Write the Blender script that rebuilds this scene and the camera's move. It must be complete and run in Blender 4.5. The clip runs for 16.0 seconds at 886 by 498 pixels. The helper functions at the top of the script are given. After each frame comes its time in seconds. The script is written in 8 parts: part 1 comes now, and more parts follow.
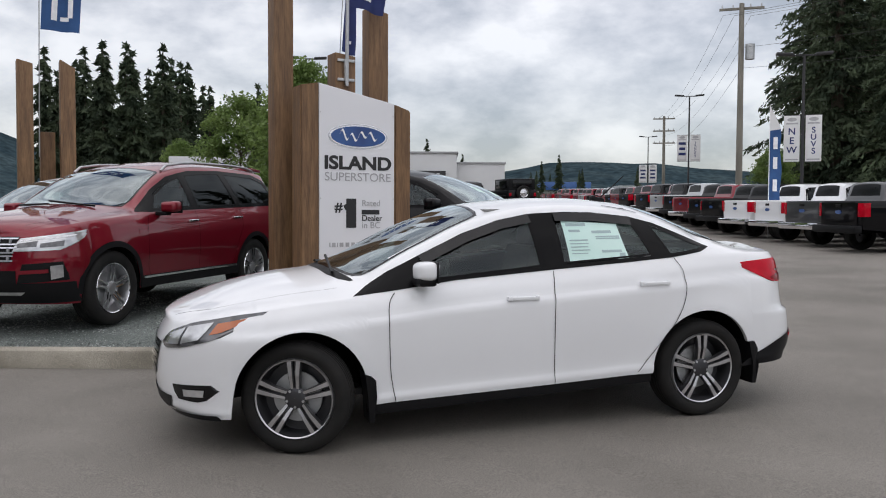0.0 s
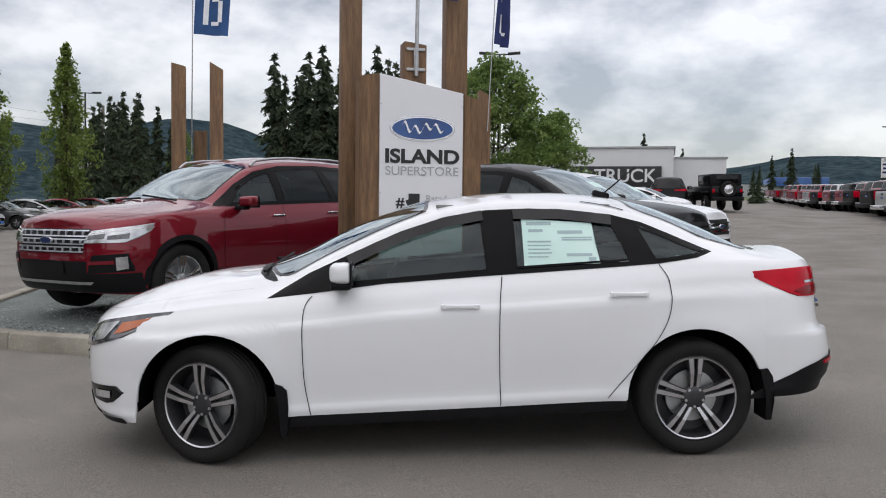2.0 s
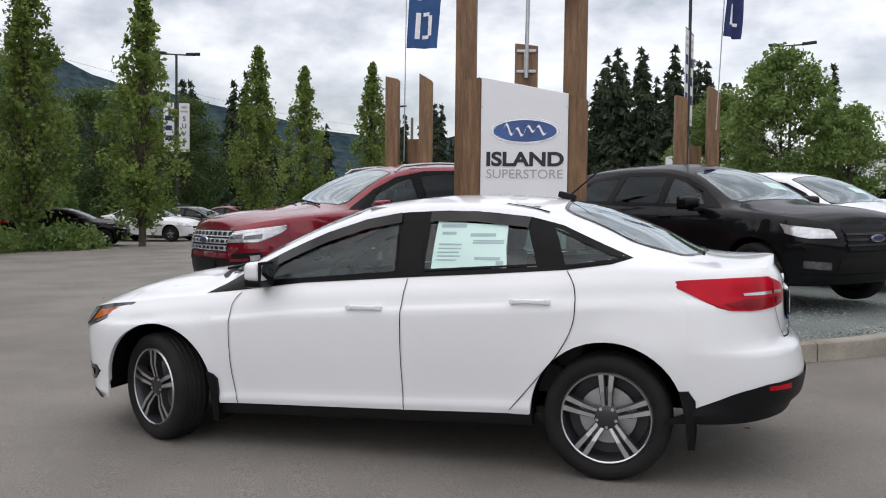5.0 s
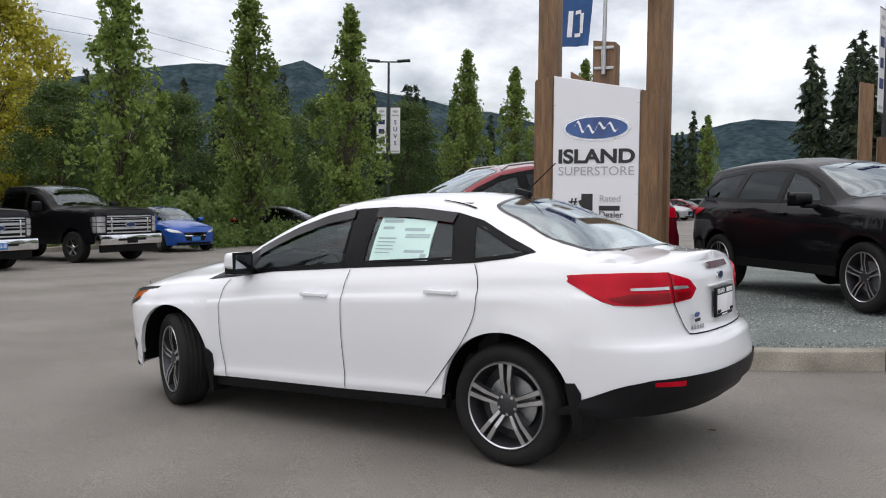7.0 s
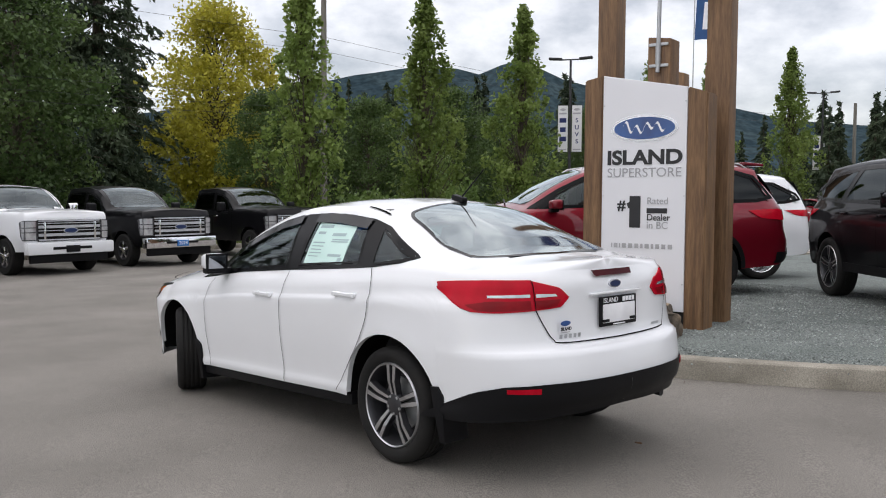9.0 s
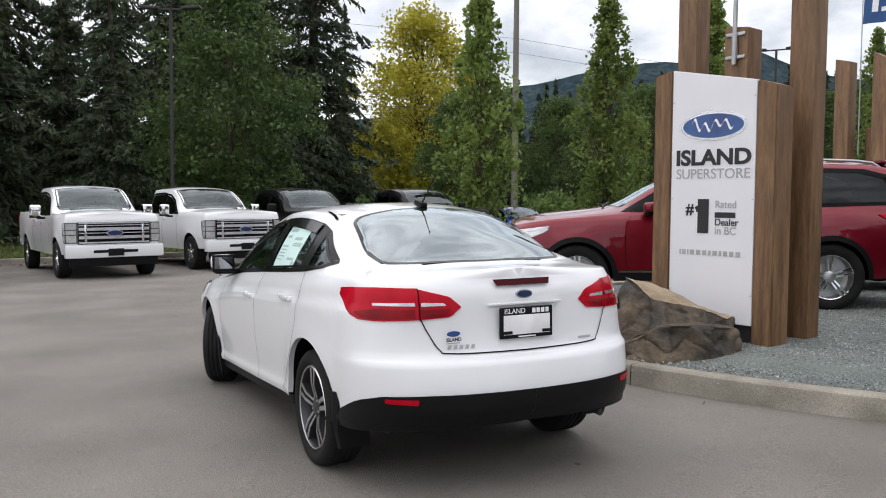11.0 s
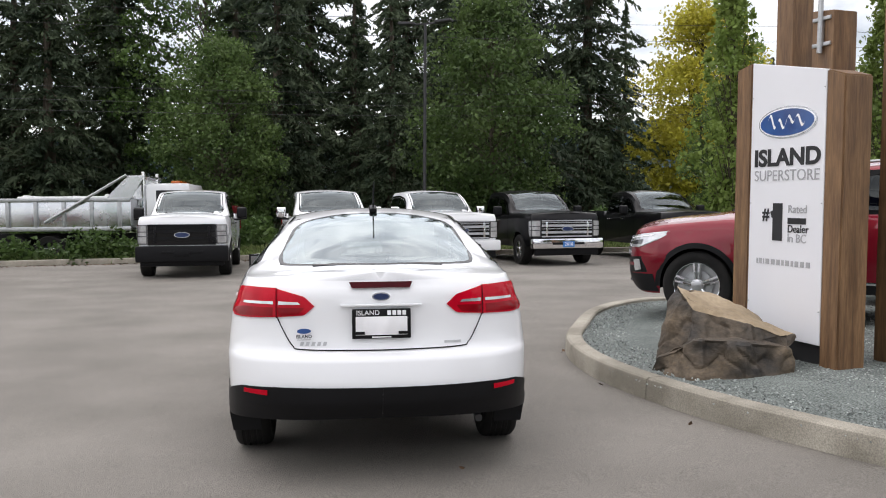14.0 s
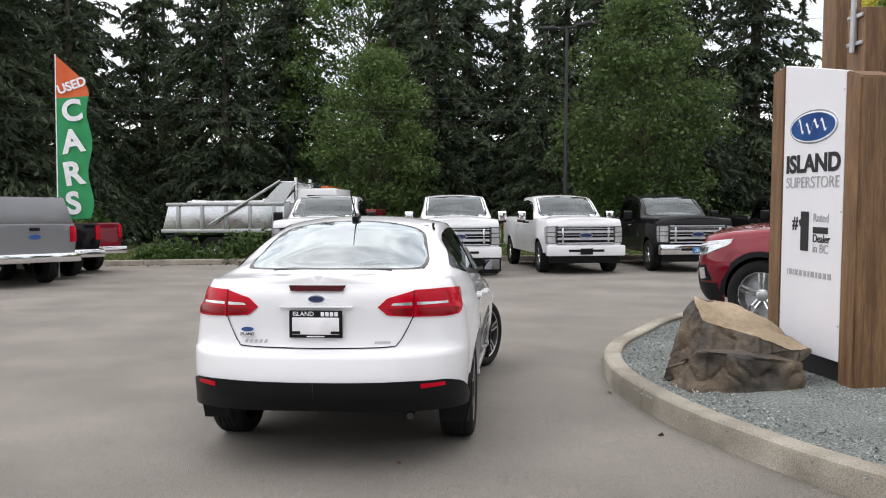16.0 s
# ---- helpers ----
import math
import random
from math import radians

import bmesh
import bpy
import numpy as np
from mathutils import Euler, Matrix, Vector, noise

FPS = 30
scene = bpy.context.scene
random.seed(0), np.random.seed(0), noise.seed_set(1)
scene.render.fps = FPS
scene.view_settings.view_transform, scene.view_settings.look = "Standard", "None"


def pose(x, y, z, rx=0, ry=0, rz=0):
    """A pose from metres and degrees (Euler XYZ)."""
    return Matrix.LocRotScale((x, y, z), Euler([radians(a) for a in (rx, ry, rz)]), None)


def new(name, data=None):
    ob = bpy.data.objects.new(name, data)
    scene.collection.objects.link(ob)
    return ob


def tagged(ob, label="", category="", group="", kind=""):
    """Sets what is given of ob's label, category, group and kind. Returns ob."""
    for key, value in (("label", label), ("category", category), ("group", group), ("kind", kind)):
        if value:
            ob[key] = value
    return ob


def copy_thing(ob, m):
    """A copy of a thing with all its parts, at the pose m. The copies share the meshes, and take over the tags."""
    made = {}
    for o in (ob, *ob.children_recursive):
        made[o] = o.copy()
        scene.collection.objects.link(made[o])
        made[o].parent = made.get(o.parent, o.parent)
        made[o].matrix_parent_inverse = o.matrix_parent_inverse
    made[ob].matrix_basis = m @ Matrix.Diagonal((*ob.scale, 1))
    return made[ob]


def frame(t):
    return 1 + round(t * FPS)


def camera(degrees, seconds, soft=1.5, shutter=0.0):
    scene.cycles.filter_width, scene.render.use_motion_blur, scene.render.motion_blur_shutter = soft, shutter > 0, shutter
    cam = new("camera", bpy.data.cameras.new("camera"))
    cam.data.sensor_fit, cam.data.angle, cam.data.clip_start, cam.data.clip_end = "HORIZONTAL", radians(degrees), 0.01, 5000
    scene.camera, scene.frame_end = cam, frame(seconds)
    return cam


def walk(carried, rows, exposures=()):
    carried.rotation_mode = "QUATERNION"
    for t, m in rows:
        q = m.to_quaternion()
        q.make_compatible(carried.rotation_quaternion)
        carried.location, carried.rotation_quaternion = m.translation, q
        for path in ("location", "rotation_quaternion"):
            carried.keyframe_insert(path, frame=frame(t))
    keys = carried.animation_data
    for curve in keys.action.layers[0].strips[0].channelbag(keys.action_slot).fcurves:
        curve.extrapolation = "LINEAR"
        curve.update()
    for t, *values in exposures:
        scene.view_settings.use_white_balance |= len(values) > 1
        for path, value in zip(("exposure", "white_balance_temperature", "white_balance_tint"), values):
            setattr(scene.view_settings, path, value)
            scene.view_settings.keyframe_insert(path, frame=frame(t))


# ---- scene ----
cam = camera(54.7, 16.0, 1.05)
METRES, EYE = 12.67, 1.43
ROWS = [
    (0.0, 0.0, 0.0, 0.0, 0.01, -2.28, -0.26),
    (0.5, 0.0337, 0.011, -0.0007, 4.05, -2.39, -0.37),
    (1.0, 0.0658, 0.0255, 0.0005, 8.03, -2.51, -0.43),
    (1.5, 0.0977, 0.041, 0.001, 11.57, -2.57, -0.53),
    (2.0, 0.123, 0.0611, 0.001, 14.91, -2.65, -0.67),
    (2.5, 0.1462, 0.0788, 0.0016, 17.79, -2.65, -0.76),
    (3.0, 0.168, 0.0922, 0.0018, 20.69, -2.56, -0.84),
    (3.5, 0.1928, 0.1008, 0.0017, 24.69, -2.42, -0.81),
    (6.0, 0.3378, 0.1666, 0.0028, 43.62, -2.79, -0.58),
    (6.5, 0.3662, 0.1851, 0.0038, 47.8, -2.8, -0.56),
    (7.0, 0.3912, 0.2073, 0.0024, 51.78, -2.86, -0.53),
    (7.5, 0.4158, 0.2315, 0.004, 55.57, -2.94, -0.46),
    (8.0, 0.4387, 0.2576, 0.0052, 59.07, -3.01, -0.43),
    (8.5, 0.4553, 0.2866, 0.006, 62.5, -3.11, -0.43),
    (9.0, 0.4739, 0.3164, 0.0076, 66.2, -3.13, -0.38),
    (11.5, 0.5103, 0.471, 0.0111, 84.35, -3.25, -0.42),
    (12.0, 0.5151, 0.5011, 0.0111, 87.46, -3.24, -0.43),
    (12.5, 0.5174, 0.5309, 0.0117, 90.6, -3.23, -0.43),
    (13.0, 0.5228, 0.5611, 0.0136, 94.16, -3.19, -0.38),
    (13.5, 0.5198, 0.5897, 0.0133, 97.82, -3.27, -0.38),
    (14.0, 0.5177, 0.6178, 0.0143, 101.28, -3.27, -0.3),
    (14.5, 0.5169, 0.6463, 0.0159, 104.21, -3.2, -0.29),
    (15.0, 0.512, 0.6737, 0.0164, 106.84, -3.18, -0.27),
    (15.5, 0.5104, 0.7009, 0.017, 109.86, -3.13, -0.31),
    (16.0, 0.5063, 0.7247, 0.018, 113.04, -3.13, -0.31),
]
walk(cam, [(t, pose(METRES * x, METRES * y, EYE + METRES * z, 90 + pitch, roll, yaw)) for t, x, y, z, yaw, pitch, roll in ROWS],
     exposures=[(0.0, -0.28, 6550, 12), (3.5, -0.15, 6550, 12), (6.2, -0.03, 6600, 12), (9.0, 0.02, 6600, 12), (12.5, 0.24, 6650, 12), (16.0, 0.38, 6750, 12)])

# ---- light: overcast sky with a weak, wide sun ----
SUN_EL, SUN_AZ = radians(52), radians(200)
world = bpy.data.worlds.new("overcast")
scene.world = world
world.use_nodes = True
wn, wl = world.node_tree.nodes, world.node_tree.links
wn.clear()


def wnode(kind, **values):
    n = wn.new(kind)
    for k, v in values.items():
        n.inputs[k].default_value = v
    return n


def build_world():
    out = wn.new("ShaderNodeOutputWorld")
    sky = wn.new("ShaderNodeTexSky")
    sky.sky_type, sky.sun_disc = "NISHITA", False
    sky.sun_elevation, sky.sun_rotation = SUN_EL, SUN_AZ
    coord = wn.new("ShaderNodeTexCoord")
    sep = wn.new("ShaderNodeSeparateXYZ")
    wl.new(coord.outputs["Generated"], sep.inputs[0])
    lift = wn.new("ShaderNodeMath")
    lift.operation = "MAXIMUM"
    lift.inputs[1].default_value = 0.0
    wl.new(sep.outputs[2], lift.inputs[0])
    # cloud layer: broad banks with smaller billows on them, flattened towards the horizon
    flat = wn.new("ShaderNodeMapping")
    flat.inputs["Scale"].default_value = (1.0, 1.0, 1.9)
    wl.new(coord.outputs["Generated"], flat.inputs[0])
    bank = wnode("ShaderNodeTexNoise", Scale=3.0, Detail=4.0, Roughness=0.5, Distortion=0.0)
    wl.new(flat.outputs[0], bank.inputs["Vector"])
    billow = wnode("ShaderNodeTexNoise", Scale=8.0, Detail=9.0, Roughness=0.56, Distortion=0.0)
    wl.new(flat.outputs[0], billow.inputs["Vector"])
    big = wn.new("ShaderNodeMix")
    big.data_type = "FLOAT"
    big.inputs["Factor"].default_value = 0.58
    wl.new(bank.outputs[0], big.inputs[2])
    wl.new(billow.outputs[0], big.inputs[3])
    ramp = wn.new("ShaderNodeValToRGB")
    e = ramp.color_ramp.elements
    e[0].position, e[0].color = 0.40, (0.40, 0.41, 0.43, 1)
    e[1].position, e[1].color = 0.60, (0.98, 0.97, 0.96, 1)
    m = e.new(0.485)
    m.color = (0.64, 0.64, 0.655, 1)
    wl.new(big.outputs[0], ramp.inputs[0])
    # an overcast sky is brighter towards the zenith
    grad = wn.new("ShaderNodeMath")
    grad.operation = "MULTIPLY_ADD"
    grad.inputs[1].default_value, grad.inputs[2].default_value = 1.15, 0.665
    wl.new(lift.outputs[0], grad.inputs[0])
    mul = wn.new("ShaderNodeVectorMath")
    mul.operation = "SCALE"
    wl.new(ramp.outputs[0], mul.inputs[0])
    wl.new(grad.outputs[0], mul.inputs["Scale"])
    clouds = wnode("ShaderNodeBackground", Strength=1.10)
    wl.new(mul.outputs[0], clouds.inputs["Color"])
    blue = wnode("ShaderNodeBackground", Strength=0.05)
    wl.new(sky.outputs[0], blue.inputs["Color"])
    both = wn.new("ShaderNodeAddShader")
    wl.new(clouds.outputs[0], both.inputs[0])
    wl.new(blue.outputs[0], both.inputs[1])
    wl.new(both.outputs[0], out.inputs[0])


build_world()
sun = new("sun", bpy.data.lights.new("sun", "SUN"))
sun.data.energy, sun.data.angle, sun.data.color = 0.75, radians(140), (1.0, 0.96, 0.9)
sun.rotation_euler = (radians(90) - SUN_EL, 0, radians(180) - SUN_AZ)


# ---- materials ----
def material(name, c1, c2=None, scale=6.0, rough=0.6, rough2=None, metal=0.0, bump=0.0, bump_scale=60.0, coat=0.0, fine=None,
             detail=6.0, stretch=(1, 1, 1), island=0.0, per_object=0.0, thin=0.0, spec=0.5):
    """A principled material with two scales of noise in colour, uneven gloss and fine relief."""
    m = bpy.data.materials.new(name)
    m.use_nodes = True
    n, l = m.node_tree.nodes, m.node_tree.links
    p = n["Principled BSDF"]
    p.inputs["Metallic"].default_value = metal
    p.inputs["Coat Weight"].default_value = coat
    p.inputs["Specular IOR Level"].default_value = spec
    p.inputs["Coat Roughness"].default_value = 0.03
    coord = n.new("ShaderNodeTexCoord")
    mp = n.new("ShaderNodeMapping")
    mp.inputs["Scale"].default_value = stretch
    l.new(coord.outputs["Object"], mp.inputs[0])
    c2 = c2 or tuple(min(1, v * 1.18) for v in c1)
    big = n.new("ShaderNodeTexNoise")
    big.inputs["Scale"].default_value, big.inputs["Detail"].default_value = scale, detail
    l.new(mp.outputs[0], big.inputs["Vector"])
    ramp = n.new("ShaderNodeValToRGB")
    ramp.color_ramp.elements[0].position, ramp.color_ramp.elements[1].position = 0.35, 0.68
    ramp.color_ramp.elements[0].color, ramp.color_ramp.elements[1].color = (*c1, 1), (*c2, 1)
    l.new(big.outputs[0], ramp.inputs[0])
    col = ramp.outputs[0]
    small = n.new("ShaderNodeTexNoise")
    small.inputs["Scale"].default_value, small.inputs["Detail"].default_value = bump_scale, 4.0
    l.new(mp.outputs[0], small.inputs["Vector"])
    if fine:
        mix = n.new("ShaderNodeMix")
        mix.data_type, mix.blend_type = "RGBA", "MULTIPLY"
        mix.inputs["Factor"].default_value = 1.0
        r2 = n.new("ShaderNodeValToRGB")
        r2.color_ramp.elements[0].position, r2.color_ramp.elements[1].position = 0.36, 0.64
        r2.color_ramp.elements[0].color, r2.color_ramp.elements[1].color = (fine[0],) * 3 + (1,), (fine[1],) * 3 + (1,)
        l.new(small.outputs[0], r2.inputs[0])
        l.new(col, mix.inputs[6])
        l.new(r2.outputs[0], mix.inputs[7])
        col = mix.outputs[2]
    for source, amount in (("island", island), ("object", per_object)):
        if amount:
            src = n.new("ShaderNodeNewGeometry" if source == "island" else "ShaderNodeObjectInfo")
            hsv = n.new("ShaderNodeHueSaturation")
            mr = n.new("ShaderNodeMapRange")
            mr.inputs["To Min"].default_value, mr.inputs["To Max"].default_value = 1 - amount, 1 + amount
            l.new(src.outputs["Random Per Island" if source == "island" else "Random"], mr.inputs["Value"])
            l.new(mr.outputs[0], hsv.inputs["Value"])
            l.new(col, hsv.inputs["Color"])
            col = hsv.outputs[0]
    l.new(col, p.inputs["Base Color"])
    if rough2 is not None:
        rr = n.new("ShaderNodeMapRange")
        rr.inputs["From Min"].default_value, rr.inputs["From Max"].default_value = 0.3, 0.7
        rr.inputs["To Min"].default_value, rr.inputs["To Max"].default_value = rough, rough2
        l.new(big.outputs[0], rr.inputs["Value"])
        l.new(rr.outputs[0], p.inputs["Roughness"])
    else:
        p.inputs["Roughness"].default_value = rough
    if bump:
        b = n.new("ShaderNodeBump")
        b.inputs["Strength"].default_value, b.inputs["Distance"].default_value = bump, 0.01
        l.new(small.outputs[0], b.inputs["Height"])
        l.new(b.outputs[0], p.inputs["Normal"])
    if thin:
        # leaves let part of the light through
        tr = n.new("ShaderNodeBsdfTranslucent")
        l.new(col, tr.inputs["Color"])
        mix = n.new("ShaderNodeMixShader")
        mix.inputs[0].default_value = thin
        l.new(p.outputs[0], mix.inputs[1])
        l.new(tr.outputs[0], mix.inputs[2])
        l.new(mix.outputs[0], n["Material Output"].inputs[0])
    return m


def paint(name, c, flake=0.0):
    """Car paint: a slightly uneven base under a clear coat."""
    return material(name, tuple(v * 0.97 for v in c), c, 1.5, 0.35, 0.4, flake, 0.010, 350.0, 1.0, spec=0.15)


def glass_material(name, tint, gloss=0.0, rise=4.0, rough=0.015):
    """Tinted car glass: see-through pane with a mirror-like surface."""
    m = bpy.data.materials.new(name)
    m.use_nodes = True
    n, l = m.node_tree.nodes, m.node_tree.links
    n.clear()
    out = n.new("ShaderNodeOutputMaterial")
    clear = n.new("ShaderNodeBsdfTransparent")
    clear.inputs[0].default_value = (*tint, 1)
    shine = n.new("ShaderNodeBsdfGlossy")
    shine.inputs["Roughness"].default_value = rough
    shine.inputs["Color"].default_value = (0.88, 0.97, 1.0, 1)
    facing = n.new("ShaderNodeLayerWeight")
    facing.inputs["Blend"].default_value = 0.5
    power = n.new("ShaderNodeMath")
    power.operation = "POWER"
    power.inputs[1].default_value = rise
    l.new(facing.outputs["Facing"], power.inputs[0])
    mr = n.new("ShaderNodeMath")
    mr.operation = "MULTIPLY_ADD"
    mr.inputs[1].default_value, mr.inputs[2].default_value = 0.9, 0.06 + gloss
    mr.use_clamp = True
    l.new(power.outputs[0], mr.inputs[0])
    mix = n.new("ShaderNodeMixShader")
    l.new(mr.outputs[0], mix.inputs[0])
    l.new(clear.outputs[0], mix.inputs[1])
    l.new(shine.outputs[0], mix.inputs[2])
    l.new(mix.outputs[0], out.inputs[0])
    return m


ASPHALT = material("asphalt", (0.158, 0.145, 0.127), (0.218, 0.200, 0.177), 0.7, 0.82, 0.70, bump=0.7, bump_scale=150, fine=(0.52, 1.42), detail=15)
GRASS = material("grass_ground", (0.05, 0.085, 0.025), (0.11, 0.13, 0.05), 0.8, 0.95, bump=0.6, bump_scale=40, fine=(0.6, 1.3))
GRASS_BLADE = material("grass_blades", (0.075, 0.115, 0.030), (0.16, 0.18, 0.07), 0.8, 0.6, island=0.3, thin=0.3, spec=0.2)
GRAVEL = material("gravel", (0.110, 0.128, 0.120), (0.172, 0.194, 0.182), 1.3, 0.85, bump=0.9, bump_scale=75, fine=(0.42, 1.55))
STONE = material("gravel_stone", (0.19, 0.21, 0.20), (0.36, 0.38, 0.365), 2.0, 0.8, island=0.55)
CONCRETE = material("kerb_concrete", (0.225, 0.205, 0.165), (0.44, 0.405, 0.34), 1.8, 0.85, bump=0.4, bump_scale=110, fine=(0.74, 1.16), detail=10)
TIMBER = material("stained_timber", (0.128, 0.068, 0.032), (0.235, 0.132, 0.063), 5.0, 0.55, 0.7, bump=0.25, bump_scale=24, fine=(0.8, 1.15), stretch=(4, 4, 0.35))
PANEL = material("sign_panel", (0.77, 0.77, 0.80), (0.80, 0.80, 0.83), 1.2, 0.35)
BLACK_INK = material("black_ink", (0.015, 0.015, 0.017), None, 8, 0.45)
GREY_INK = material("grey_ink", (0.36, 0.36, 0.37), None, 8, 0.45)
LOGO_BLUE = material("logo_blue", (0.012, 0.05, 0.20), (0.02, 0.09, 0.30), 4, 0.3, coat=0.4)
BADGE_BLUE = material("badge_navy", (0.006, 0.018, 0.075), (0.010, 0.028, 0.10), 4, 0.3, coat=0.2)
LOGO_SILVER = material("logo_silver", (0.62, 0.64, 0.68), None, 8, 0.25, metal=0.7)
WHITE_INK = material("white_ink", (0.8, 0.8, 0.82), None, 8, 0.4)
STEEL = material("galvanised_steel", (0.42, 0.43, 0.44), (0.55, 0.56, 0.57), 12, 0.4, 0.55, 0.9)
DARK_METAL = material("dark_metal", (0.03, 0.03, 0.032), None, 8, 0.5, metal=0.2)
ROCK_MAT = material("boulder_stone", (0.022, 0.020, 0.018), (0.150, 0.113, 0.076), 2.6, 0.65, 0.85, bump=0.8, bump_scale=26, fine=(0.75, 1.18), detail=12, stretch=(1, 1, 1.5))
ROCK_TOP = material("boulder_tan_top", (0.27, 0.205, 0.13), (0.42, 0.33, 0.22), 2.2, 0.8, bump=0.45, bump_scale=22, fine=(0.88, 1.08), detail=10)
BARK = material("bark", (0.06, 0.045, 0.032), (0.12, 0.10, 0.075), 5, 0.9, bump=0.8, bump_scale=30, stretch=(1, 1, 0.25))
POLE_WOOD = material("pole_wood", (0.17, 0.16, 0.135), (0.26, 0.245, 0.21), 3, 0.85, bump=0.3, bump_scale=30, stretch=(1, 1, 0.15))
FIR = material("fir_needles", (0.036, 0.054, 0.034), (0.088, 0.114, 0.063), 0.5, 0.7, island=0.3, per_object=0.2, thin=0.2, spec=0.2)
LEAF = material("green_leaves", (0.125, 0.198, 0.055), (0.225, 0.310, 0.095), 0.6, 0.5, island=0.25, per_object=0.12, thin=0.42, spec=0.3)
LEAF_MID = material("mid_green_leaves", (0.058, 0.100, 0.030), (0.122, 0.178, 0.056), 0.5, 0.5, island=0.3, per_object=0.15, thin=0.4, spec=0.3)
LEAF_COLUMN = material("pale_green_leaves", (0.140, 0.208, 0.048), (0.260, 0.335, 0.090), 0.6, 0.5, island=0.25, per_object=0.12, thin=0.48, spec=0.3)
LEAF_DARK = material("dark_leaves", (0.050, 0.095, 0.026), (0.105, 0.165, 0.045), 0.5, 0.5, island=0.3, per_object=0.2, thin=0.38, spec=0.3)
LEAF_GOLD = material("golden_leaves", (0.40, 0.37, 0.045), (0.62, 0.57, 0.09), 0.5, 0.5, island=0.22, thin=0.45, spec=0.3)
DEAD_LEAF = material("dead_leaf", (0.05, 0.028, 0.014), (0.16, 0.085, 0.04), 9, 0.8, island=0.4)
# the blue-grey haze of distance is mixed into the forest colour
HILL = material("hazy_wooded_hill", (0.024, 0.040, 0.050), (0.046, 0.068, 0.076), 0.012, 0.95, fine=(0.7, 1.25), bump_scale=0.06, spec=0.0)
WHITE_WALL = material("white_cladding", (0.62, 0.63, 0.64), (0.68, 0.69, 0.70), 0.3, 0.5)
GREY_WALL = material("grey_cladding", (0.30, 0.31, 0.32), (0.36, 0.37, 0.38), 0.3, 0.6)
BLUE_ROOF = material("blue_roof", (0.04, 0.10, 0.30), (0.06, 0.14, 0.36), 0.5, 0.5)
CLOTH_WHITE = material("banner_cloth", (0.68, 0.68, 0.68), (0.75, 0.75, 0.75), 2, 0.8)
CLOTH_BLUE = material("flag_blue", (0.02, 0.07, 0.20), (0.03, 0.10, 0.27), 3, 0.75)
CLOTH_NAVY = material("flag_navy", (0.012, 0.022, 0.10), (0.02, 0.035, 0.15), 3, 0.75)
CLOTH_GREEN = material("flag_green", (0.02, 0.26, 0.09), (0.03, 0.33, 0.12), 3, 0.75)
CLOTH_RED = material("flag_orange_red", (0.62, 0.11, 0.03), (0.72, 0.15, 0.05), 3, 0.75)

RUBBER = material("tyre_rubber", (0.009, 0.009, 0.009), (0.018, 0.017, 0.016), 8, 0.75, 0.88, bump=0.15, bump_scale=90, spec=0.25)
TRIM = material("black_trim", (0.007, 0.007, 0.008), None, 6, 0.42, 0.5, bump=0.05, bump_scale=300, spec=0.16)
PILLAR = material("pillar_film", (0.004, 0.004, 0.0045), None, 6, 0.16, 0.2, spec=0.10)
BRAKE_DARK = material("unlit_brake_lens", (0.034, 0.001, 0.004), (0.050, 0.002, 0.005), 6, 0.2, spec=0.08)
GLOSS_BLACK = material("gloss_black", (0.005, 0.005, 0.006), None, 6, 0.10, spec=0.35)
LINER = material("wheel_well_liner", (0.006, 0.006, 0.006), None, 6, 0.9, spec=0.02)
RIM_DARK = material("rim_grey", (0.055, 0.055, 0.06), None, 6, 0.35, metal=0.6)
RIM_SATIN = material("rim_satin_grey", (0.50, 0.50, 0.515), (0.62, 0.62, 0.635), 9, 0.30, 0.38, 0.95)
RIM_CUT = material("rim_machined", (0.62, 0.62, 0.64), (0.72, 0.72, 0.74), 9, 0.22, 0.3, 0.95)
POLISHED = material("polished_aluminium", (0.70, 0.71, 0.73), (0.86, 0.87, 0.89), 1.2, 0.18, 0.32, 0.95)
# mirror colour darkened to stand in for a reflection of dark trees
MIRROR = material("mirror_glass_darkened", (0.30, 0.31, 0.33), None, 9, 0.03, metal=1.0)
CHROME = material("chrome", (0.78, 0.78, 0.80), None, 9, 0.08, metal=1.0)
SEAT = material("dark_cloth_seat", (0.022, 0.022, 0.024), (0.035, 0.035, 0.037), 20, 0.9)
DASH = material("interior_plastic", (0.016, 0.016, 0.017), None, 12, 0.6)
LINING = material("grey_headlining", (0.20, 0.20, 0.195), None, 12, 0.9)
RED_LENS = material("red_lamp_lens", (0.36, 0.002, 0.012), (0.52, 0.004, 0.020), 6, 0.16, coat=0.12, spec=0.12)
RED_DARK = material("dark_red_lens", (0.17, 0.002, 0.006), (0.24, 0.004, 0.009), 9, 0.18, coat=0.12, spec=0.12)
CLEAR_LENS = material("clear_lamp_lens", (0.50, 0.51, 0.53), (0.68, 0.69, 0.70), 16, 0.12, 0.2, 0.6, coat=1.0)
SMOKE_LENS = material("smoked_lamp_lens", (0.05, 0.05, 0.055), (0.14, 0.14, 0.15), 14, 0.1, 0.15, 0.4, coat=1.0)
AMBER = material("amber_lens", (0.42, 0.095, 0.012), None, 6, 0.15, coat=1.0)
PAPER = material("window_sticker", (0.54, 0.74, 0.69), (0.60, 0.79, 0.74), 5, 0.6)
INK_PALE = material("sticker_print", (0.30, 0.40, 0.41), None, 5, 0.6)
PLATE_BLUE = material("plate_blue", (0.03, 0.16, 0.45), None, 5, 0.5)
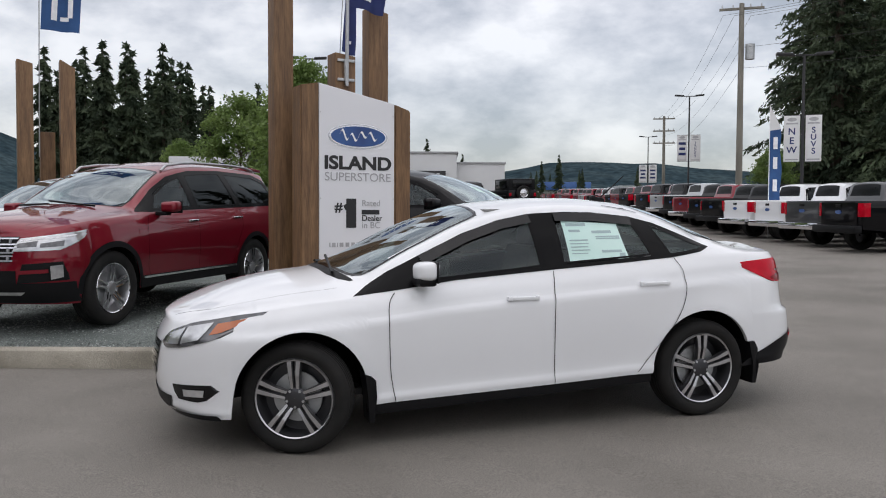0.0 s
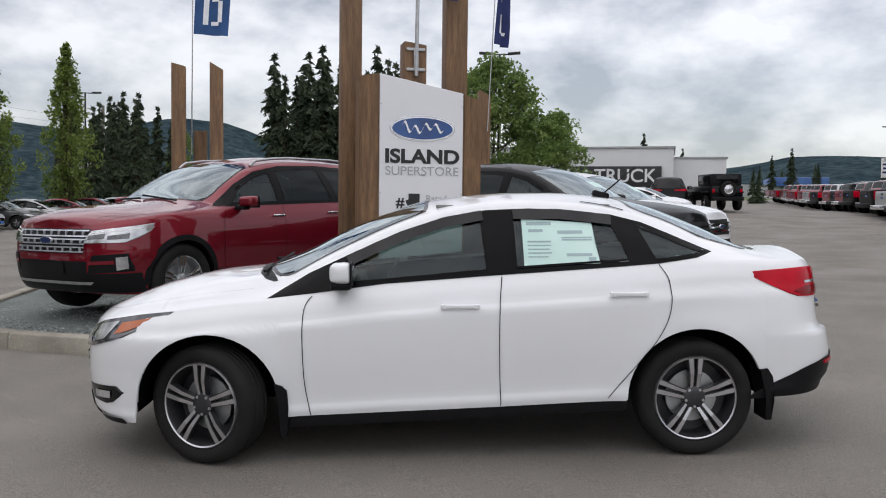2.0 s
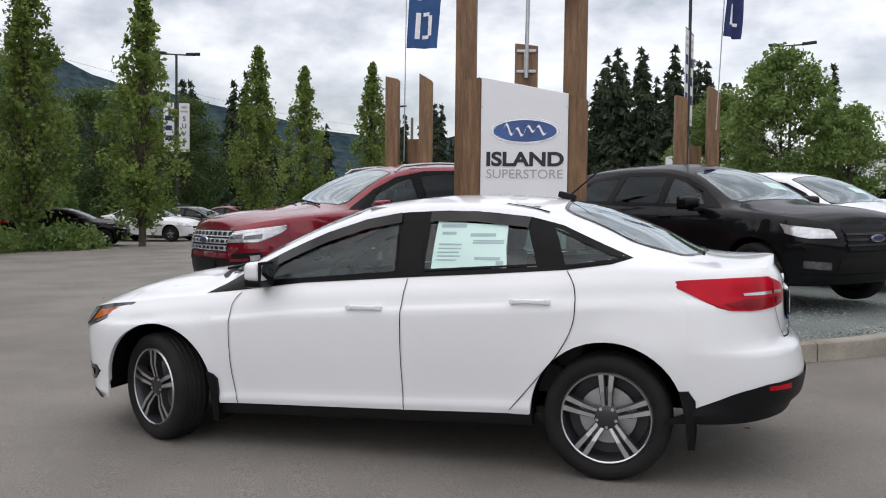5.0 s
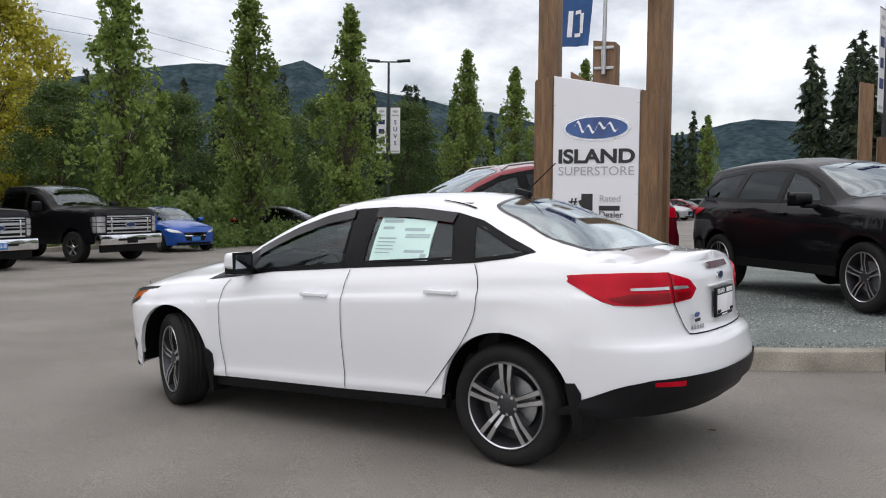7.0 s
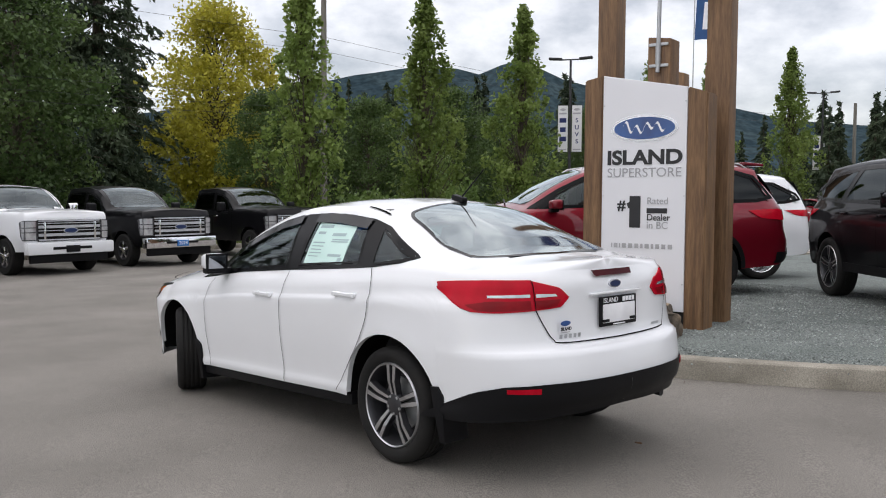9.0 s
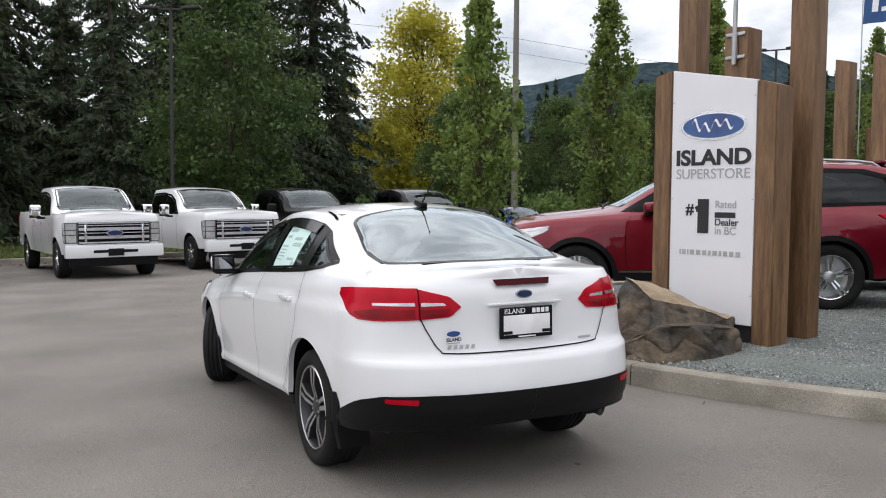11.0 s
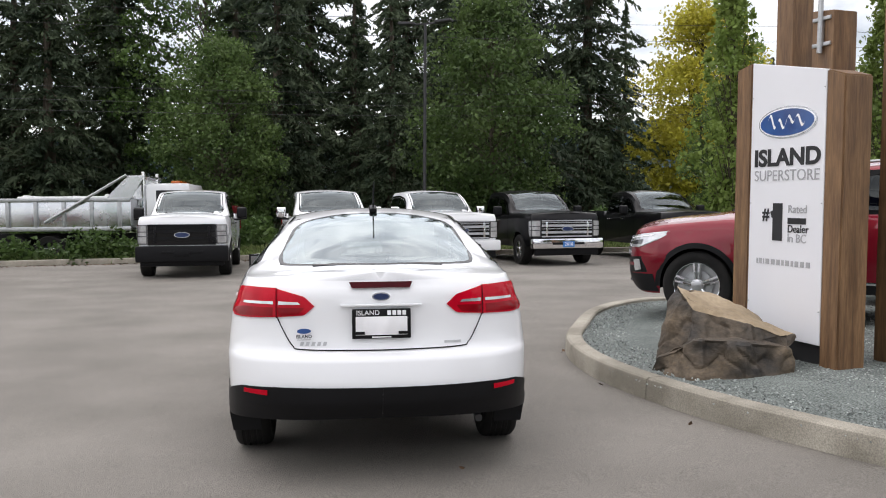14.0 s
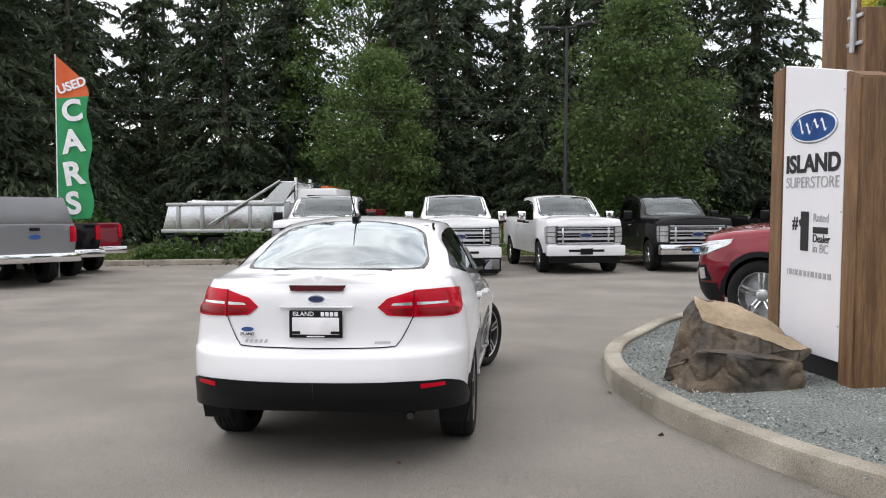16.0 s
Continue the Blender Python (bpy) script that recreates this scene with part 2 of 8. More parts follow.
GLASS = glass_material("tinted_glass", (0.33, 0.42, 0.40), -0.015, 5.0)
GLASS_DARK = glass_material("privacy_glass", (0.05, 0.055, 0.06), -0.03, 6.0)
GLASS_WIND = glass_material("windscreen_glass", (0.42, 0.48, 0.46), 0.06, 3.0)
GLASS_REAR = glass_material("heated_rear_glass", (0.36, 0.44, 0.43), 0.15, 3.2, 0.07)
GLASS_FAR = glass_material("grey_windscreen_glass", (0.30, 0.34, 0.34), 0.03, 4.5)
REAR_PANE = material("dark_rear_pane", (0.006, 0.007, 0.008), None, 6, 0.12, spec=0.14)
P_WHITE = paint("white_paint", (0.80, 0.81, 0.83))
P_RED = paint("ruby_red_paint", (0.19, 0.004, 0.015), 0.45)
P_BLACK = material("black_paint", (0.004, 0.004, 0.005), (0.006, 0.006, 0.007), 1.5, 0.35, 0.4, 0.0, 0.0, 350.0, 0.42, spec=0.03)
P_GREY = paint("magnetic_grey_paint", (0.065, 0.068, 0.072), 0.5)
P_STEEL = paint("sterling_grey_paint", (0.20, 0.205, 0.215), 0.4)
P_SILVER = paint("silver_paint", (0.45, 0.46, 0.47), 0.6)
P_BLUE = paint("bright_blue_paint", (0.008, 0.075, 0.36), 0.2)


# ---- building helpers ----
def ground_z(x, y):
    """The lot climbs gently; far out it levels off."""
    r = math.hypot(x, y)
    k = min(1.0, 160.0 / r) if r > 0 else 1.0
    x, y = x * k, y * k
    ramp = max(0.0, y - 30.0)
    crest = 0.62 * math.exp(-((x - 1.5) ** 2 + (y - 50.0) ** 2) / 162.0)
    return 0.0124 * x + 0.0162 * y + 0.013 * ramp * ramp / (ramp + 8.0) + crest


GROUND_TILT = Vector((-0.0124, -0.0162, 1)).normalized()


def on_ground(x, y, heading, lift=0.0):
    """Pose on the sloping lot; heading in degrees from +x."""
    z = GROUND_TILT
    f = Vector((math.cos(radians(heading)), math.sin(radians(heading)), 0))
    l = z.cross(f).normalized()
    f = l.cross(z)
    m = Matrix((f, l, z)).transposed().to_4x4()
    m.translation = (x, y, ground_z(x, y) + lift)
    return m


def mesh_of(name, verts, faces, mats, smooth=True, sharp=None, index=None):
    me = bpy.data.meshes.new(name)
    me.from_pydata([tuple(map(float, v)) for v in verts], [], [tuple(map(int, f)) for f in faces])
    for m in (mats if isinstance(mats, (list, tuple)) else [mats]):
        me.materials.append(m)
    if index is not None:
        me.polygons.foreach_set("material_index", index)
    me.polygons.foreach_set("use_smooth", [smooth] * len(me.polygons))
    me.update()
    if smooth and sharp:
        me.set_sharp_from_angle(angle=radians(sharp))
    return me


def piece(name, verts, faces, mat, parent=None, label="", smooth=True, sharp=40, weld=0.0):
    """One mesh object under a thing or a part."""
    me = mesh_of(name, verts, faces, mat, smooth, sharp)
    if weld:
        bm = bmesh.new()
        bm.from_mesh(me)
        bmesh.ops.remove_doubles(bm, verts=bm.verts, dist=weld)
        bmesh.ops.recalc_face_normals(bm, faces=bm.faces)
        bm.to_mesh(me)
        bm.free()
    ob = new(name, me)
    ob.parent = parent
    if label:
        tagged(ob, label)
    return ob


def part(name, bm, mat, parent, label="", smooth=True, sharp=35):
    me = bpy.data.meshes.new(name)
    bmesh.ops.recalc_face_normals(bm, faces=bm.faces)
    bm.to_mesh(me)
    bm.free()
    me.materials.append(mat)
    me.polygons.foreach_set("use_smooth", [smooth] * len(me.polygons))
    if smooth:
        me.set_sharp_from_angle(angle=radians(sharp))
    ob = new(name, me)
    ob.parent = parent
    if label:
        tagged(ob, label)
    return ob


def thing(name, m, label, category, group="", kind=""):
    ob = new(name)
    ob.empty_display_size = 0.2
    ob.matrix_basis = m
    return tagged(ob, label, category, group, kind)


def box(bm, size, at, bevel=0.0, rot=None, segments=2):
    """Adds a bevelled box to bm."""
    m = Matrix.Translation(at) @ (rot.to_4x4() if rot else Matrix()) @ Matrix.Diagonal((*size, 1))
    r = bmesh.ops.create_cube(bm, size=1.0, matrix=m)
    if bevel:
        es = list({e for v in r["verts"] for e in v.link_edges})
        bmesh.ops.bevel(bm, geom=es, offset=bevel, segments=segments, affect="EDGES", profile=0.6)
    return r["verts"]


def boxed(size, at, bevel=0.0, rot=None):
    bm = bmesh.new()
    box(bm, size, at, bevel, rot)
    return bm


def rod(bm, a, b, r1, r2=None, n=10):
    a, b = Vector(a), Vector(b)
    q = (b - a).to_track_quat("Z", "Y").to_matrix().to_4x4()
    bmesh.ops.create_cone(bm, cap_ends=True, segments=n, radius1=r1, radius2=r1 if r2 is None else r2, depth=(b - a).length,
                          matrix=Matrix.Translation((a + b) / 2) @ q)


def rodded(a, b, r1, r2=None, n=10):
    bm = bmesh.new()
    rod(bm, a, b, r1, r2, n)
    return bm


def tube(pts, r, n=6):
    """One mesh swept along points."""
    vs = []
    P = [Vector(p) for p in pts]
    for i, p in enumerate(P):
        d = (P[min(i + 1, len(P) - 1)] - P[max(i - 1, 0)]).normalized()
        a = d.orthogonal().normalized() if abs(d.z) > 0.9 else d.cross(Vector((0, 0, 1))).normalized()
        b = d.cross(a)
        for k in range(n):
            t = 2 * math.pi * k / n
            vs.append(p + a * (r * math.cos(t)) + b * (r * math.sin(t)))
    fs = [(i * n + k, i * n + (k + 1) % n, (i + 1) * n + (k + 1) % n, (i + 1) * n + k) for i in range(len(P) - 1) for k in range(n)]
    return vs, fs + [tuple(range(n))[::-1], tuple(range((len(P) - 1) * n, len(P) * n))]


def lathe(profile, n=48, axis="y"):
    """Verts and faces of a profile of (radius, offset) turned round the axis."""
    vs, fs = [], []
    k = len(profile)
    for i in range(n):
        a = 2 * math.pi * i / n
        for r, o in profile:
            vs.append((r * math.cos(a), o, r * math.sin(a)))
    for i in range(n):
        j = (i + 1) % n
        for q in range(k - 1):
            fs.append((i * k + q, i * k + q + 1, j * k + q + 1, j * k + q))
    return vs, fs


def grid_faces(nu, nv, off=0):
    return [(off + i * nv + j, off + (i + 1) * nv + j, off + (i + 1) * nv + j + 1, off + i * nv + j + 1) for i in range(nu - 1) for j in range(nv - 1)]


def smooth_curve(points):
    """Monotone cubic through (x, y) pairs, as a function of one number."""
    p = np.array(sorted(points), float)
    x, y = p[:, 0], p[:, 1]
    h, d = np.diff(x), np.diff(y) / np.diff(x)
    m = np.zeros(len(x))
    m[0], m[-1] = d[0], d[-1]
    for i in range(1, len(x) - 1):
        if d[i - 1] * d[i] > 0:
            w1, w2 = 2 * h[i] + h[i - 1], h[i] + 2 * h[i - 1]
            m[i] = (w1 + w2) / (w1 / d[i - 1] + w2 / d[i])

    xs, ys, ms, hs, last = x.tolist(), y.tolist(), m.tolist(), h.tolist(), len(x) - 2

    def f(q):
        q = min(max(float(q), xs[0]), xs[-1])
        i = 0
        while i < last and q > xs[i + 1]:
            i += 1
        t = (q - xs[i]) / hs[i]
        u = 1 - t
        return ys[i] * (1 + 2 * t) * u * u + ms[i] * hs[i] * t * u * u + ys[i + 1] * t * t * (3 - 2 * t) + ms[i + 1] * hs[i] * t * t * (t - 1)
    return f


# ---- vehicles: x ahead, y to the left, z up, origin on the ground between the axles ----
class Shape:
    """The outer skin of a car from a few curves: ring outlines below the shoulder, sections above it."""

    def __init__(s, shoulder, top, rail, width, roof_half, section, bottom, nose, tail, arches, corner=(0.6, 0.6), power=(2.6, 2.8), deck=0.8, bulge=0.02, fine=80, rows_side=12, flare=0.012):
        s.sh, s.top, s.rail_f = smooth_curve(shoulder), smooth_curve(top), smooth_curve(rail)
        s.x_rail = (rail[0][0], rail[-1][0])
        s.w, s.roof, s.sec, s.bot = smooth_curve(width), smooth_curve(roof_half), smooth_curve(section), smooth_curve(bottom)
        s.nose, s.tail = smooth_curve(nose), smooth_curve(tail)
        s.arches, s.corner, s.power, s.deck, s.bulge, s.fine, s.rows_side = arches, corner, power, deck, bulge, fine, rows_side
        s.cache, s.flare, s.tuck = {}, flare, 0.0
        s.levels = [0, 0.07, 0.15, 0.24, 0.33, 0.42, 0.51, 0.60, 0.68, 0.76, 0.84, 0.92, 1.0]
        s.front, s.back = max(v for _, v in nose), min(v for _, v in tail)

    def ring(s, v, n_end=18):
        """Half outline (nose middle to tail middle) at the level v: 0 at the bottom, 1 at the shoulder."""
        xf, xr = float(s.nose(v)), float(s.tail(v))
        c0, c1 = s.front - s.corner[0], s.back + s.corner[1]
        th = np.linspace(0, math.pi / 2, n_end)
        pts = []
        # the front arch may reach into the corner: sample its edge closely there
        reach = max(xc + r for xc, zc, r in s.arches) + 0.012
        near = [x for x in np.linspace(reach, c0, 16)[:-1]] if reach > c0 else []
        for t in th[:-1]:
            x = c0 + (xf - c0) * math.cos(t) ** (2 / s.power[0]) if t else xf
            if not near or c0 + (s.front - c0) * math.cos(t) ** (2 / s.power[0]) > reach + 0.05:
                pts.append((x, None, math.sin(t) ** (2 / s.power[0]), c0))
        for x in near:
            c = ((x - c0) / (xf - c0)) ** (s.power[0] / 2)
            pts.append((x, None, math.sqrt(max(0.0, 1 - c * c)) ** (2 / s.power[0]), c0))
        for x in s.side_x():
            pts.append((x, None, 1.0, x))
        for t in th[::-1][1:]:
            pts.append((c1 + (xr - c1) * math.cos(t) ** (2 / s.power[1]) if t else xr, None, math.sin(t) ** (2 / s.power[1]), c1))
        return pts

    def side_x(s):
        c0, c1 = s.front - s.corner[0], s.back + s.corner[1]
        xs = list(np.linspace(c1, c0, s.fine))
        for xc, zc, r in s.arches:
            xs = [x for x in xs if abs(x - xc) > r * 1.02]
            xs += [xc + r * math.cos(a) for a in np.linspace(0, math.pi, 25)] + [xc - r - 0.006, xc + r + 0.006]
        return sorted((x for x in xs if c1 - 1e-6 <= x <= c0 + 1e-6), reverse=True)

    def low(s, x):
        z = float(s.bot(x))
        for xc, zc, r in s.arches:
            d = abs(x - xc)
            if d <= r + 1e-6:
                z = max(z, zc + math.sqrt(max(0.0, r * r - d * d)))
        return z

    def half(s, x, z):
        """Half width of the lower body at x (inside the straight part) and height z."""
        b, t = float(s.bot(x)), float(s.sh(x))
        v = (z - b) / (t - b)
        w = float(s.w(x)) * float(s.sec(v))
        if s.tuck and x < -1.2:
            # the tail leans inwards above the bumper
            w *= 1 - s.tuck * min(1.0, (-1.2 - x) / 0.5) * min(1.0, max(0.0, (v - 0.45) / 0.4))
        for xc, zc, r in s.arches:
            d = math.hypot(x - xc, max(0.0, z - zc)) - r
            if -0.1 < d < 0.3:
                w += s.flare * math.exp(-(d / 0.09) ** 2)
        return w

    def point(s, q, v):
        x, _, k, xw = q
        b, t = s.low(x), float(s.sh(x))
        z = b + (t - b) * v
        return (x, k * s.half(xw, z), z)

    def upper(s, x, ysh, frac):
        """Section above the shoulder at x: (y, z) of the roof edge, the middle height."""
        zs, zt = float(s.sh(x)), float(s.top(x))
        zh = zs + (zt - zs) * (1 - s.deck ** 2.4)
        a, c = s.x_rail
        yr, zr = s.deck * ysh, zh
        if min(a, c) <= x <= max(a, c):
            z = float(s.rail_f(x))
            if z > zh:
                k = min(1.0, (z - zh) / 0.16)
                k = k * k * (3 - 2 * k)
                yr = yr + (float(s.roof(x)) * frac - yr) * k
                zr = z
        return yr, zr, zt

    def side(s, x, z):
        """Half width at x and z anywhere on the flank, window band included."""
        zs = float(s.sh(x))
        if z <= zs:
            return s.half(x, z)
        ysh = s.half(x, zs)
        yr, zr, zt = s.upper(x, ysh, 1.0)
        k = min(1.0, (z - zs) / max(1e-4, zr - zs))
        return ysh + (yr - ysh) * k + s.bulge * math.sin(math.pi * k)

    def flank(s, x, z):
        """Half width of the lower body at any x, also where the outline bends round the nose."""
        c0 = s.front - s.corner[0]
        if x <= c0:
            return s.half(x, z)
        xf = float(s.nose(s.level(x, z)))
        c = min(1.0, max(0.0, (x - c0) / (xf - c0))) ** (s.power[0] / 2)
        return s.half(c0, z) * math.sqrt(max(0.0, 1 - c * c)) ** (2 / s.power[0])

    def over(s, x, y):
        """Height of the upper skin (hood, screens, roof, deck) at x, y."""
        ysh = s.half(min(max(x, s.back + s.corner[1]), s.front - s.corner[0]), float(s.sh(x)))
        yr, zr, zt = s.upper(x, ysh, 1.0)
        k = min(1.0, abs(y) / max(yr, 1e-4))
        return zr + (zt - zr) * (1 - k ** 2.4)

    def wrap(s, d, z, end):
        """Point and outward normal at arc length d from the middle of the tail (end = -1) or nose (1), on the left half, height z."""
        xe = s.back if end < 0 else s.front
        for _ in range(3):
            v = s.level(xe, z)
            (xe, y, _z), n = s.on_ring(d, v, end)
        return (xe, y, z), n

    def level(s, x, z):
        b, t = float(s.bot(x)), float(s.sh(x))
        return min(1.0, max(0.0, (z - b) / (t - b)))

    def on_ring(s, d, v, end):
        key = (round(v, 3), end)
        if key not in s.cache:
            ring = [s.point(q, v)[:2] for q in s.ring(v)]
            p = np.array((ring[::-1] if end < 0 else ring)[:75])
            s.cache[key] = (p, np.concatenate([[0], np.cumsum(np.hypot(*np.diff(p, axis=0).T))]))
        p, L = s.cache[key]
        x, y = np.interp(d, L, p[:, 0]), np.interp(d, L, p[:, 1])
        x2, y2 = np.interp(d + 0.01, L, p[:, 0]), np.interp(d + 0.01, L, p[:, 1])
        tx, ty = x2 - x, y2 - y
        n = math.hypot(tx, ty) or 1.0
        nx, ny = (ty / n, -tx / n) if end > 0 else (-ty / n, tx / n)
        return (x, y, 0), (nx, ny, 0)


def inside(poly, x, y):
    hit = False
    for (x1, y1), (x2, y2) in zip(poly, poly[1:] + poly[:1]):
        if (y1 > y) != (y2 > y) and x < (x2 - x1) * (y - y1) / (y2 - y1) + x1:
            hit = not hit
    return hit


def body_mesh(s, holes_side=(), holes_top=(), rows=15, nside=9, nroof=9):
    """Skin of the whole body, both sides, without the faces inside the window outlines."""
    vs, fs = [], []
    base = s.ring(0.5)
    levels = s.levels
    rings = [[s.point(q, v) for q in s.ring(v)] for v in levels]
    n = len(base)
    top = rings[-1]
    full = [s.half(q[3], float(s.sh(q[0]))) for q in base]
    sides, roofs = [[] for _ in range(nside)], [[] for _ in range(nroof)]
    for i, (x, y, z) in enumerate(top):
        frac = y / full[i] if full[i] else 0
        yr, zr, zt = s.upper(x, full[i], 1.0)
        yr *= frac
        for k in range(nside):
            t = (k + 1) / nside
            sides[k].append((x, y + (yr - y) * t + s.bulge * math.sin(math.pi * t) * frac, z + (zr - z) * t))
        for k in range(nroof):
            t = (k + 1) / nroof
            yy = yr * (1 - t)
            edge = (yy / max(yr, 1e-6)) * frac
            zz = zr + (zt - zr) * (1 - edge ** 2.4)
            roofs[k].append((x, yy, zz))
    # where the outline bends round nose and tail the first rows follow the crown of the same section
    for i, (x, y, z) in enumerate(top):
        frac = y / full[i] if full[i] else 0
        if frac < 0.999:
            zt = float(s.top(x))
            for k in range(nside):
                yy = y * (1 - 0.2 * (k + 1) / nside)
                h = 1 - ((yy / full[i]) if full[i] else 0) ** 2.4
                h0 = 1 - frac ** 2.4
                sides[k][i] = (x, yy, z + (zt - z) * (h - h0) / max(1e-6, 1 - h0) if 1 - h0 > 1e-6 else z)
            for k in range(nroof):
                yy = y * 0.8 * (1 - (k + 1) / nroof)
                h = 1 - ((yy / full[i]) if full[i] else 0) ** 2.4
                h0 = 1 - frac ** 2.4
                roofs[k][i] = (x, yy, z + (zt - z) * (h - h0) / max(1e-6, 1 - h0) if 1 - h0 > 1e-6 else z)
    rows_all = rings + sides + roofs
    m = len(rows_all)
    nlow = len(rings)
    for sign in (1, -1):
        off = len(vs)
        for i in range(n):
            for r in range(m):
                x, y, z = rows_all[r][i]
                vs.append((x, sign * y, z))
        for i in range(n - 1):
            for r in range(m - 1):
                a = [rows_all[r][i], rows_all[r][i + 1], rows_all[r + 1][i + 1], rows_all[r + 1][i]]
                cx, cy, cz = (sum(p[k] for p in a) / 4 for k in range(3))
                if nlow - 1 <= r < nlow + nside - 1 and any(inside(h, cx, cz) for h in holes_side):
                    continue
                if r >= nlow + nside - 1 and any(inside(h, cx, cy) for h in holes_top):
                    continue
                q = (off + i * m + r, off + (i + 1) * m + r, off + (i + 1) * m + r + 1, off + i * m + r + 1)
                fs.append(q if sign < 0 else q[::-1])
    return vs, fs


def body(s, mat, parent, holes_side=(), holes_top=(), label=""):
    vs, fs = body_mesh(s, holes_side, holes_top, nside=s.rows_side, nroof=s.rows_side)
    me = bpy.data.meshes.new("body")
    me.from_pydata(vs, [], fs)
    bm = bmesh.new()
    bm.from_mesh(me)
    bmesh.ops.remove_doubles(bm, verts=bm.verts, dist=0.0008)
    bmesh.ops.dissolve_degenerate(bm, dist=0.0005, edges=bm.edges)
    bmesh.ops.recalc_face_normals(bm, faces=bm.faces)
    return part("body", bm, mat, parent, label, True, 55)


def offset_outline(poly, w):
    """Moves a closed 2D outline inwards by w."""
    p = np.array(poly, float)
    area = np.sum(p[:, 0] * np.roll(p[:, 1], -1) - np.roll(p[:, 0], -1) * p[:, 1])
    out = []
    for i in range(len(p)):
        a, b, c = p[i - 1], p[i], p[(i + 1) % len(p)]
        d1, d2 = (b - a) / (np.linalg.norm(b - a) + 1e-9), (c - b) / (np.linalg.norm(c - b) + 1e-9)
        n1, n2 = np.array((-d1[1], d1[0])), np.array((-d2[1], d2[0]))
        nn = n1 + n2
        nn = nn / max(0.5, float(nn @ nn) / 2)
        out.append(b + nn * w * (1 if area > 0 else -1))
    return [tuple(v) for v in out]


def refine(poly, step=0.05, closed=True):
    out = []
    ends = poly[1:] + (poly[:1] if closed else [])
    for a, b in zip(poly, ends):
        n = max(1, int(math.dist(a, b) / step))
        out += [tuple(a[k] + (b[k] - a[k]) * i / n for k in range(2)) for i in range(n)]
    return out if closed else out + [tuple(poly[-1])]


def round_corners(poly, r=0.04, n=4):
    out = []
    for i in range(len(poly)):
        a, b, c = Vector(poly[i - 1]), Vector(poly[i]), Vector(poly[(i + 1) % len(poly)])
        u, w = (a - b), (c - b)
        k = min(r, u.length * 0.45, w.length * 0.45)
        p, q = b + u.normalized() * k, b + w.normalized() * k
        for j in range(n + 1):
            t = j / n
            out.append(tuple((1 - t) ** 2 * p + 2 * t * (1 - t) * b + t * t * q))
    return out


class Skin:
    """Lays flat outlines on the skin: 'side' outlines are (x, z), 'top' ones (x, y), 'tail' and 'nose' ones (arc, z)."""

    def __init__(s, shape, face, sign=1):
        s.shape, s.face, s.sign = shape, face, sign

    def at(s, a, b, lift):
        h = s.shape
        if s.face == "side":
            return (a, s.sign * (h.side(a, b) + lift), b)
        if s.face == "top":
            return (a, b * s.sign, h.over(a, b) + lift)
        (x, y, z), n = h.wrap(abs(a), b, -1 if s.face == "tail" else 1)
        g = (1 if a >= 0 else -1) * s.sign
        return (x + n[0] * lift, g * (y + n[1] * lift), z)

    def strip(s, poly, width, lift=0.004, closed=True, thick=0.0):
        """Band of the width along an outline, on its inner side."""
        p = refine(list(poly), 0.05, closed)
        if closed:
            q = offset_outline(p, width)
        else:
            q = []
            for i in range(len(p)):
                a, b = np.array(p[max(0, i - 1)]), np.array(p[min(len(p) - 1, i + 1)])
                d = (b - a) / (np.linalg.norm(b - a) + 1e-9)
                q.append((p[i][0] - d[1] * width, p[i][1] + d[0] * width))
        n = len(p)
        vs = [s.at(*a, lift) for a in p] + [s.at(*a, lift) for a in q]
        fs = [(i, (i + 1) % n, n + (i + 1) % n, n + i) for i in range(n if closed else n - 1)]
        return vs, fs

    def sheet(s, poly, lift=0.004, nu=16, nv=8, rim=0.0):
        """Filled outline as a grid between its lower and upper edge; rim: depth of an edge folded back to the body."""
        p = np.array(refine(list(poly), 0.01))
        x0, x1 = p[:, 0].min(), p[:, 0].max()
        vs = []
        us = x0 + (x1 - x0) * (0.5 - 0.5 * np.cos(np.linspace(0.02, math.pi - 0.02, nu)))
        for u in us:
            cuts = []
            for i in range(len(p)):
                (ax, ay), (bx, by) = p[i], p[(i + 1) % len(p)]
                if (ax > u) != (bx > u):
                    cuts.append(ay + (by - ay) * (u - ax) / (bx - ax))
            lo, hi = min(cuts), max(cuts)
            for j in range(nv):
                vs.append(s.at(u, lo + (hi - lo) * j / (nv - 1), lift))
        fs = grid_faces(nu, nv)
        if rim:
            loop = [i * nv for i in range(nu)] + [(nu - 1) * nv + j for j in range(1, nv)] + [i * nv + nv - 1 for i in range(nu - 2, -1, -1)] + [j for j in range(nv - 2, 0, -1)]
            off = len(vs)
            us_v = [vs[i] for i in loop]
            for v in us_v:
                if s.face == "side":
                    vs.append((v[0], v[1] - s.sign * rim, v[2]))
                elif s.face == "top":
                    vs.append((v[0], v[1], v[2] - rim))
                else:
                    g = 1 if s.face == "tail" else -1
                    vs.append((v[0] + g * rim, v[1], v[2]))
            m = len(loop)
            fs += [(loop[i], loop[(i + 1) % m], off + (i + 1) % m, off + i) for i in range(m)]
        return vs, fs


def lay(name, mesh, mat, parent, label="", weld=0.0):
    return piece(name, mesh[0], mesh[1], mat, parent, label, True, 40, weld)


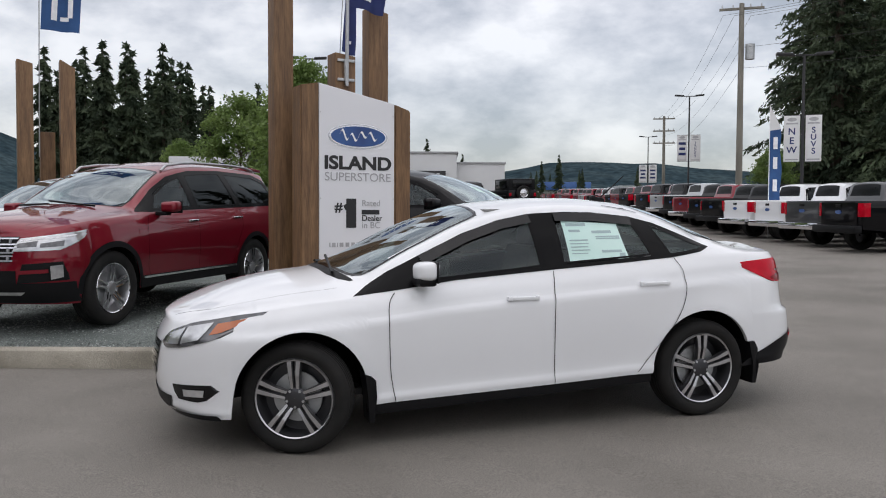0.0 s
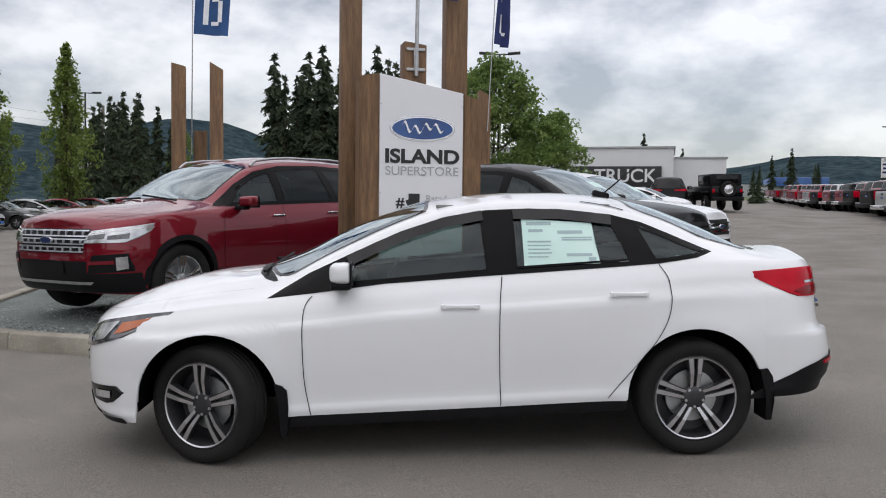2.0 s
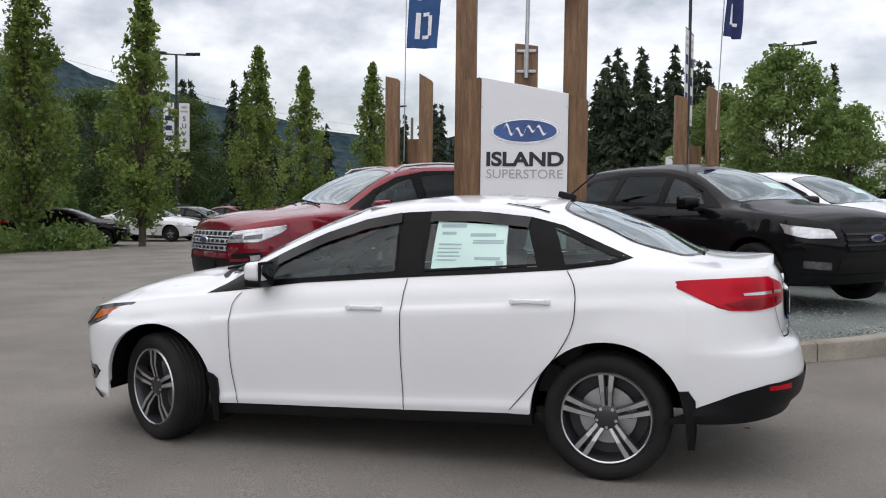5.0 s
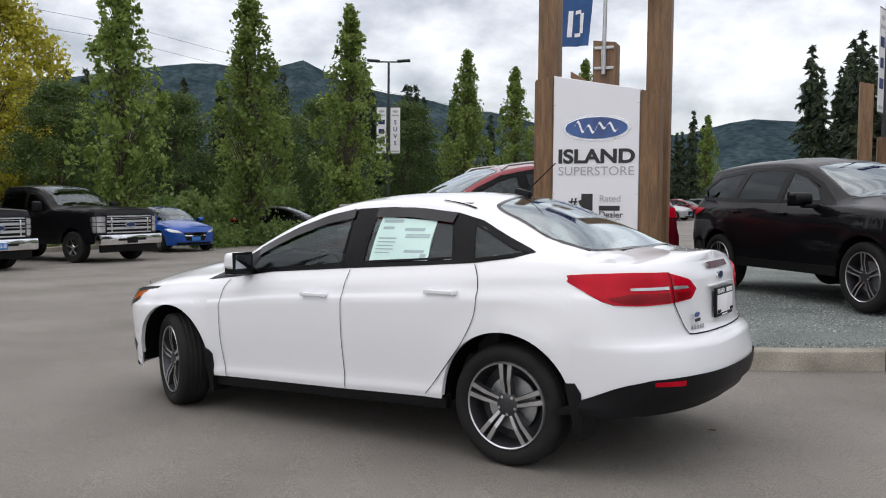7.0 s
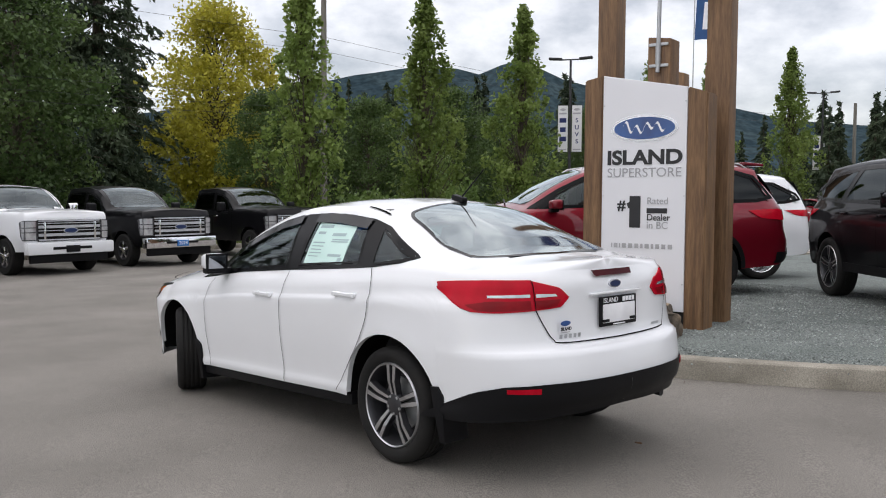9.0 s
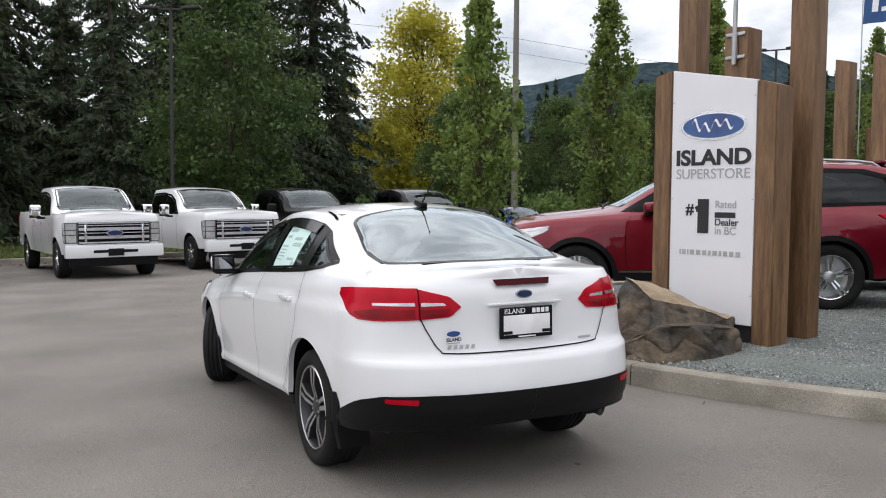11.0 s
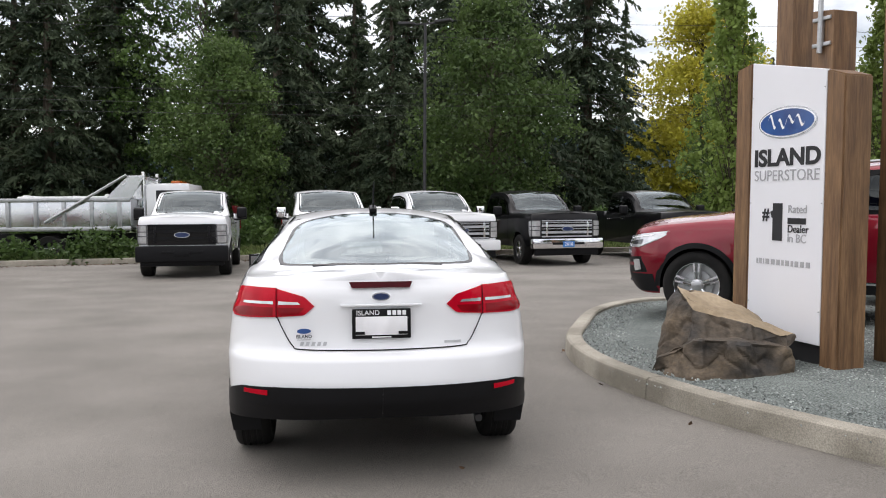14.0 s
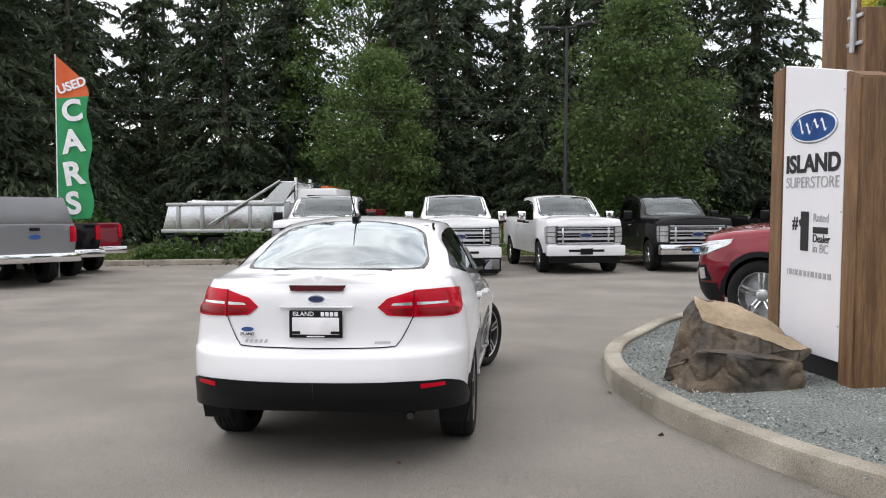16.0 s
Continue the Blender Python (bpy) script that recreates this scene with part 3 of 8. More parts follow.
def wheel_mesh_tyre(r, rr, w):
    h = w / 2
    prof = [(rr - 0.004, -h * 0.75), (rr + 0.012, -h * 0.9), (rr + (r - rr) * 0.45, -h), (r - 0.022, -h * 0.94), (r - 0.006, -h * 0.78), (r, -h * 0.55)]
    for k in range(-3, 4):
        y = k * h * 0.15
        prof += [(r, y - 0.010), (r - 0.006, y - 0.006), (r - 0.006, y + 0.006), (r, y + 0.010)] if k % 2 else [(r, y)]
    prof += [(r, h * 0.55), (r - 0.006, h * 0.78), (r - 0.022, h * 0.94), (rr + (r - rr) * 0.45, h), (rr + 0.012, h * 0.9), (rr - 0.004, h * 0.75)]
    return lathe(prof, 56)


def wheel(parent, at, r, w=0.215, rim_r=None, spokes=5, twin=True, steer=0.0, side=1, dark=None, cut=None, style=0):
    """A wheel; its outer face looks to +y times side."""
    rr = rim_r or r * 0.70
    ob = new("wheel")
    ob.parent = parent
    ob.matrix_basis = pose(*at, 0, 0, steer + (0 if side > 0 else 180))
    h = w / 2
    vs, fs = wheel_mesh_tyre(r, rr, w)
    piece("tyre", vs, fs, RUBBER, ob, sharp=45)
    dark, cut = dark or RIM_DARK, cut or RIM_CUT
    # barrel, back plate and brake disc
    vs, fs = lathe([(rr, h * 0.80), (rr - 0.012, h * 0.84), (rr - 0.020, h * 0.70), (rr - 0.03, -h * 0.2), (rr * 0.55, -h * 0.25), (0.02, -h * 0.25)], 44)
    piece("rim", vs, fs, dark, ob, sharp=40)
    vs, fs = lathe([(rr + 0.001, h * 0.80), (rr - 0.006, h * 0.90), (rr - 0.013, h * 0.86)], 44)
    piece("rim_lip", vs, fs, cut, ob, sharp=40)
    vs, fs = lathe([(rr * 0.62, h * 0.0), (rr * 0.62, h * 0.12), (rr * 0.3, h * 0.14), (0.02, h * 0.14)], 32)
    piece("brake_disc", vs, fs, STEEL, ob, sharp=40)
    # spokes
    for k in range(spokes):
        a = 2 * math.pi * k / spokes + math.pi / 2
        arms = ((-1, 0.62), (1, 0.62)) if twin else ((0.0, 1.5),)
        bm = bmesh.new()
        bc = bmesh.new()
        for da, wide in arms:
            r0, r1 = rr * 0.20, rr * 0.965
            o0, o1 = (0.013, 0.027) if style == 0 else (0.016, 0.030)
            rm = (r0 + r1) / 2
            a0, am, a1 = a + da * o0 / r0, a + da * (o0 + o1) / 2 / rm, a + da * o1 / r1
            w0, w1 = (0.011, 0.017) if style == 0 and twin else (0.010, 0.013) if twin else (0.020 * wide, 0.017 * wide + 0.006)
            def edge(rad, ang, wid, y):
                c, s_ = math.cos(ang), math.sin(ang)
                return [(rad * c - sgn * wid * s_, y, rad * s_ + sgn * wid * c) for sgn in (-1, 1)]
            front = edge(r0, a0, w0, h * 0.62) + edge(rm, am, (w0 + w1) / 2, h * 0.82) + edge(r1, a1, w1, h * 0.80)
            back = [(x * 1.0, y - 0.035, z) for x, y, z in front]
            V = [bm.verts.new(v) for v in front + back]
            for f in ((0, 1, 3, 2), (2, 3, 5, 4), (0, 2, 8, 6), (2, 4, 10, 8), (1, 7, 9, 3), (3, 9, 11, 5), (4, 5, 11, 10)):
                bm.faces.new([V[i] for i in f])
            thin = edge(r0 * 1.25, a0, w0 * 0.72, h * 0.66 + 0.002) + edge(rm, am, (w0 + w1) * 0.36, h * 0.82 + 0.003) + edge(r1 * 0.995, a1, w1 * 0.75, h * 0.80 + 0.004)
            V = [bc.verts.new(v) for v in thin]
            bc.faces.new([V[i] for i in (0, 1, 3, 2)])
            bc.faces.new([V[i] for i in (2, 3, 5, 4)])
        sp = part("spoke", bm, dark, ob, smooth=False)
        part("machined_face", bc, cut, sp, smooth=False)
    vs, fs = lathe([(rr * 0.27, h * 0.45), (rr * 0.27, h * 0.64), (rr * 0.20, h * 0.70), (rr * 0.14, h * 0.72), (0.001, h * 0.74)], 28)
    hub = piece("hub", vs, fs, dark, ob, sharp=30)
    for k in range(5):
        a = 2 * math.pi * (k + 0.5) / 5 + math.pi / 2
        x, z = rr * 0.215 * math.cos(a), rr * 0.215 * math.sin(a)
        part("lug_nut", rodded((x, h * 0.6, z), (x, h * 0.72, z), 0.010, 0.008, 8), STEEL, ob)
    return ob


def liners(s, parent):
    """Dark tubs over the wheels."""
    for xc, zc, r in s.arches:
        for sign in (1, -1):
            deep = s.half(xc, zc + r) - 0.36
            vs = []
            for a in np.linspace(-0.12, math.pi + 0.12, 26):
                x, z = xc + (r + 0.004) * math.cos(a), max(float(s.bot(xc)), zc + (r + 0.004) * math.sin(a))
                for y in (s.flank(x, z) - 0.016, deep):
                    vs.append((x, sign * y, z))
            fs = grid_faces(26, 2)
            c = len(vs)
            vs.append((xc, sign * deep, zc))
            fs += [(i * 2 + 1, i * 2 + 3, c) for i in range(25)]
            piece("wheel_well", vs, fs, LINER, parent, smooth=False)


def underbody(s, parent):
    x0, x1 = s.back + 0.25, s.front - 0.25
    z = float(s.bot(0)) + 0.01
    w = float(s.w(0)) * 0.9
    bm = bmesh.new()
    a = [q for q in s.arches]
    front, rear = max(a)[0], min(a)[0]
    r = a[0][2]
    box(bm, (front - rear - 2 * r - 0.02, 2 * w, 0.06), ((front + rear) / 2, 0, z + 0.02))
    box(bm, (x1 - x0, 2 * (w - 0.38), 0.06), ((x0 + x1) / 2, 0, z + 0.05))
    part("underbody", bm, LINER, parent, smooth=False)


def cabin(parent, x_front, x_rows, z_seat, z_floor, half, z_dash, seat_mat=None, wheel_on=True, lean=12):
    """Dashboard, steering wheel and rows of seats."""
    part("dashboard", boxed((0.42, half * 2 - 0.1, 0.28), (x_front, 0, z_dash - 0.14), 0.07), DASH, parent)
    part("cabin_floor", boxed((x_front - x_rows[-1] + 0.5, half * 2 - 0.1, 0.04), ((x_front + x_rows[-1]) / 2, 0, z_floor)), DASH, parent, smooth=False)
    rot = Matrix.Rotation(radians(-lean), 3, "Y")
    for k, x in enumerate(x_rows):
        for y in ((half * 0.48, -half * 0.48) if k == 0 else (half * 0.5, -half * 0.5)):
            bm = bmesh.new()
            wide = half * (0.72 if k == 0 else 0.9)
            box(bm, (0.5, wide, 0.16), (x + 0.15, y, z_seat), 0.05)
            low = 0.0 if k == 0 else 0.10
            box(bm, (0.14, wide * 0.95, 0.58 - low), (x - 0.16, y, z_seat + 0.34 - low / 2), 0.05, rot)
            if k == 0:
                box(bm, (0.10, wide * 0.5, 0.16), (x - 0.245, y, z_seat + 0.70), 0.04, rot)
            part("seat", bm, seat_mat or SEAT, parent)
    if wheel_on:
        n = 24
        c = Vector((x_front - 0.34, half * 0.48, z_dash - 0.04))
        tilt = Matrix.Rotation(radians(65), 3, "Y")
        pts = [c + tilt @ Vector((0.18 * math.cos(2 * math.pi * k / n), 0.18 * math.sin(2 * math.pi * k / n), 0)) for k in range(n)]
        sw = piece("steering_wheel", *tube(pts + pts[:1], 0.014), DASH, parent)
        for k in (0, 8, 16):
            part("wheel_spoke", rodded(c, pts[k], 0.016, n=6), DASH, sw)


def mirror(parent, at, sign, mat, size=(0.16, 0.20, 0.15), back=True):
    """Door mirror: shell, arm and glass."""
    x, y, z = at
    bm = bmesh.new()
    box(bm, size, (x, sign * y, z), min(size) * 0.32, segments=3)
    for v in bm.verts:
        out = (sign * v.co.y - y) / size[1]
        v.co.x -= 0.22 * size[0] * max(0.0, out) * min(1.0, max(0.0, (v.co.x - x) / size[0] + 0.5))
        if v.co.x > x:
            v.co.y = sign * y + (v.co.y - sign * y) * (1 - 0.35 * (v.co.x - x) / size[0])
            v.co.z = z + (v.co.z - z) * (1 - 0.35 * (v.co.x - x) / size[0])
        if v.co.z < z:
            v.co.z = z + (v.co.z - z) * (0.85 - 0.35 * max(0.0, out))
    ob = part("door_mirror", bm, mat, parent, sharp=60)
    part("mirror_base", boxed((size[0] * 0.7, size[1] * 0.7, 0.045), (x, sign * (y - size[1] * 0.45), z - size[2] * 0.5), 0.015), TRIM, ob)
    part("mirror_glass", boxed((0.006, size[1] * 0.80, size[2] * 0.74), (x - size[0] * 0.5 - 0.006, sign * y, z), 0.002, Matrix.Rotation(radians(-7), 3, "Y")), MIRROR, part("mirror_rim", boxed((0.010, size[1] * 0.98, size[2] * 0.98), (x - size[0] * 0.5 + 0.001, sign * y, z), 0.003), TRIM, ob))
    return ob


def handle(parent, s, x, z, sign, mat, length=0.2):
    bm = bmesh.new()
    y = s.side(x, z)
    box(bm, (length, 0.018, 0.030), (x, sign * (y + 0.030), z), 0.008, segments=3)
    for v in bm.verts:
        e = abs(v.co.x - x) / (length / 2)
        v.co.z = z + (v.co.z - z) * (1 - 0.28 * e ** 3)
        v.co.y -= sign * 0.012 * e ** 4
    box(bm, (0.03, 0.04, 0.026), (x + length * 0.42, sign * (y + 0.012), z), 0.006)
    box(bm, (0.03, 0.04, 0.026), (x - length * 0.42, sign * (y + 0.012), z), 0.006)
    return part("door_handle", bm, mat, parent, sharp=50)


def ellipse(cx, cy, a, b, n=28):
    return [(cx + a * math.cos(2 * math.pi * k / n), cy + b * math.sin(2 * math.pi * k / n)) for k in range(n)]


def both_sides(fn):
    for sign in (1, -1):
        fn(sign)


def glaze(s, root, windows, screen, rear, outline, glass_side, glass_rear, extra=(), band=0.04, seal=0.018, front=None, back=None):
    """Window panes, their black surrounds, windscreen and rear window."""
    def one(sign):
        k = Skin(s, "side", sign)
        lay("window_surround", k.strip(outline, band, 0.003), PILLAR, root)
        for poly in extra:
            lay("pillar_trim", k.sheet(poly, 0.005, 8, 8), PILLAR, root)
        for i, poly in enumerate(windows):
            pane = lay("window_pane", k.sheet(poly, 0.001, 18, 8), glass_rear if i else glass_side, root)
            lay("window_seal", k.strip(poly, seal, 0.006), PILLAR, pane)
    both_sides(one)
    for name, poly, mat in (("windscreen", screen, front or GLASS_WIND), ("rear_window", rear, back or (glass_rear if glass_rear is GLASS_DARK else GLASS_WIND))):
        if poly:
            full = round_corners(mirrored(poly), 0.07, 3)
            k = Skin(s, "top")
            pane = lay(name, sheet_across(k, full), mat, root)
            lay("screen_border", k.strip(offset_outline(full, -0.010), 0.022, 0.003), GLOSS_BLACK, pane)


def sheet_across(k, full):
    """Pane filled across the car, from one long edge to the other."""
    p = np.array(refine(full, 0.01))
    vs, nv, nu = [], 15, 18
    ys = np.linspace(p[:, 1].min() + 0.004, p[:, 1].max() - 0.004, nu)
    for y in ys:
        cuts = []
        for i in range(len(p)):
            (ax, ay), (bx, by) = p[i], p[(i + 1) % len(p)]
            if (ay > y) != (by > y):
                cuts.append(ax + (bx - ax) * (y - ay) / (by - ay))
        lo, hi = min(cuts), max(cuts)
        for j in range(nv):
            vs.append(k.at(lo + (hi - lo) * j / (nv - 1), y, 0.001))
    return vs, grid_faces(nu, nv)


def mirrored(poly):
    return poly + [(x, -y) for x, y in poly[::-1] if abs(y) > 1e-6]


def lamp(s, face, root, name, poly, mat, lift=0.008, label="", nu=14):
    """A lamp lens laid on nose or tail, one each side."""
    made = []
    for sign in (1, -1):
        made.append(lay(name, Skin(s, face, sign).sheet(poly, lift, nu, 7, 0.02), mat, root, label))
    return made


def eased(line, n=8):
    """Smooth open curve through the points."""
    if len(line) < 3:
        return line
    p = np.array([line[0]] + list(line) + [line[-1]], float)
    out = []
    for i in range(1, len(p) - 2):
        for t in np.arange(n) / n:
            a, b, c, d = p[i - 1], p[i], p[i + 1], p[i + 2]
            out.append(tuple(0.5 * (2 * b + (c - a) * t + (2 * a - 5 * b + 4 * c - d) * t * t + (3 * b - a - 3 * c + d) * t ** 3)))
    return out + [tuple(line[-1])]


def seam(s, root, lines, face="side", width=0.0045, signs=(1, -1), name="door_gap", lift=0.006):
    for line in lines:
        for sign in signs:
            lay(name, Skin(s, face, sign).strip(eased(line), width, lift, False), LINER, root)


def bars(bm_parent, name, items, mat):
    for size, at in items:
        part(name, boxed(size, at, min(size) * 0.3), mat, bm_parent)


def door_linings(s, root, x0, x1, z0):
    """Dark inner door and side trim just inside the skin."""
    for sign in (1, -1):
        vs = []
        n = 16
        for i in range(n):
            x = x0 + (x1 - x0) * i / (n - 1)
            t = float(s.sh(x))
            low = max(z0, s.low(x) + 0.03)
            for z in (low, (low + t) / 2, t - 0.03, t + 0.012):
                vs.append((x, sign * (s.side(x, z) - 0.05), z))
            vs.append((x, sign * (s.side(x, t) - 0.015), t + 0.004))
        piece("door_lining", vs, grid_faces(n, 5), DASH, root)


# -- the white sedan --
def sedan_shape():
    return Shape(
        shoulder=[(2.11, 0.71), (1.95, 0.758), (1.54, 0.815), (1.2, 0.856), (1.03, 0.868), (0.74, 0.898), (0.376, 0.944), (-0.214, 0.984), (-0.785, 1.02), (-1.118, 1.042), (-1.45, 1.060), (-1.8, 1.065), (-2.28, 1.045)],
        top=[(2.11, 0.72), (2.0, 0.787), (1.868, 0.845), (1.66, 0.918), (1.354, 0.981), (1.12, 1.005), (1.02, 1.035), (0.853, 1.10), (0.592, 1.228), (0.335, 1.33), (0.145, 1.392), (-0.1, 1.425), (-0.414, 1.445), (-0.63, 1.444), (-0.9, 1.424), (-1.149, 1.383), (-1.389, 1.30), (-1.568, 1.222), (-1.716, 1.140), (-1.80, 1.110), (-1.92, 1.098), (-2.02, 1.098), (-2.10, 1.102), (-2.14, 1.097), (-2.175, 1.072), (-2.28, 1.05)],
        rail=[(1.04, 0.875), (0.78, 1.035), (0.531, 1.155), (0.286, 1.262), (0.044, 1.340), (-0.195, 1.382), (-0.432, 1.391), (-0.665, 1.381), (-0.896, 1.352), (-1.068, 1.306), (-1.296, 1.206), (-1.50, 1.115), (-1.62, 1.07)],
        width=[(2.2, 0.785), (1.6, 0.838), (1.3, 0.860), (0.8, 0.864), (0, 0.868), (-0.8, 0.868), (-1.3, 0.866), (-1.7, 0.842), (-2.0, 0.80), (-2.3, 0.77)],
        roof_half=[(1.0, 0.69), (0.5, 0.63), (0, 0.575), (-0.5, 0.56), (-1.0, 0.555), (-1.5, 0.60)],
        section=[(0, 0.966), (0.05, 0.976), (0.10, 0.968), (0.20, 0.974), (0.42, 0.992), (0.60, 0.999), (0.72, 1.0), (0.775, 0.996), (0.80, 0.982), (0.90, 0.958), (1.0, 0.915)],
        bottom=[(2.11, 0.215), (1.6, 0.225), (0.9, 0.255), (-0.2, 0.29), (-0.95, 0.315), (-1.7, 0.325), (-1.95, 0.352), (-2.28, 0.365)],
        nose=[(0, 2.03), (0.12, 2.09), (0.5, 2.11), (0.8, 2.095), (1.0, 2.04)],
        tail=[(0, -2.21), (0.08, -2.27), (0.22, -2.285), (0.38, -2.265), (0.435, -2.255), (0.47, -2.205), (0.52, -2.19), (0.62, -2.18), (0.9, -2.17), (1.0, -2.13)],
        arches=[(1.31, 0.325, 0.378), (-1.318, 0.325, 0.380)], corner=(0.60, 0.58), power=(2.5, 2.6), fine=130, rows_side=16)


def white_sedan(m):
    root = thing("sedan", m, "new white four-door sedan parked on the asphalt, front wheels turned", "car")
    s = sedan_shape()
    s.tuck = 0.045
    s.levels = [0, 0.03, 0.06, 0.085, 0.11, 0.15, 0.20, 0.27, 0.34, 0.40, 0.435, 0.452, 0.47, 0.52, 0.58, 0.66, 0.72, 0.76, 0.785, 0.80, 0.815, 0.86, 0.90, 0.95, 1.0]
    outline = [(1.0, 0.882), (0.78, 1.01), (0.531, 1.124), (0.286, 1.23), (0.044, 1.305), (-0.195, 1.346), (-0.432, 1.354), (-0.665, 1.344), (-0.896, 1.318), (-1.068, 1.274), (-1.296, 1.174), (-1.44, 1.112), (-1.337, 1.082), (-1.118, 1.053), (-0.785, 1.030), (-0.214, 0.996), (0.376, 0.956), (0.74, 0.910)]
    w_front = [(0.60, 0.955), (0.55, 1.05), (0.44, 1.128), (0.28, 1.20), (0.044, 1.275), (-0.165, 1.315), (-0.19, 1.020)]
    w_rear = [(-0.335, 1.032), (-0.33, 1.325), (-0.6, 1.322), (-0.885, 1.292), (-0.975, 1.070)]
    w_quarter = [(-1.02, 1.262), (-1.13, 1.222), (-1.28, 1.155), (-1.41, 1.108), (-1.32, 1.086), (-1.10, 1.066)]
    screen = [(1.06, 0), (1.04, 0.3), (0.97, 0.54), (0.84, 0.595), (0.5, 0.575), (0.14, 0.515), (0.11, 0)]
    rear = [(-1.03, 0), (-1.05, 0.44), (-1.12, 0.495), (-1.52, 0.565), (-1.68, 0.550), (-1.75, 0.38), (-1.78, 0)]
    body(s, P_WHITE, root, [offset_outline(outline, 0.02)], [offset_outline(mirrored(screen), 0.01), offset_outline(mirrored(rear), 0.01)])
    sail = [(0.99, 0.886), (0.78, 1.003), (0.60, 1.085), (0.545, 1.06), (0.60, 0.945), (0.62, 0.925)]
    b_pillar = [(-0.155, 1.335), (-0.185, 1.0), (-0.345, 1.015), (-0.34, 1.345)]
    c_pillar = [(-0.875, 1.315), (-0.965, 1.045), (-1.11, 1.055), (-1.03, 1.275)]
    glaze(s, root, [w_front, w_rear, w_quarter], screen, rear, outline, GLASS, GLASS, [sail, b_pillar, c_pillar], 0.024, 0.011, back=GLASS_REAR)
    liners(s, root)
    underbody(s, root)
    # rain guards over the door windows
    def guards(sign):
        k = Skin(s, "side", sign)
        lay("rain_guard", k.strip([(0.58, 1.10), (0.44, 1.165), (0.28, 1.233), (0.044, 1.308), (-0.165, 1.345)], 0.055, 0.018, False), GLOSS_BLACK, root, "smoked plastic rain guard")
        lay("rain_guard", k.strip([(-0.34, 1.352), (-0.6, 1.350), (-0.895, 1.318)], 0.055, 0.018, False), GLOSS_BLACK, root, "smoked plastic rain guard")
        bm = bmesh.new()
        box(bm, (1.88, 0.07, 0.09), (-0.005, sign * 0.79, 0.262), 0.025, Matrix.Rotation(radians(1.9), 3, "Y"))
        part("rocker_panel", bm, TRIM, root)
        for prof in ([(0.955, 0.44), (0.938, 0.33), (0.925, 0.15), (0.895, 0.15), (0.884, 0.30), (0.890, 0.40), (0.915, 0.425)],
                     [(-1.668, 0.475), (-1.700, 0.33), (-1.710, 0.19), (-1.744, 0.19), (-1.752, 0.30), (-1.745, 0.43), (-1.712, 0.478)]):
            n = len(prof)
            vs = [(x, sign * (s.flank(x, max(z, 0.36)) + 0.016 - d - 0.02 * (z < 0.2)), z) for d in (0.0, 0.16) for x, z in prof]
            piece("mud_flap", vs, [tuple(range(n)), tuple(range(2 * n - 1, n - 1, -1))] + [(i, n + i, n + (i + 1) % n, (i + 1) % n) for i in range(n)], TRIM, root, "black rubber mud flap", smooth=False, weld=0.0001)
        for xc, zc, r in s.arches:
            arc = [(xc + (r + 0.002) * math.cos(a), zc + (r + 0.002) * math.sin(a)) for a in np.linspace(0.02, math.pi - 0.02, 24)]
            vs = [(x, sign * (s.flank(x, z) + 0.001), z) for x, z in arc] + [(x, sign * (s.flank(x, z) - 0.03), z) for x, z in arc]
            n = len(arc)
            piece("arch_lip", vs, [(i, i + 1, n + i + 1, n + i) for i in range(n - 1)], P_WHITE, root)
        shell = mirror(root, (0.60, 0.893, 1.018), sign, P_WHITE, (0.12, 0.165, 0.125))
        part("mirror_lower", boxed((0.11, 0.14, 0.05), (0.595, sign * 0.883, 0.962), 0.02), TRIM, shell)
        handle(root, s, -0.03, 0.838, sign, P_WHITE, 0.21)
        handle(root, s, -0.94, 0.895, sign, P_WHITE, 0.21)
    both_sides(guards)
    seam(s, root, [[(0.755, 0.895), (0.80, 0.80), (0.798, 0.47), (0.765, 0.262)], [(-0.262, 0.99), (-0.245, 0.83), (-0.242, 0.58), (-0.25, 0.296)],
                   [(-1.12, 1.05), (-1.165, 0.96), (-1.163, 0.80), (-1.10, 0.66), (-1.0, 0.53), (-0.83, 0.33)]])
    seam(s, root, [[(1.98, 0.50), (1.75, 0.66), (1.4, 0.715), (1.08, 0.735)]], "top", 0.006, name="hood_gap")
    seam(s, root, [[(0.0, 0.693), (0.40, 0.700), (0.465, 0.722), (0.515, 0.80), (0.555, 0.88)]], "tail", 0.006, name="boot_gap")
    seam(s, root, [[(0.551, 0.862), (0.552, 0.94), (0.554, 1.018)]], "tail", 0.005, name="lamp_gap", lift=0.012)
    # lamps
    outer = [(0.546, 0.868), (0.549, 1.018), (0.75, 1.022), (0.92, 1.015), (1.135, 1.000), (1.01, 0.942), (0.93, 0.890), (0.876, 0.868), (0.75, 0.862)]
    inner = [(0.345, 0.925), (0.40, 0.975), (0.556, 1.016), (0.552, 0.868), (0.40, 0.878)]
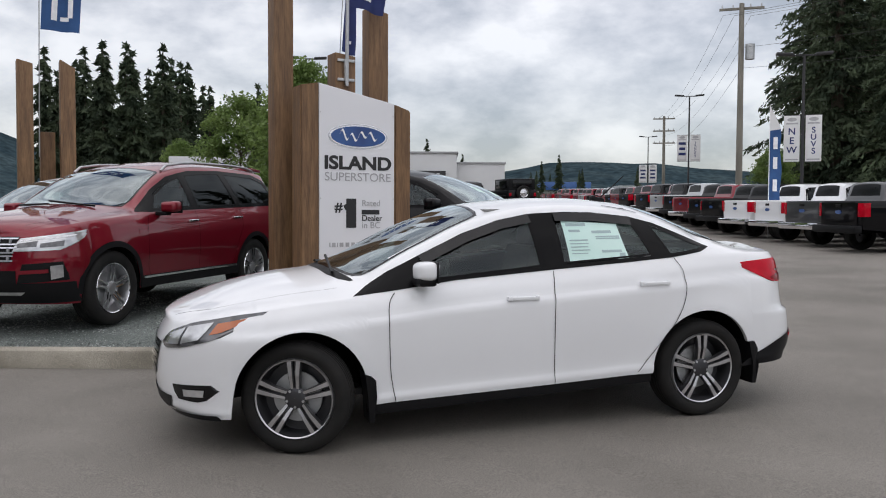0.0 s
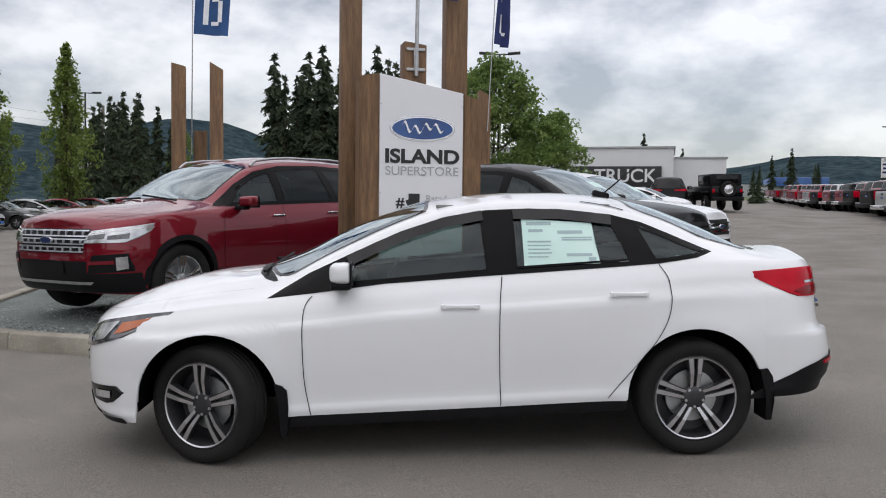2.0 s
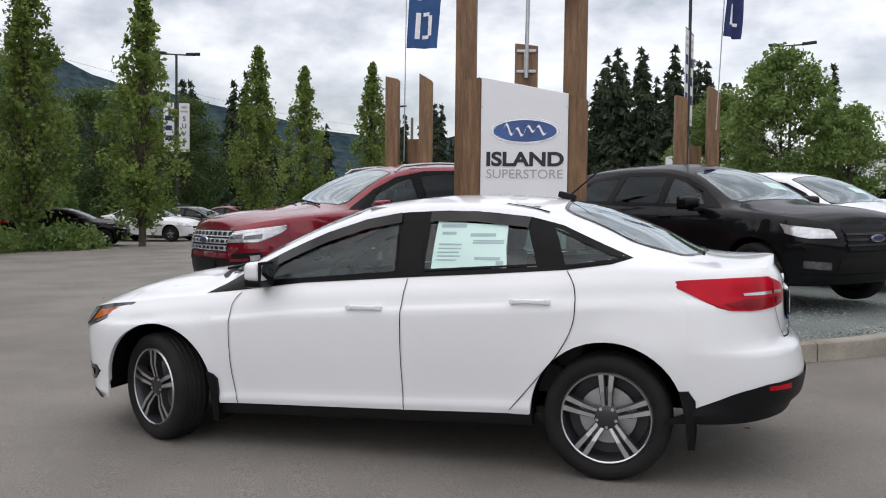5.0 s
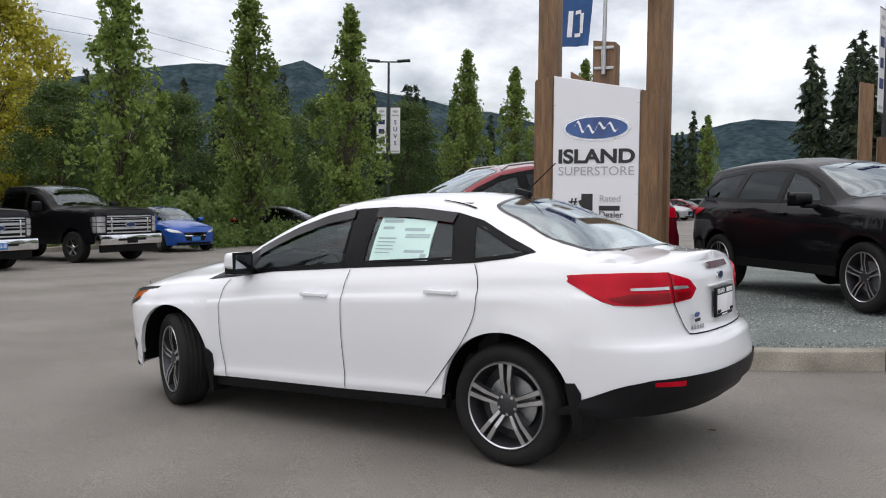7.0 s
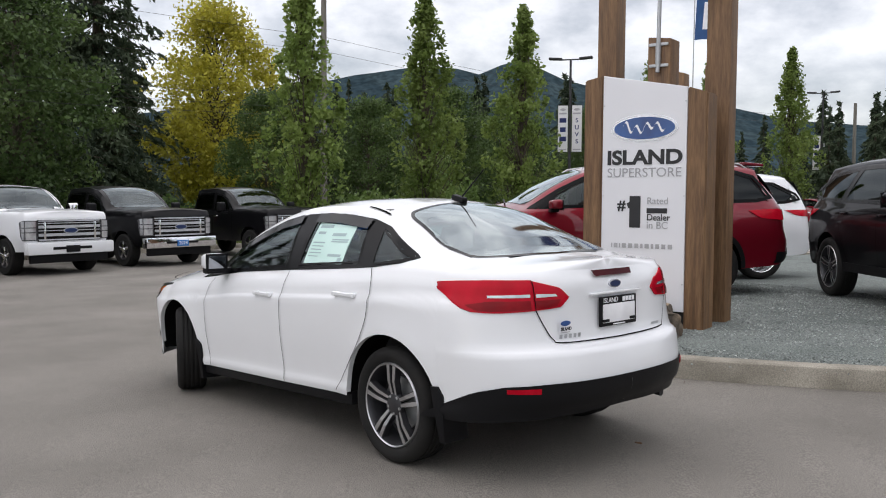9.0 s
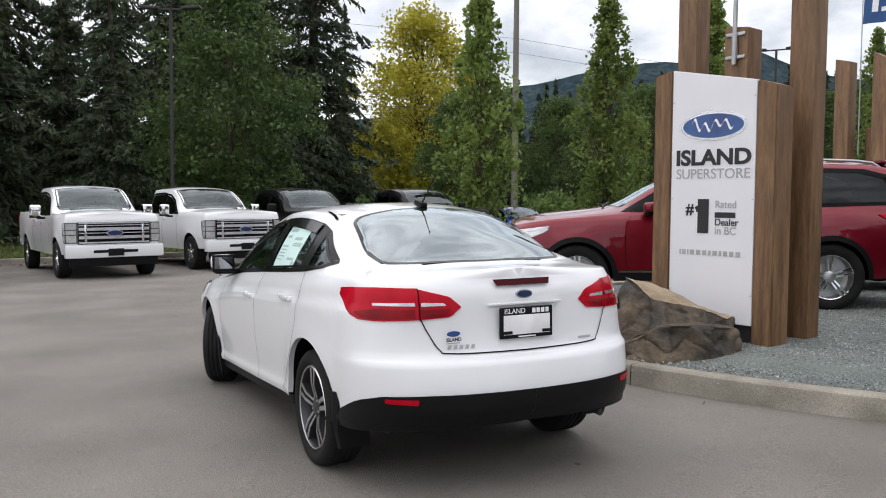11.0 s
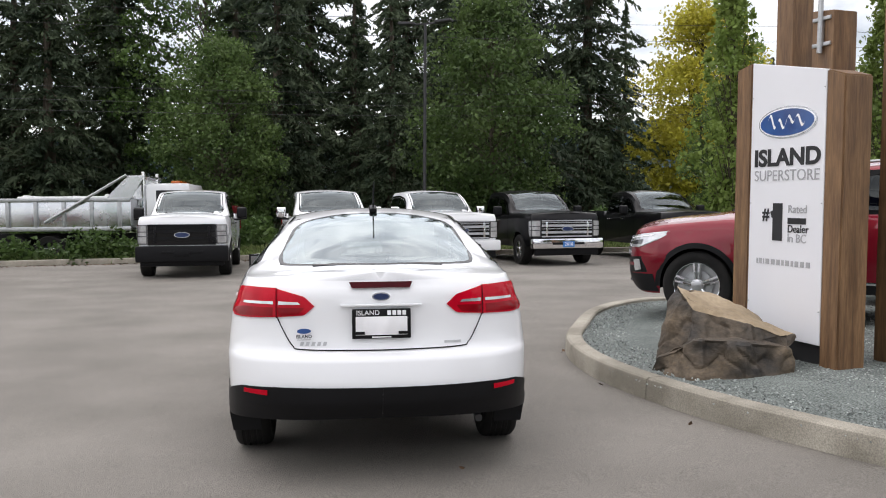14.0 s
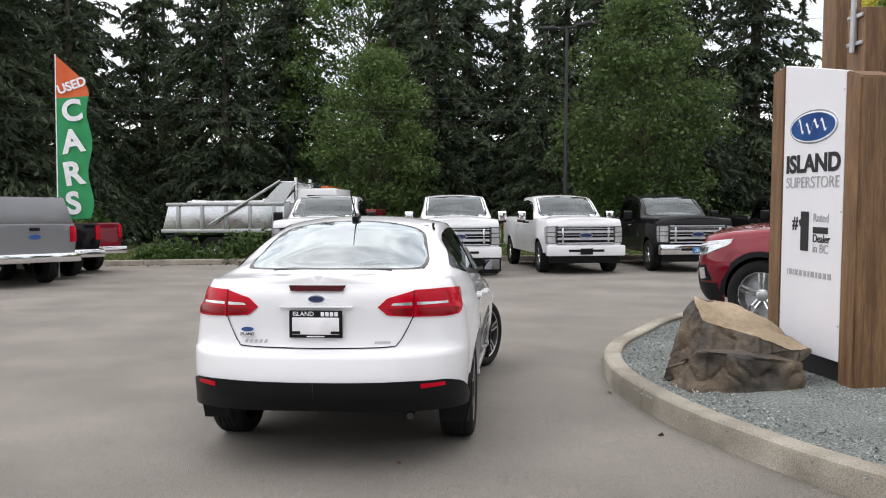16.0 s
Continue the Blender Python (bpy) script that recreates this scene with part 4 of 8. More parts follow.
    for name, poly in (("tail_lamp", outer), ("boot_lamp", inner)):
        for sign, lens in zip((1, -1), lamp(s, "tail", root, name, poly, RED_LENS, 0.007, "red tail lamp with a clear bar", 20)):
            bar = [(0.57, 0.934), (0.57, 0.950), (0.78, 0.948), (0.78, 0.936)] if name == "tail_lamp" else [(0.42, 0.934), (0.43, 0.946), (0.54, 0.950), (0.54, 0.932)]
            lay("reversing_lamp", Skin(s, "tail", sign).sheet(bar, 0.010, 6, 3), CLEAR_LENS, lens, "clear reversing lamp bar")
            low = [(0.57, 0.874), (0.57, 0.918), (0.78, 0.92), (0.90, 0.902), (0.855, 0.874), (0.75, 0.870)] if name == "tail_lamp" else [(0.42, 0.885), (0.40, 0.918), (0.545, 0.918), (0.54, 0.874)]
            lay("stop_lamp", Skin(s, "tail", sign).sheet(low, 0.009, 8, 4), RED_DARK, lens)
    head = [(0.44, 0.632), (0.50, 0.698), (0.70, 0.764), (0.95, 0.806), (1.10, 0.818), (1.03, 0.752), (0.90, 0.676), (0.70, 0.624), (0.50, 0.604)]
    for sign, lens in zip((1, -1), lamp(s, "nose", root, "headlamp", head, SMOKE_LENS, 0.008, "dark headlamp with amber indicator", 18)):
        k = Skin(s, "nose", sign)
        lay("indicator", k.sheet([(0.86, 0.702), (0.865, 0.762), (1.02, 0.788), (0.99, 0.750), (0.92, 0.714)], 0.012, 8, 4), AMBER, lens)
        lay("reflector", k.sheet([(0.50, 0.628), (0.53, 0.690), (0.66, 0.734), (0.66, 0.641)], 0.012, 8, 5), CLEAR_LENS, lens)
        lay("reflector", k.sheet([(0.68, 0.644), (0.68, 0.740), (0.84, 0.770), (0.82, 0.676)], 0.012, 8, 5), CLEAR_LENS, lens)
    for sign in (1, -1):
        k = Skin(s, "nose", sign)
        fog = lay("fog_lamp_surround", k.sheet([(0.60, 0.325), (0.58, 0.405), (0.86, 0.42), (0.90, 0.385), (0.80, 0.315)], 0.006, 10, 5, 0.02), GLOSS_BLACK, root)
        lay("fog_lamp", k.sheet([(0.68, 0.345), (0.68, 0.385), (0.83, 0.39), (0.82, 0.35)], 0.012, 6, 4), CLEAR_LENS, fog)
    k = Skin(s, "nose", 1)
    g = lay("grille", sheet_nose(k, 0.40, 0.405, 0.63, 0.26), GLOSS_BLACK, root)
    for z in (0.45, 0.495, 0.54, 0.585):
        lay("grille_bar", sheet_nose(k, 0.27 + (z - 0.4) * 0.5, z - 0.008, z + 0.008, 0.27 + (z - 0.4) * 0.5, 0.02), CHROME, g)
    lay("lower_air_intake", sheet_nose(k, 0.55, 0.25, 0.33, 0.50, 0.006), TRIM, root)
    lay("front_lip", sheet_nose(k, 0.86, 0.215, 0.245, 0.86, 0.012), TRIM, root)
    kt = Skin(s, "tail", 1)
    for sign in (1, -1):
        lay("bumper_insert", Skin(s, "tail", sign).sheet([(0.0, 0.345), (0.0, 0.518), (0.55, 0.520), (0.78, 0.512), (0.93, 0.480), (1.10, 0.405), (1.22, 0.345), (1.23, 0.315), (1.0, 0.322), (0.7, 0.335)], 0.007, 30, 6), TRIM, root, "textured black lower bumper")
    for sign in (1, -1):
        lay("reflector", Skin(s, "tail", sign).sheet([(0.60, 0.474), (0.60, 0.500), (0.76, 0.500), (0.76, 0.480)], 0.012, 6, 3, 0.01), RED_LENS, root)
    lay("third_brake_lamp", sheet_nose(Skin(s, "tail", 1), 0.165, 1.018, 1.048, 0.15, 0.02), BRAKE_DARK, root, "dark red high brake lamp")
    seam(s, root, [[(-0.74, 0.525), (-0.86, 0.535), (-0.98, 0.555)]], "top", 0.016, name="roof_trim")
    # plate with its frame, badges
    x = -2.196
    plate = part("plate_frame", boxed((0.014, 0.305, 0.155), (x, 0, 0.833), 0.006), TRIM, root, "black dealer plate frame")
    part("blank_plate", boxed((0.006, 0.268, 0.096), (x - 0.008, 0, 0.823), 0.002), WHITE_INK, plate, "blank white plate insert")
    part("plate_recess", boxed((0.02, 0.42, 0.012), (x + 0.012, 0, 0.928), 0.004), P_WHITE, root)
    badge = piece("badge", *disc_x(x + 0.030, 0, 0.972, 0.048, 0.022, 0.014), LOGO_SILVER, root, "oval blue maker's badge")
    piece("badge_field", *disc_x(x + 0.019, 0, 0.972, 0.042, 0.017, 0.005), BADGE_BLUE, badge)
    sticker = piece("dealer_sticker", *disc_x(x + 0.0175, 0.40, 0.80, 0.036, 0.013, 0.004), LOGO_BLUE, root)
    text_on(root, "lettering", "ISLAND", 0.024, pose(x + 0.012, 0.40, 0.772, 90, 0, -90), BLACK_INK, bold=0.0006)
    bars(root, "lettering", [((0.004, 0.07, 0.004), (x + 0.018, 0.40, 0.755))], GREY_INK)
    for q in range(5):
        a = 0.425 - 0.030 * q
        lay("lettering", Skin(s, "tail", 1).sheet([(a, 0.722), (a - 0.004, 0.742), (a - 0.024, 0.742), (a - 0.022, 0.722)], 0.004, 4, 3), STEEL, root)
    lay("lettering", Skin(s, "tail", -1).sheet([(0.33, 0.722), (0.33, 0.734), (0.42, 0.734), (0.42, 0.722)], 0.004, 4, 3), STEEL, root)
    text_on(plate, "frame_text", "ISLAND", 0.036, pose(x - 0.0085, 0.070, 0.890, 90, 0, -90), WHITE_INK)
    bars(plate, "lettering", [*[((0.004, 0.019, 0.024), (x - 0.0085, -0.040 - 0.026 * q, 0.890)) for q in range(4)], ((0.004, 0.10, 0.006), (x - 0.0085, 0.0, 0.764))], WHITE_INK)
    for sign in (1, -1):
        part("frame_tab", boxed((0.006, 0.05, 0.016), (x - 0.012, sign * 0.112, 0.786), 0.003), TRIM, plate)
    part("exhaust_tip", rodded((-1.95, -0.52, 0.315), (-2.11, -0.52, 0.300), 0.020, n=14), DARK_METAL, root)
    # antenna
    bm = bmesh.new()
    box(bm, (0.11, 0.05, 0.04), (-0.98, 0, 1.432), 0.016, Matrix.Rotation(radians(-14), 3, "Y"))
    rod(bm, (-1.0, 0, 1.44), (-1.20, 0, 1.605), 0.0055, 0.0035, 8)
    part("antenna", bm, TRIM, root)
    # wipers
    for (x0, y0), (x1, y1) in (((1.06, 0.45), (0.98, -0.25)), ((1.07, -0.15), (0.96, -0.55))):
        part("wiper", rodded((x0, y0, s.over(x0, y0) + 0.02), (x1, y1, s.over(x1, y1) + 0.025), 0.009, n=6), TRIM, root)
    lay("cowl_panel", sheet_across(Skin(s, "top"), mirrored([(1.12, 0), (1.095, 0.38), (1.02, 0.60), (0.96, 0.61), (1.03, 0.38), (1.06, 0)])), TRIM, root)
    # interior
    cabin(root, 0.72, [-0.34, -0.98], 0.47, 0.30, 0.71, 0.93)
    part("parcel_shelf", boxed((0.42, 1.08, 0.03), (-1.50, 0, 1.045), 0.01), DASH, root)
    part("headlining", boxed((1.0, 1.0, 0.02), (-0.42, 0, 1.365), 0.01), LINING, root)
    door_linings(s, root, 0.92, -1.35, 0.36)
    # price sheet in the rear door window
    k = Skin(s, "side", 1)
    sheet = lay("price_sheet", k.sheet([(-0.385, 1.045), (-0.385, 1.297), (-0.79, 1.272), (-0.80, 1.056)], 0.004, 8, 6), PAPER, root, "pale green printed price sheet in the window")
    for x0, x1, z0, z1 in ((-0.41, -0.55, 1.262, 1.280), (-0.58, -0.72, 1.215, 1.232), (-0.60, -0.77, 1.19, 1.198), (-0.60, -0.77, 1.178, 1.186), (-0.62, -0.76, 1.095, 1.11), (-0.42, -0.50, 1.225, 1.24),
                           (-0.41, -0.54, 1.17, 1.178), (-0.41, -0.54, 1.15, 1.156), (-0.41, -0.53, 1.13, 1.136), (-0.41, -0.54, 1.11, 1.116), (-0.41, -0.52, 1.09, 1.095), (-0.74, -0.78, 1.065, 1.09)):
        lay("print_bar", k.sheet([(x0, z0), (x0, z1), (x1, z1), (x1, z0)], 0.0055, 3, 2), INK_PALE, sheet)
    r = 0.318
    wheel(root, (1.318, 0.738, r), r, rim_r=0.231, steer=-24, side=1, cut=RIM_SATIN)
    wheel(root, (1.318, -0.738, r), r, rim_r=0.231, steer=-24, side=-1, cut=RIM_SATIN)
    wheel(root, (-1.318, 0.738, r), r, rim_r=0.231, side=1, cut=RIM_SATIN)
    wheel(root, (-1.318, -0.738, r), r, rim_r=0.231, side=-1, cut=RIM_SATIN)
    return root


def sheet_nose(k, half, z0, z1, half_low, lift=0.006):
    """A band across the middle of nose or tail, its half width going from half_low at the bottom to half at the top."""
    vs = []
    nz, ny = 5, 25
    for i in range(nz):
        t = i / (nz - 1)
        h = half_low + (half - half_low) * t
        for j in range(ny):
            vs.append(k.at(-h + 2 * h * j / (ny - 1), z0 + (z1 - z0) * t, lift))
    return vs, grid_faces(nz, ny)


def disc_x(x, y, z, a, b, depth, n=28, sign=-1):
    """A thin oval plate facing along x (sign)."""
    vs = [(x, y + a * math.cos(2 * math.pi * k / n), z + b * math.sin(2 * math.pi * k / n)) for k in range(n)]
    vs += [(x + sign * depth, v[1], v[2]) for v in vs] + [(x + sign * depth, y, z)]
    fs = [(k, (k + 1) % n, n + (k + 1) % n, n + k) for k in range(n)] + [(n + k, n + (k + 1) % n, 2 * n) for k in range(n)]
    return vs, fs


def text_on(parent, name, words, size, m, mat, depth=0.001, stretch=1.0, align="CENTER", bold=0.0):
    """Built-in font, turned into a mesh; the writing faces the pose's z."""
    cu = bpy.data.curves.new(name, "FONT")
    cu.body, cu.size, cu.extrude, cu.align_x, cu.align_y, cu.offset = words, size, depth, align, "CENTER", bold
    tmp = bpy.data.objects.new("tmp", cu)
    scene.collection.objects.link(tmp)
    me = bpy.data.meshes.new_from_object(tmp.evaluated_get(bpy.context.evaluated_depsgraph_get()))
    bpy.data.objects.remove(tmp)
    # each letter becomes an object of its own
    n = len(me.vertices)
    root = list(range(n))

    def find(i):
        while root[i] != i:
            root[i] = root[root[i]]
            i = root[i]
        return i
    for e in me.edges:
        a, b = (find(i) for i in e.vertices)
        root[a] = b
    groups = {}
    for p in me.polygons:
        groups.setdefault(find(p.vertices[0]), []).append(tuple(p.vertices))
    co = [tuple(v.co) for v in me.vertices]
    for faces in groups.values():
        used = sorted({i for f in faces for i in f})
        at = {i: k for k, i in enumerate(used)}
        ob = piece(name, [co[i] for i in used], [tuple(at[i] for i in f) for f in faces], mat, parent, smooth=False)
        ob.matrix_basis = m @ Matrix.Diagonal((stretch, 1, 1, 1))
    bpy.data.meshes.remove(me)


# -- sport utility vehicles --
def suv_shape(length_f=2.34, length_r=-2.66, low=0.0, h=1.0, w=1.0, axle=1.43, r=0.42, rake=0.0):
    f, b = length_f, length_r
    return Shape(
        shoulder=[(f, 0.93 + low), (f - 0.25, 1.02 + low), (f - 0.75, 1.08 + low), (1.0, 1.12 + low), (0, 1.14 + low), (-1.5, 1.16 + low), (b, 1.12 + low)],
        top=[(f, 0.95 + low), (f - 0.12, 1.06 + low), (f - 0.5, 1.15 + low), (1.25, 1.21 + low), (1.02, 1.25 + low), (0.55, 1.49 * h), (0.25, 1.62 * h), (-0.1, 1.71 * h), (-0.6, 1.765 * h), (-1.3, 1.765 * h),
             (b + 0.55 + rake, 1.71 * h), (b + 0.40 + rake, 1.66 * h), (b + 0.18 + rake * 0.4, 1.36 * h), (b + 0.06, 1.14 + low), (b, 1.12 + low)],
        rail=[(1.0, 1.13 + low), (0.5, 1.44 * h), (0.15, 1.59 * h), (-0.3, 1.67 * h), (-1.0, 1.69 * h), (b + 0.8 + rake, 1.66 * h), (b + 0.5 + rake, 1.62 * h), (b + 0.28 + rake * 0.5, 1.36 * h), (b + 0.12, 1.12 + low)],
        width=[(f, 0.86 * w), (f - 0.55, 0.94 * w), (1.4, 0.985 * w), (0, 0.975 * w), (-1.4, 0.985 * w), (b + 0.5, 0.95 * w), (b, 0.90 * w)],
        roof_half=[(1, 0.76 * w), (0.3, 0.68 * w), (-0.5, 0.655 * w), (b + 0.6, 0.655 * w), (b + 0.1, 0.74 * w)],
        section=[(0, 0.955), (0.1, 0.965), (0.3, 0.98), (0.5, 1.0), (0.72, 0.998), (0.85, 0.978), (0.93, 0.96), (1.0, 0.93)],
        bottom=[(f, 0.30), (1.9, 0.28), (0.9, 0.34), (-0.9, 0.34), (-1.9, 0.36), (b, 0.42)],
        nose=[(0, f - 0.12), (0.12, f - 0.04), (0.35, f), (0.75, f - 0.01), (1.0, f - 0.08)],
        tail=[(0, b + 0.08), (0.1, b + 0.01), (0.35, b), (0.6, b + 0.06), (1.0, b + 0.09)],
        arches=[(axle, 0.39, r), (-axle, 0.39, r)], corner=(0.62, 0.5), power=(3.0, 3.2), fine=110, rows_side=14)


def red_suv(m):
    root = thing("sport_utility_vehicle", m, "dark red sport utility vehicle with silver roof rails on gravel", "car")
    s = suv_shape()
    top = [(0.92, 1.155), (0.5, 1.40), (0.15, 1.555), (-0.3, 1.635), (-1.0, 1.655), (-1.86, 1.625), (-2.12, 1.55), (-2.33, 1.25)]
    outline = top + [(-2.1, 1.20), (-1.2, 1.185), (0, 1.165), (0.7, 1.15)]
    w_front = [(0.68, 1.175), (0.50, 1.345), (0.2, 1.49), (-0.08, 1.565), (-0.10, 1.19)]
    w_rear = [(-0.21, 1.195), (-0.19, 1.585), (-0.6, 1.62), (-0.98, 1.625), (-1.10, 1.21)]
    w_quarter = [(-1.20, 1.215), (-1.08, 1.622), (-1.80, 1.595), (-2.06, 1.52), (-2.26, 1.26), (-2.1, 1.225)]
    screen = [(1.05, 0), (1.03, 0.3), (0.95, 0.64), (0.80, 0.70), (0.5, 0.66), (0.14, 0.60), (0.09, 0)]
    rear = [(-2.30, 0), (-2.30, 0.56), (-2.46, 0.60), (-2.50, 0)]
    body(s, P_RED, root, [offset_outline(outline, 0.02)], [offset_outline(mirrored(screen), 0.01)])
    sail = [(0.90, 1.16), (0.66, 1.30), (0.52, 1.37), (0.50, 1.33), (0.66, 1.17)]
    b_pillar = [(-0.07, 1.60), (-0.09, 1.17), (-0.22, 1.18), (-0.20, 1.61)]
    c_pillar = [(-0.97, 1.64), (-1.09, 1.19), (-1.21, 1.19), (-1.09, 1.64)]
    glaze(s, root, [w_front, w_rear, w_quarter], screen, None, outline, GLASS, GLASS_DARK, [sail, b_pillar, c_pillar])
    lay("rear_window", sheet_across(Skin(s, "top"), mirrored(rear)), GLOSS_BLACK, root)
    liners(s, root)
    underbody(s, root)

    def sides(sign):
        k = Skin(s, "side", sign)
        lay("lower_cladding", k.sheet([(0.99, 0.342), (-0.99, 0.342), (-0.99, 0.47), (0.99, 0.47)], 0.012, 16, 4, 0.01), TRIM, root)
        lay("chrome_strip", k.sheet([(0.95, 0.44), (-0.95, 0.44), (-0.95, 0.462), (0.95, 0.462)], 0.02, 10, 3, 0.01), CHROME, root)
        for xc, zc, r in s.arches:
            outer = [(xc + (r + 0.055) * math.cos(a), zc + (r + 0.055) * math.sin(a)) for a in np.linspace(-0.05, math.pi + 0.05, 30)]
            lay("arch_cladding", k.strip(outer, 0.06, 0.010, False), TRIM, root)
        mirror(root, (0.60, 1.08, 1.20), sign, P_RED, (0.15, 0.21, 0.135))
        handle(root, s, -0.02, 1.04, sign, CHROME, 0.20)
        handle(root, s, -1.02, 1.06, sign, CHROME, 0.20)
        pts = [(0.10, 1.625), (0.0, 1.690), (-0.3, 1.727), (-0.6, 1.742), (-1.4, 1.742), (-1.8, 1.722), (-1.98, 1.695), (-2.08, 1.63)]
        piece("roof_rail", *tube([(a, sign * 0.61, b) for a, b in pts], 0.016, 8), STEEL, root, "silver roof rail")
        kt = Skin(s, "tail", sign)
        lay("tail_lamp", kt.sheet([(0.62, 0.98), (0.66, 1.10), (0.95, 1.115), (1.35, 1.10), (1.22, 1.0), (0.95, 0.97)], 0.014, 14, 6, 0.02), RED_LENS, root, "red tail lamp")
        kn = Skin(s, "nose", sign)
        head = lay("headlamp", kn.sheet([(0.52, 0.80), (0.55, 0.92), (0.95, 0.965), (1.28, 1.00), (1.16, 0.90), (0.95, 0.81)], 0.012, 14, 6, 0.02), CLEAR_LENS, root, "clear headlamp")
        for a0, a1 in ((0.56, 0.74), (0.77, 0.98)):
            lay("reflector", kn.sheet([(a0, 0.835), (a0, 0.875), (a1, 0.900), (a1, 0.845)], 0.015, 8, 5), SMOKE_LENS, head)
        lay("lamp_bar", kn.sheet([(0.56, 0.895), (0.57, 0.905), (1.1, 0.955), (1.08, 0.94)], 0.016, 8, 3), WHITE_INK, head)
        fog = lay("fog_lamp_surround", kn.sheet([(0.56, 0.50), (0.60, 0.68), (0.98, 0.70), (1.02, 0.52)], 0.008, 10, 5, 0.02), TRIM, root)
        lay("fog_lamp", kn.sheet([(0.86, 0.53), (0.86, 0.66), (0.97, 0.67), (0.97, 0.55)], 0.02, 6, 4), CLEAR_LENS, fog)
        lay("red_fin", kn.sheet([(0.58, 0.585), (0.58, 0.62), (0.84, 0.63), (0.84, 0.595)], 0.016, 6, 3, 0.01), P_RED, fog)
    both_sides(sides)
    seam(s, root, [[(0.80, 1.10), (0.86, 0.95), (0.86, 0.60), (0.82, 0.47)], [(-0.14, 1.165), (-0.13, 0.95), (-0.13, 0.47)], [(-1.14, 1.19), (-1.12, 0.95), (-1.0, 0.75), (-0.9, 0.47)]])
    seam(s, root, [[(2.2, 0.60), (1.95, 0.74), (1.5, 0.80), (1.1, 0.82)]], "top", 0.007, name="hood_gap")
    kn = Skin(s, "nose", 1)
    g = lay("grille", sheet_nose(kn, 0.56, 0.70, 0.94, 0.50, 0.008), TRIM, root, "grille of four silver slats with dark slots")
    for z in (0.715, 0.760, 0.792, 0.838, 0.870, 0.925):
        lay("grille_bar", sheet_nose(kn, 0.535 + (z - 0.73) * 0.12, z - 0.007, z + 0.007, 0.535 + (z - 0.73) * 0.12, 0.026), LOGO_SILVER, g)
    for z in (0.738, 0.815, 0.897):
        for y in np.linspace(-0.48, 0.48, 9):
            p, nrm = s.wrap(abs(y), z, 1)
            part("slot", boxed((0.03, 0.022, 0.05), (p[0] + 0.008, y, z), 0.004), LOGO_SILVER, g)
    badge = piece("badge", *disc_x(s.front + 0.012, 0, 0.825, 0.095, 0.038, 0.02, sign=1), LOGO_SILVER, root, "blue oval maker's badge")
    piece("badge_field", *disc_x(s.front + 0.030, 0, 0.825, 0.084, 0.030, 0.006, sign=1), BADGE_BLUE, badge)
    lay("lower_grille", sheet_nose(kn, 0.55, 0.44, 0.62, 0.55, 0.006), TRIM, root)
    lay("plate_bracket", sheet_nose(kn, 0.26, 0.48, 0.60, 0.26, 0.02), TRIM, root)
    lay("front_skirt", sheet_nose(kn, 1.10, 0.30, 0.50, 1.10, 0.008), TRIM, root)
    lay("skid_plate", sheet_nose(kn, 0.62, 0.385, 0.415, 0.58, 0.022), STEEL, root)
    kt = Skin(s, "tail", 1)
    lay("rear_skirt", sheet_nose(kt, 1.05, 0.42, 0.56, 1.05, 0.008), TRIM, root)
    lay("tailgate_strip", sheet_nose(kt, 0.64, 1.00, 1.04, 0.64, 0.014), CHROME, root)
    bm = bmesh.new()
    box(bm, (0.26, 1.16, 0.04), (-2.20, 0, 1.70), 0.015, Matrix.Rotation(radians(-6), 3, "Y"))
    part("roof_spoiler", bm, P_RED, root)
    for (x0, y0), (x1, y1) in (((1.12, 0.5), (1.0, -0.2)), ((1.12, -0.1), (0.98, -0.62))):
        part("wiper", rodded((x0, y0, s.over(x0, y0) + 0.02), (x1, y1, s.over(x1, y1) + 0.03), 0.011, n=6), TRIM, root)
    cabin(root, 0.70, [-0.1, -1.05], 0.80, 0.55, 0.82, 1.20)
    part("headlining", boxed((1.6, 1.05, 0.02), (-1.0, 0, 1.655), 0.01), LINING, root)
    door_linings(s, root, 0.85, -1.9, 0.5)
    for x in (1.43, -1.43):
        for sign in (1, -1):
            wheel(root, (x, sign * 0.845, 0.385), 0.385, 0.255, 0.262, 5, True, side=sign, dark=RIM_SATIN, cut=CHROME, style=1)
    return root


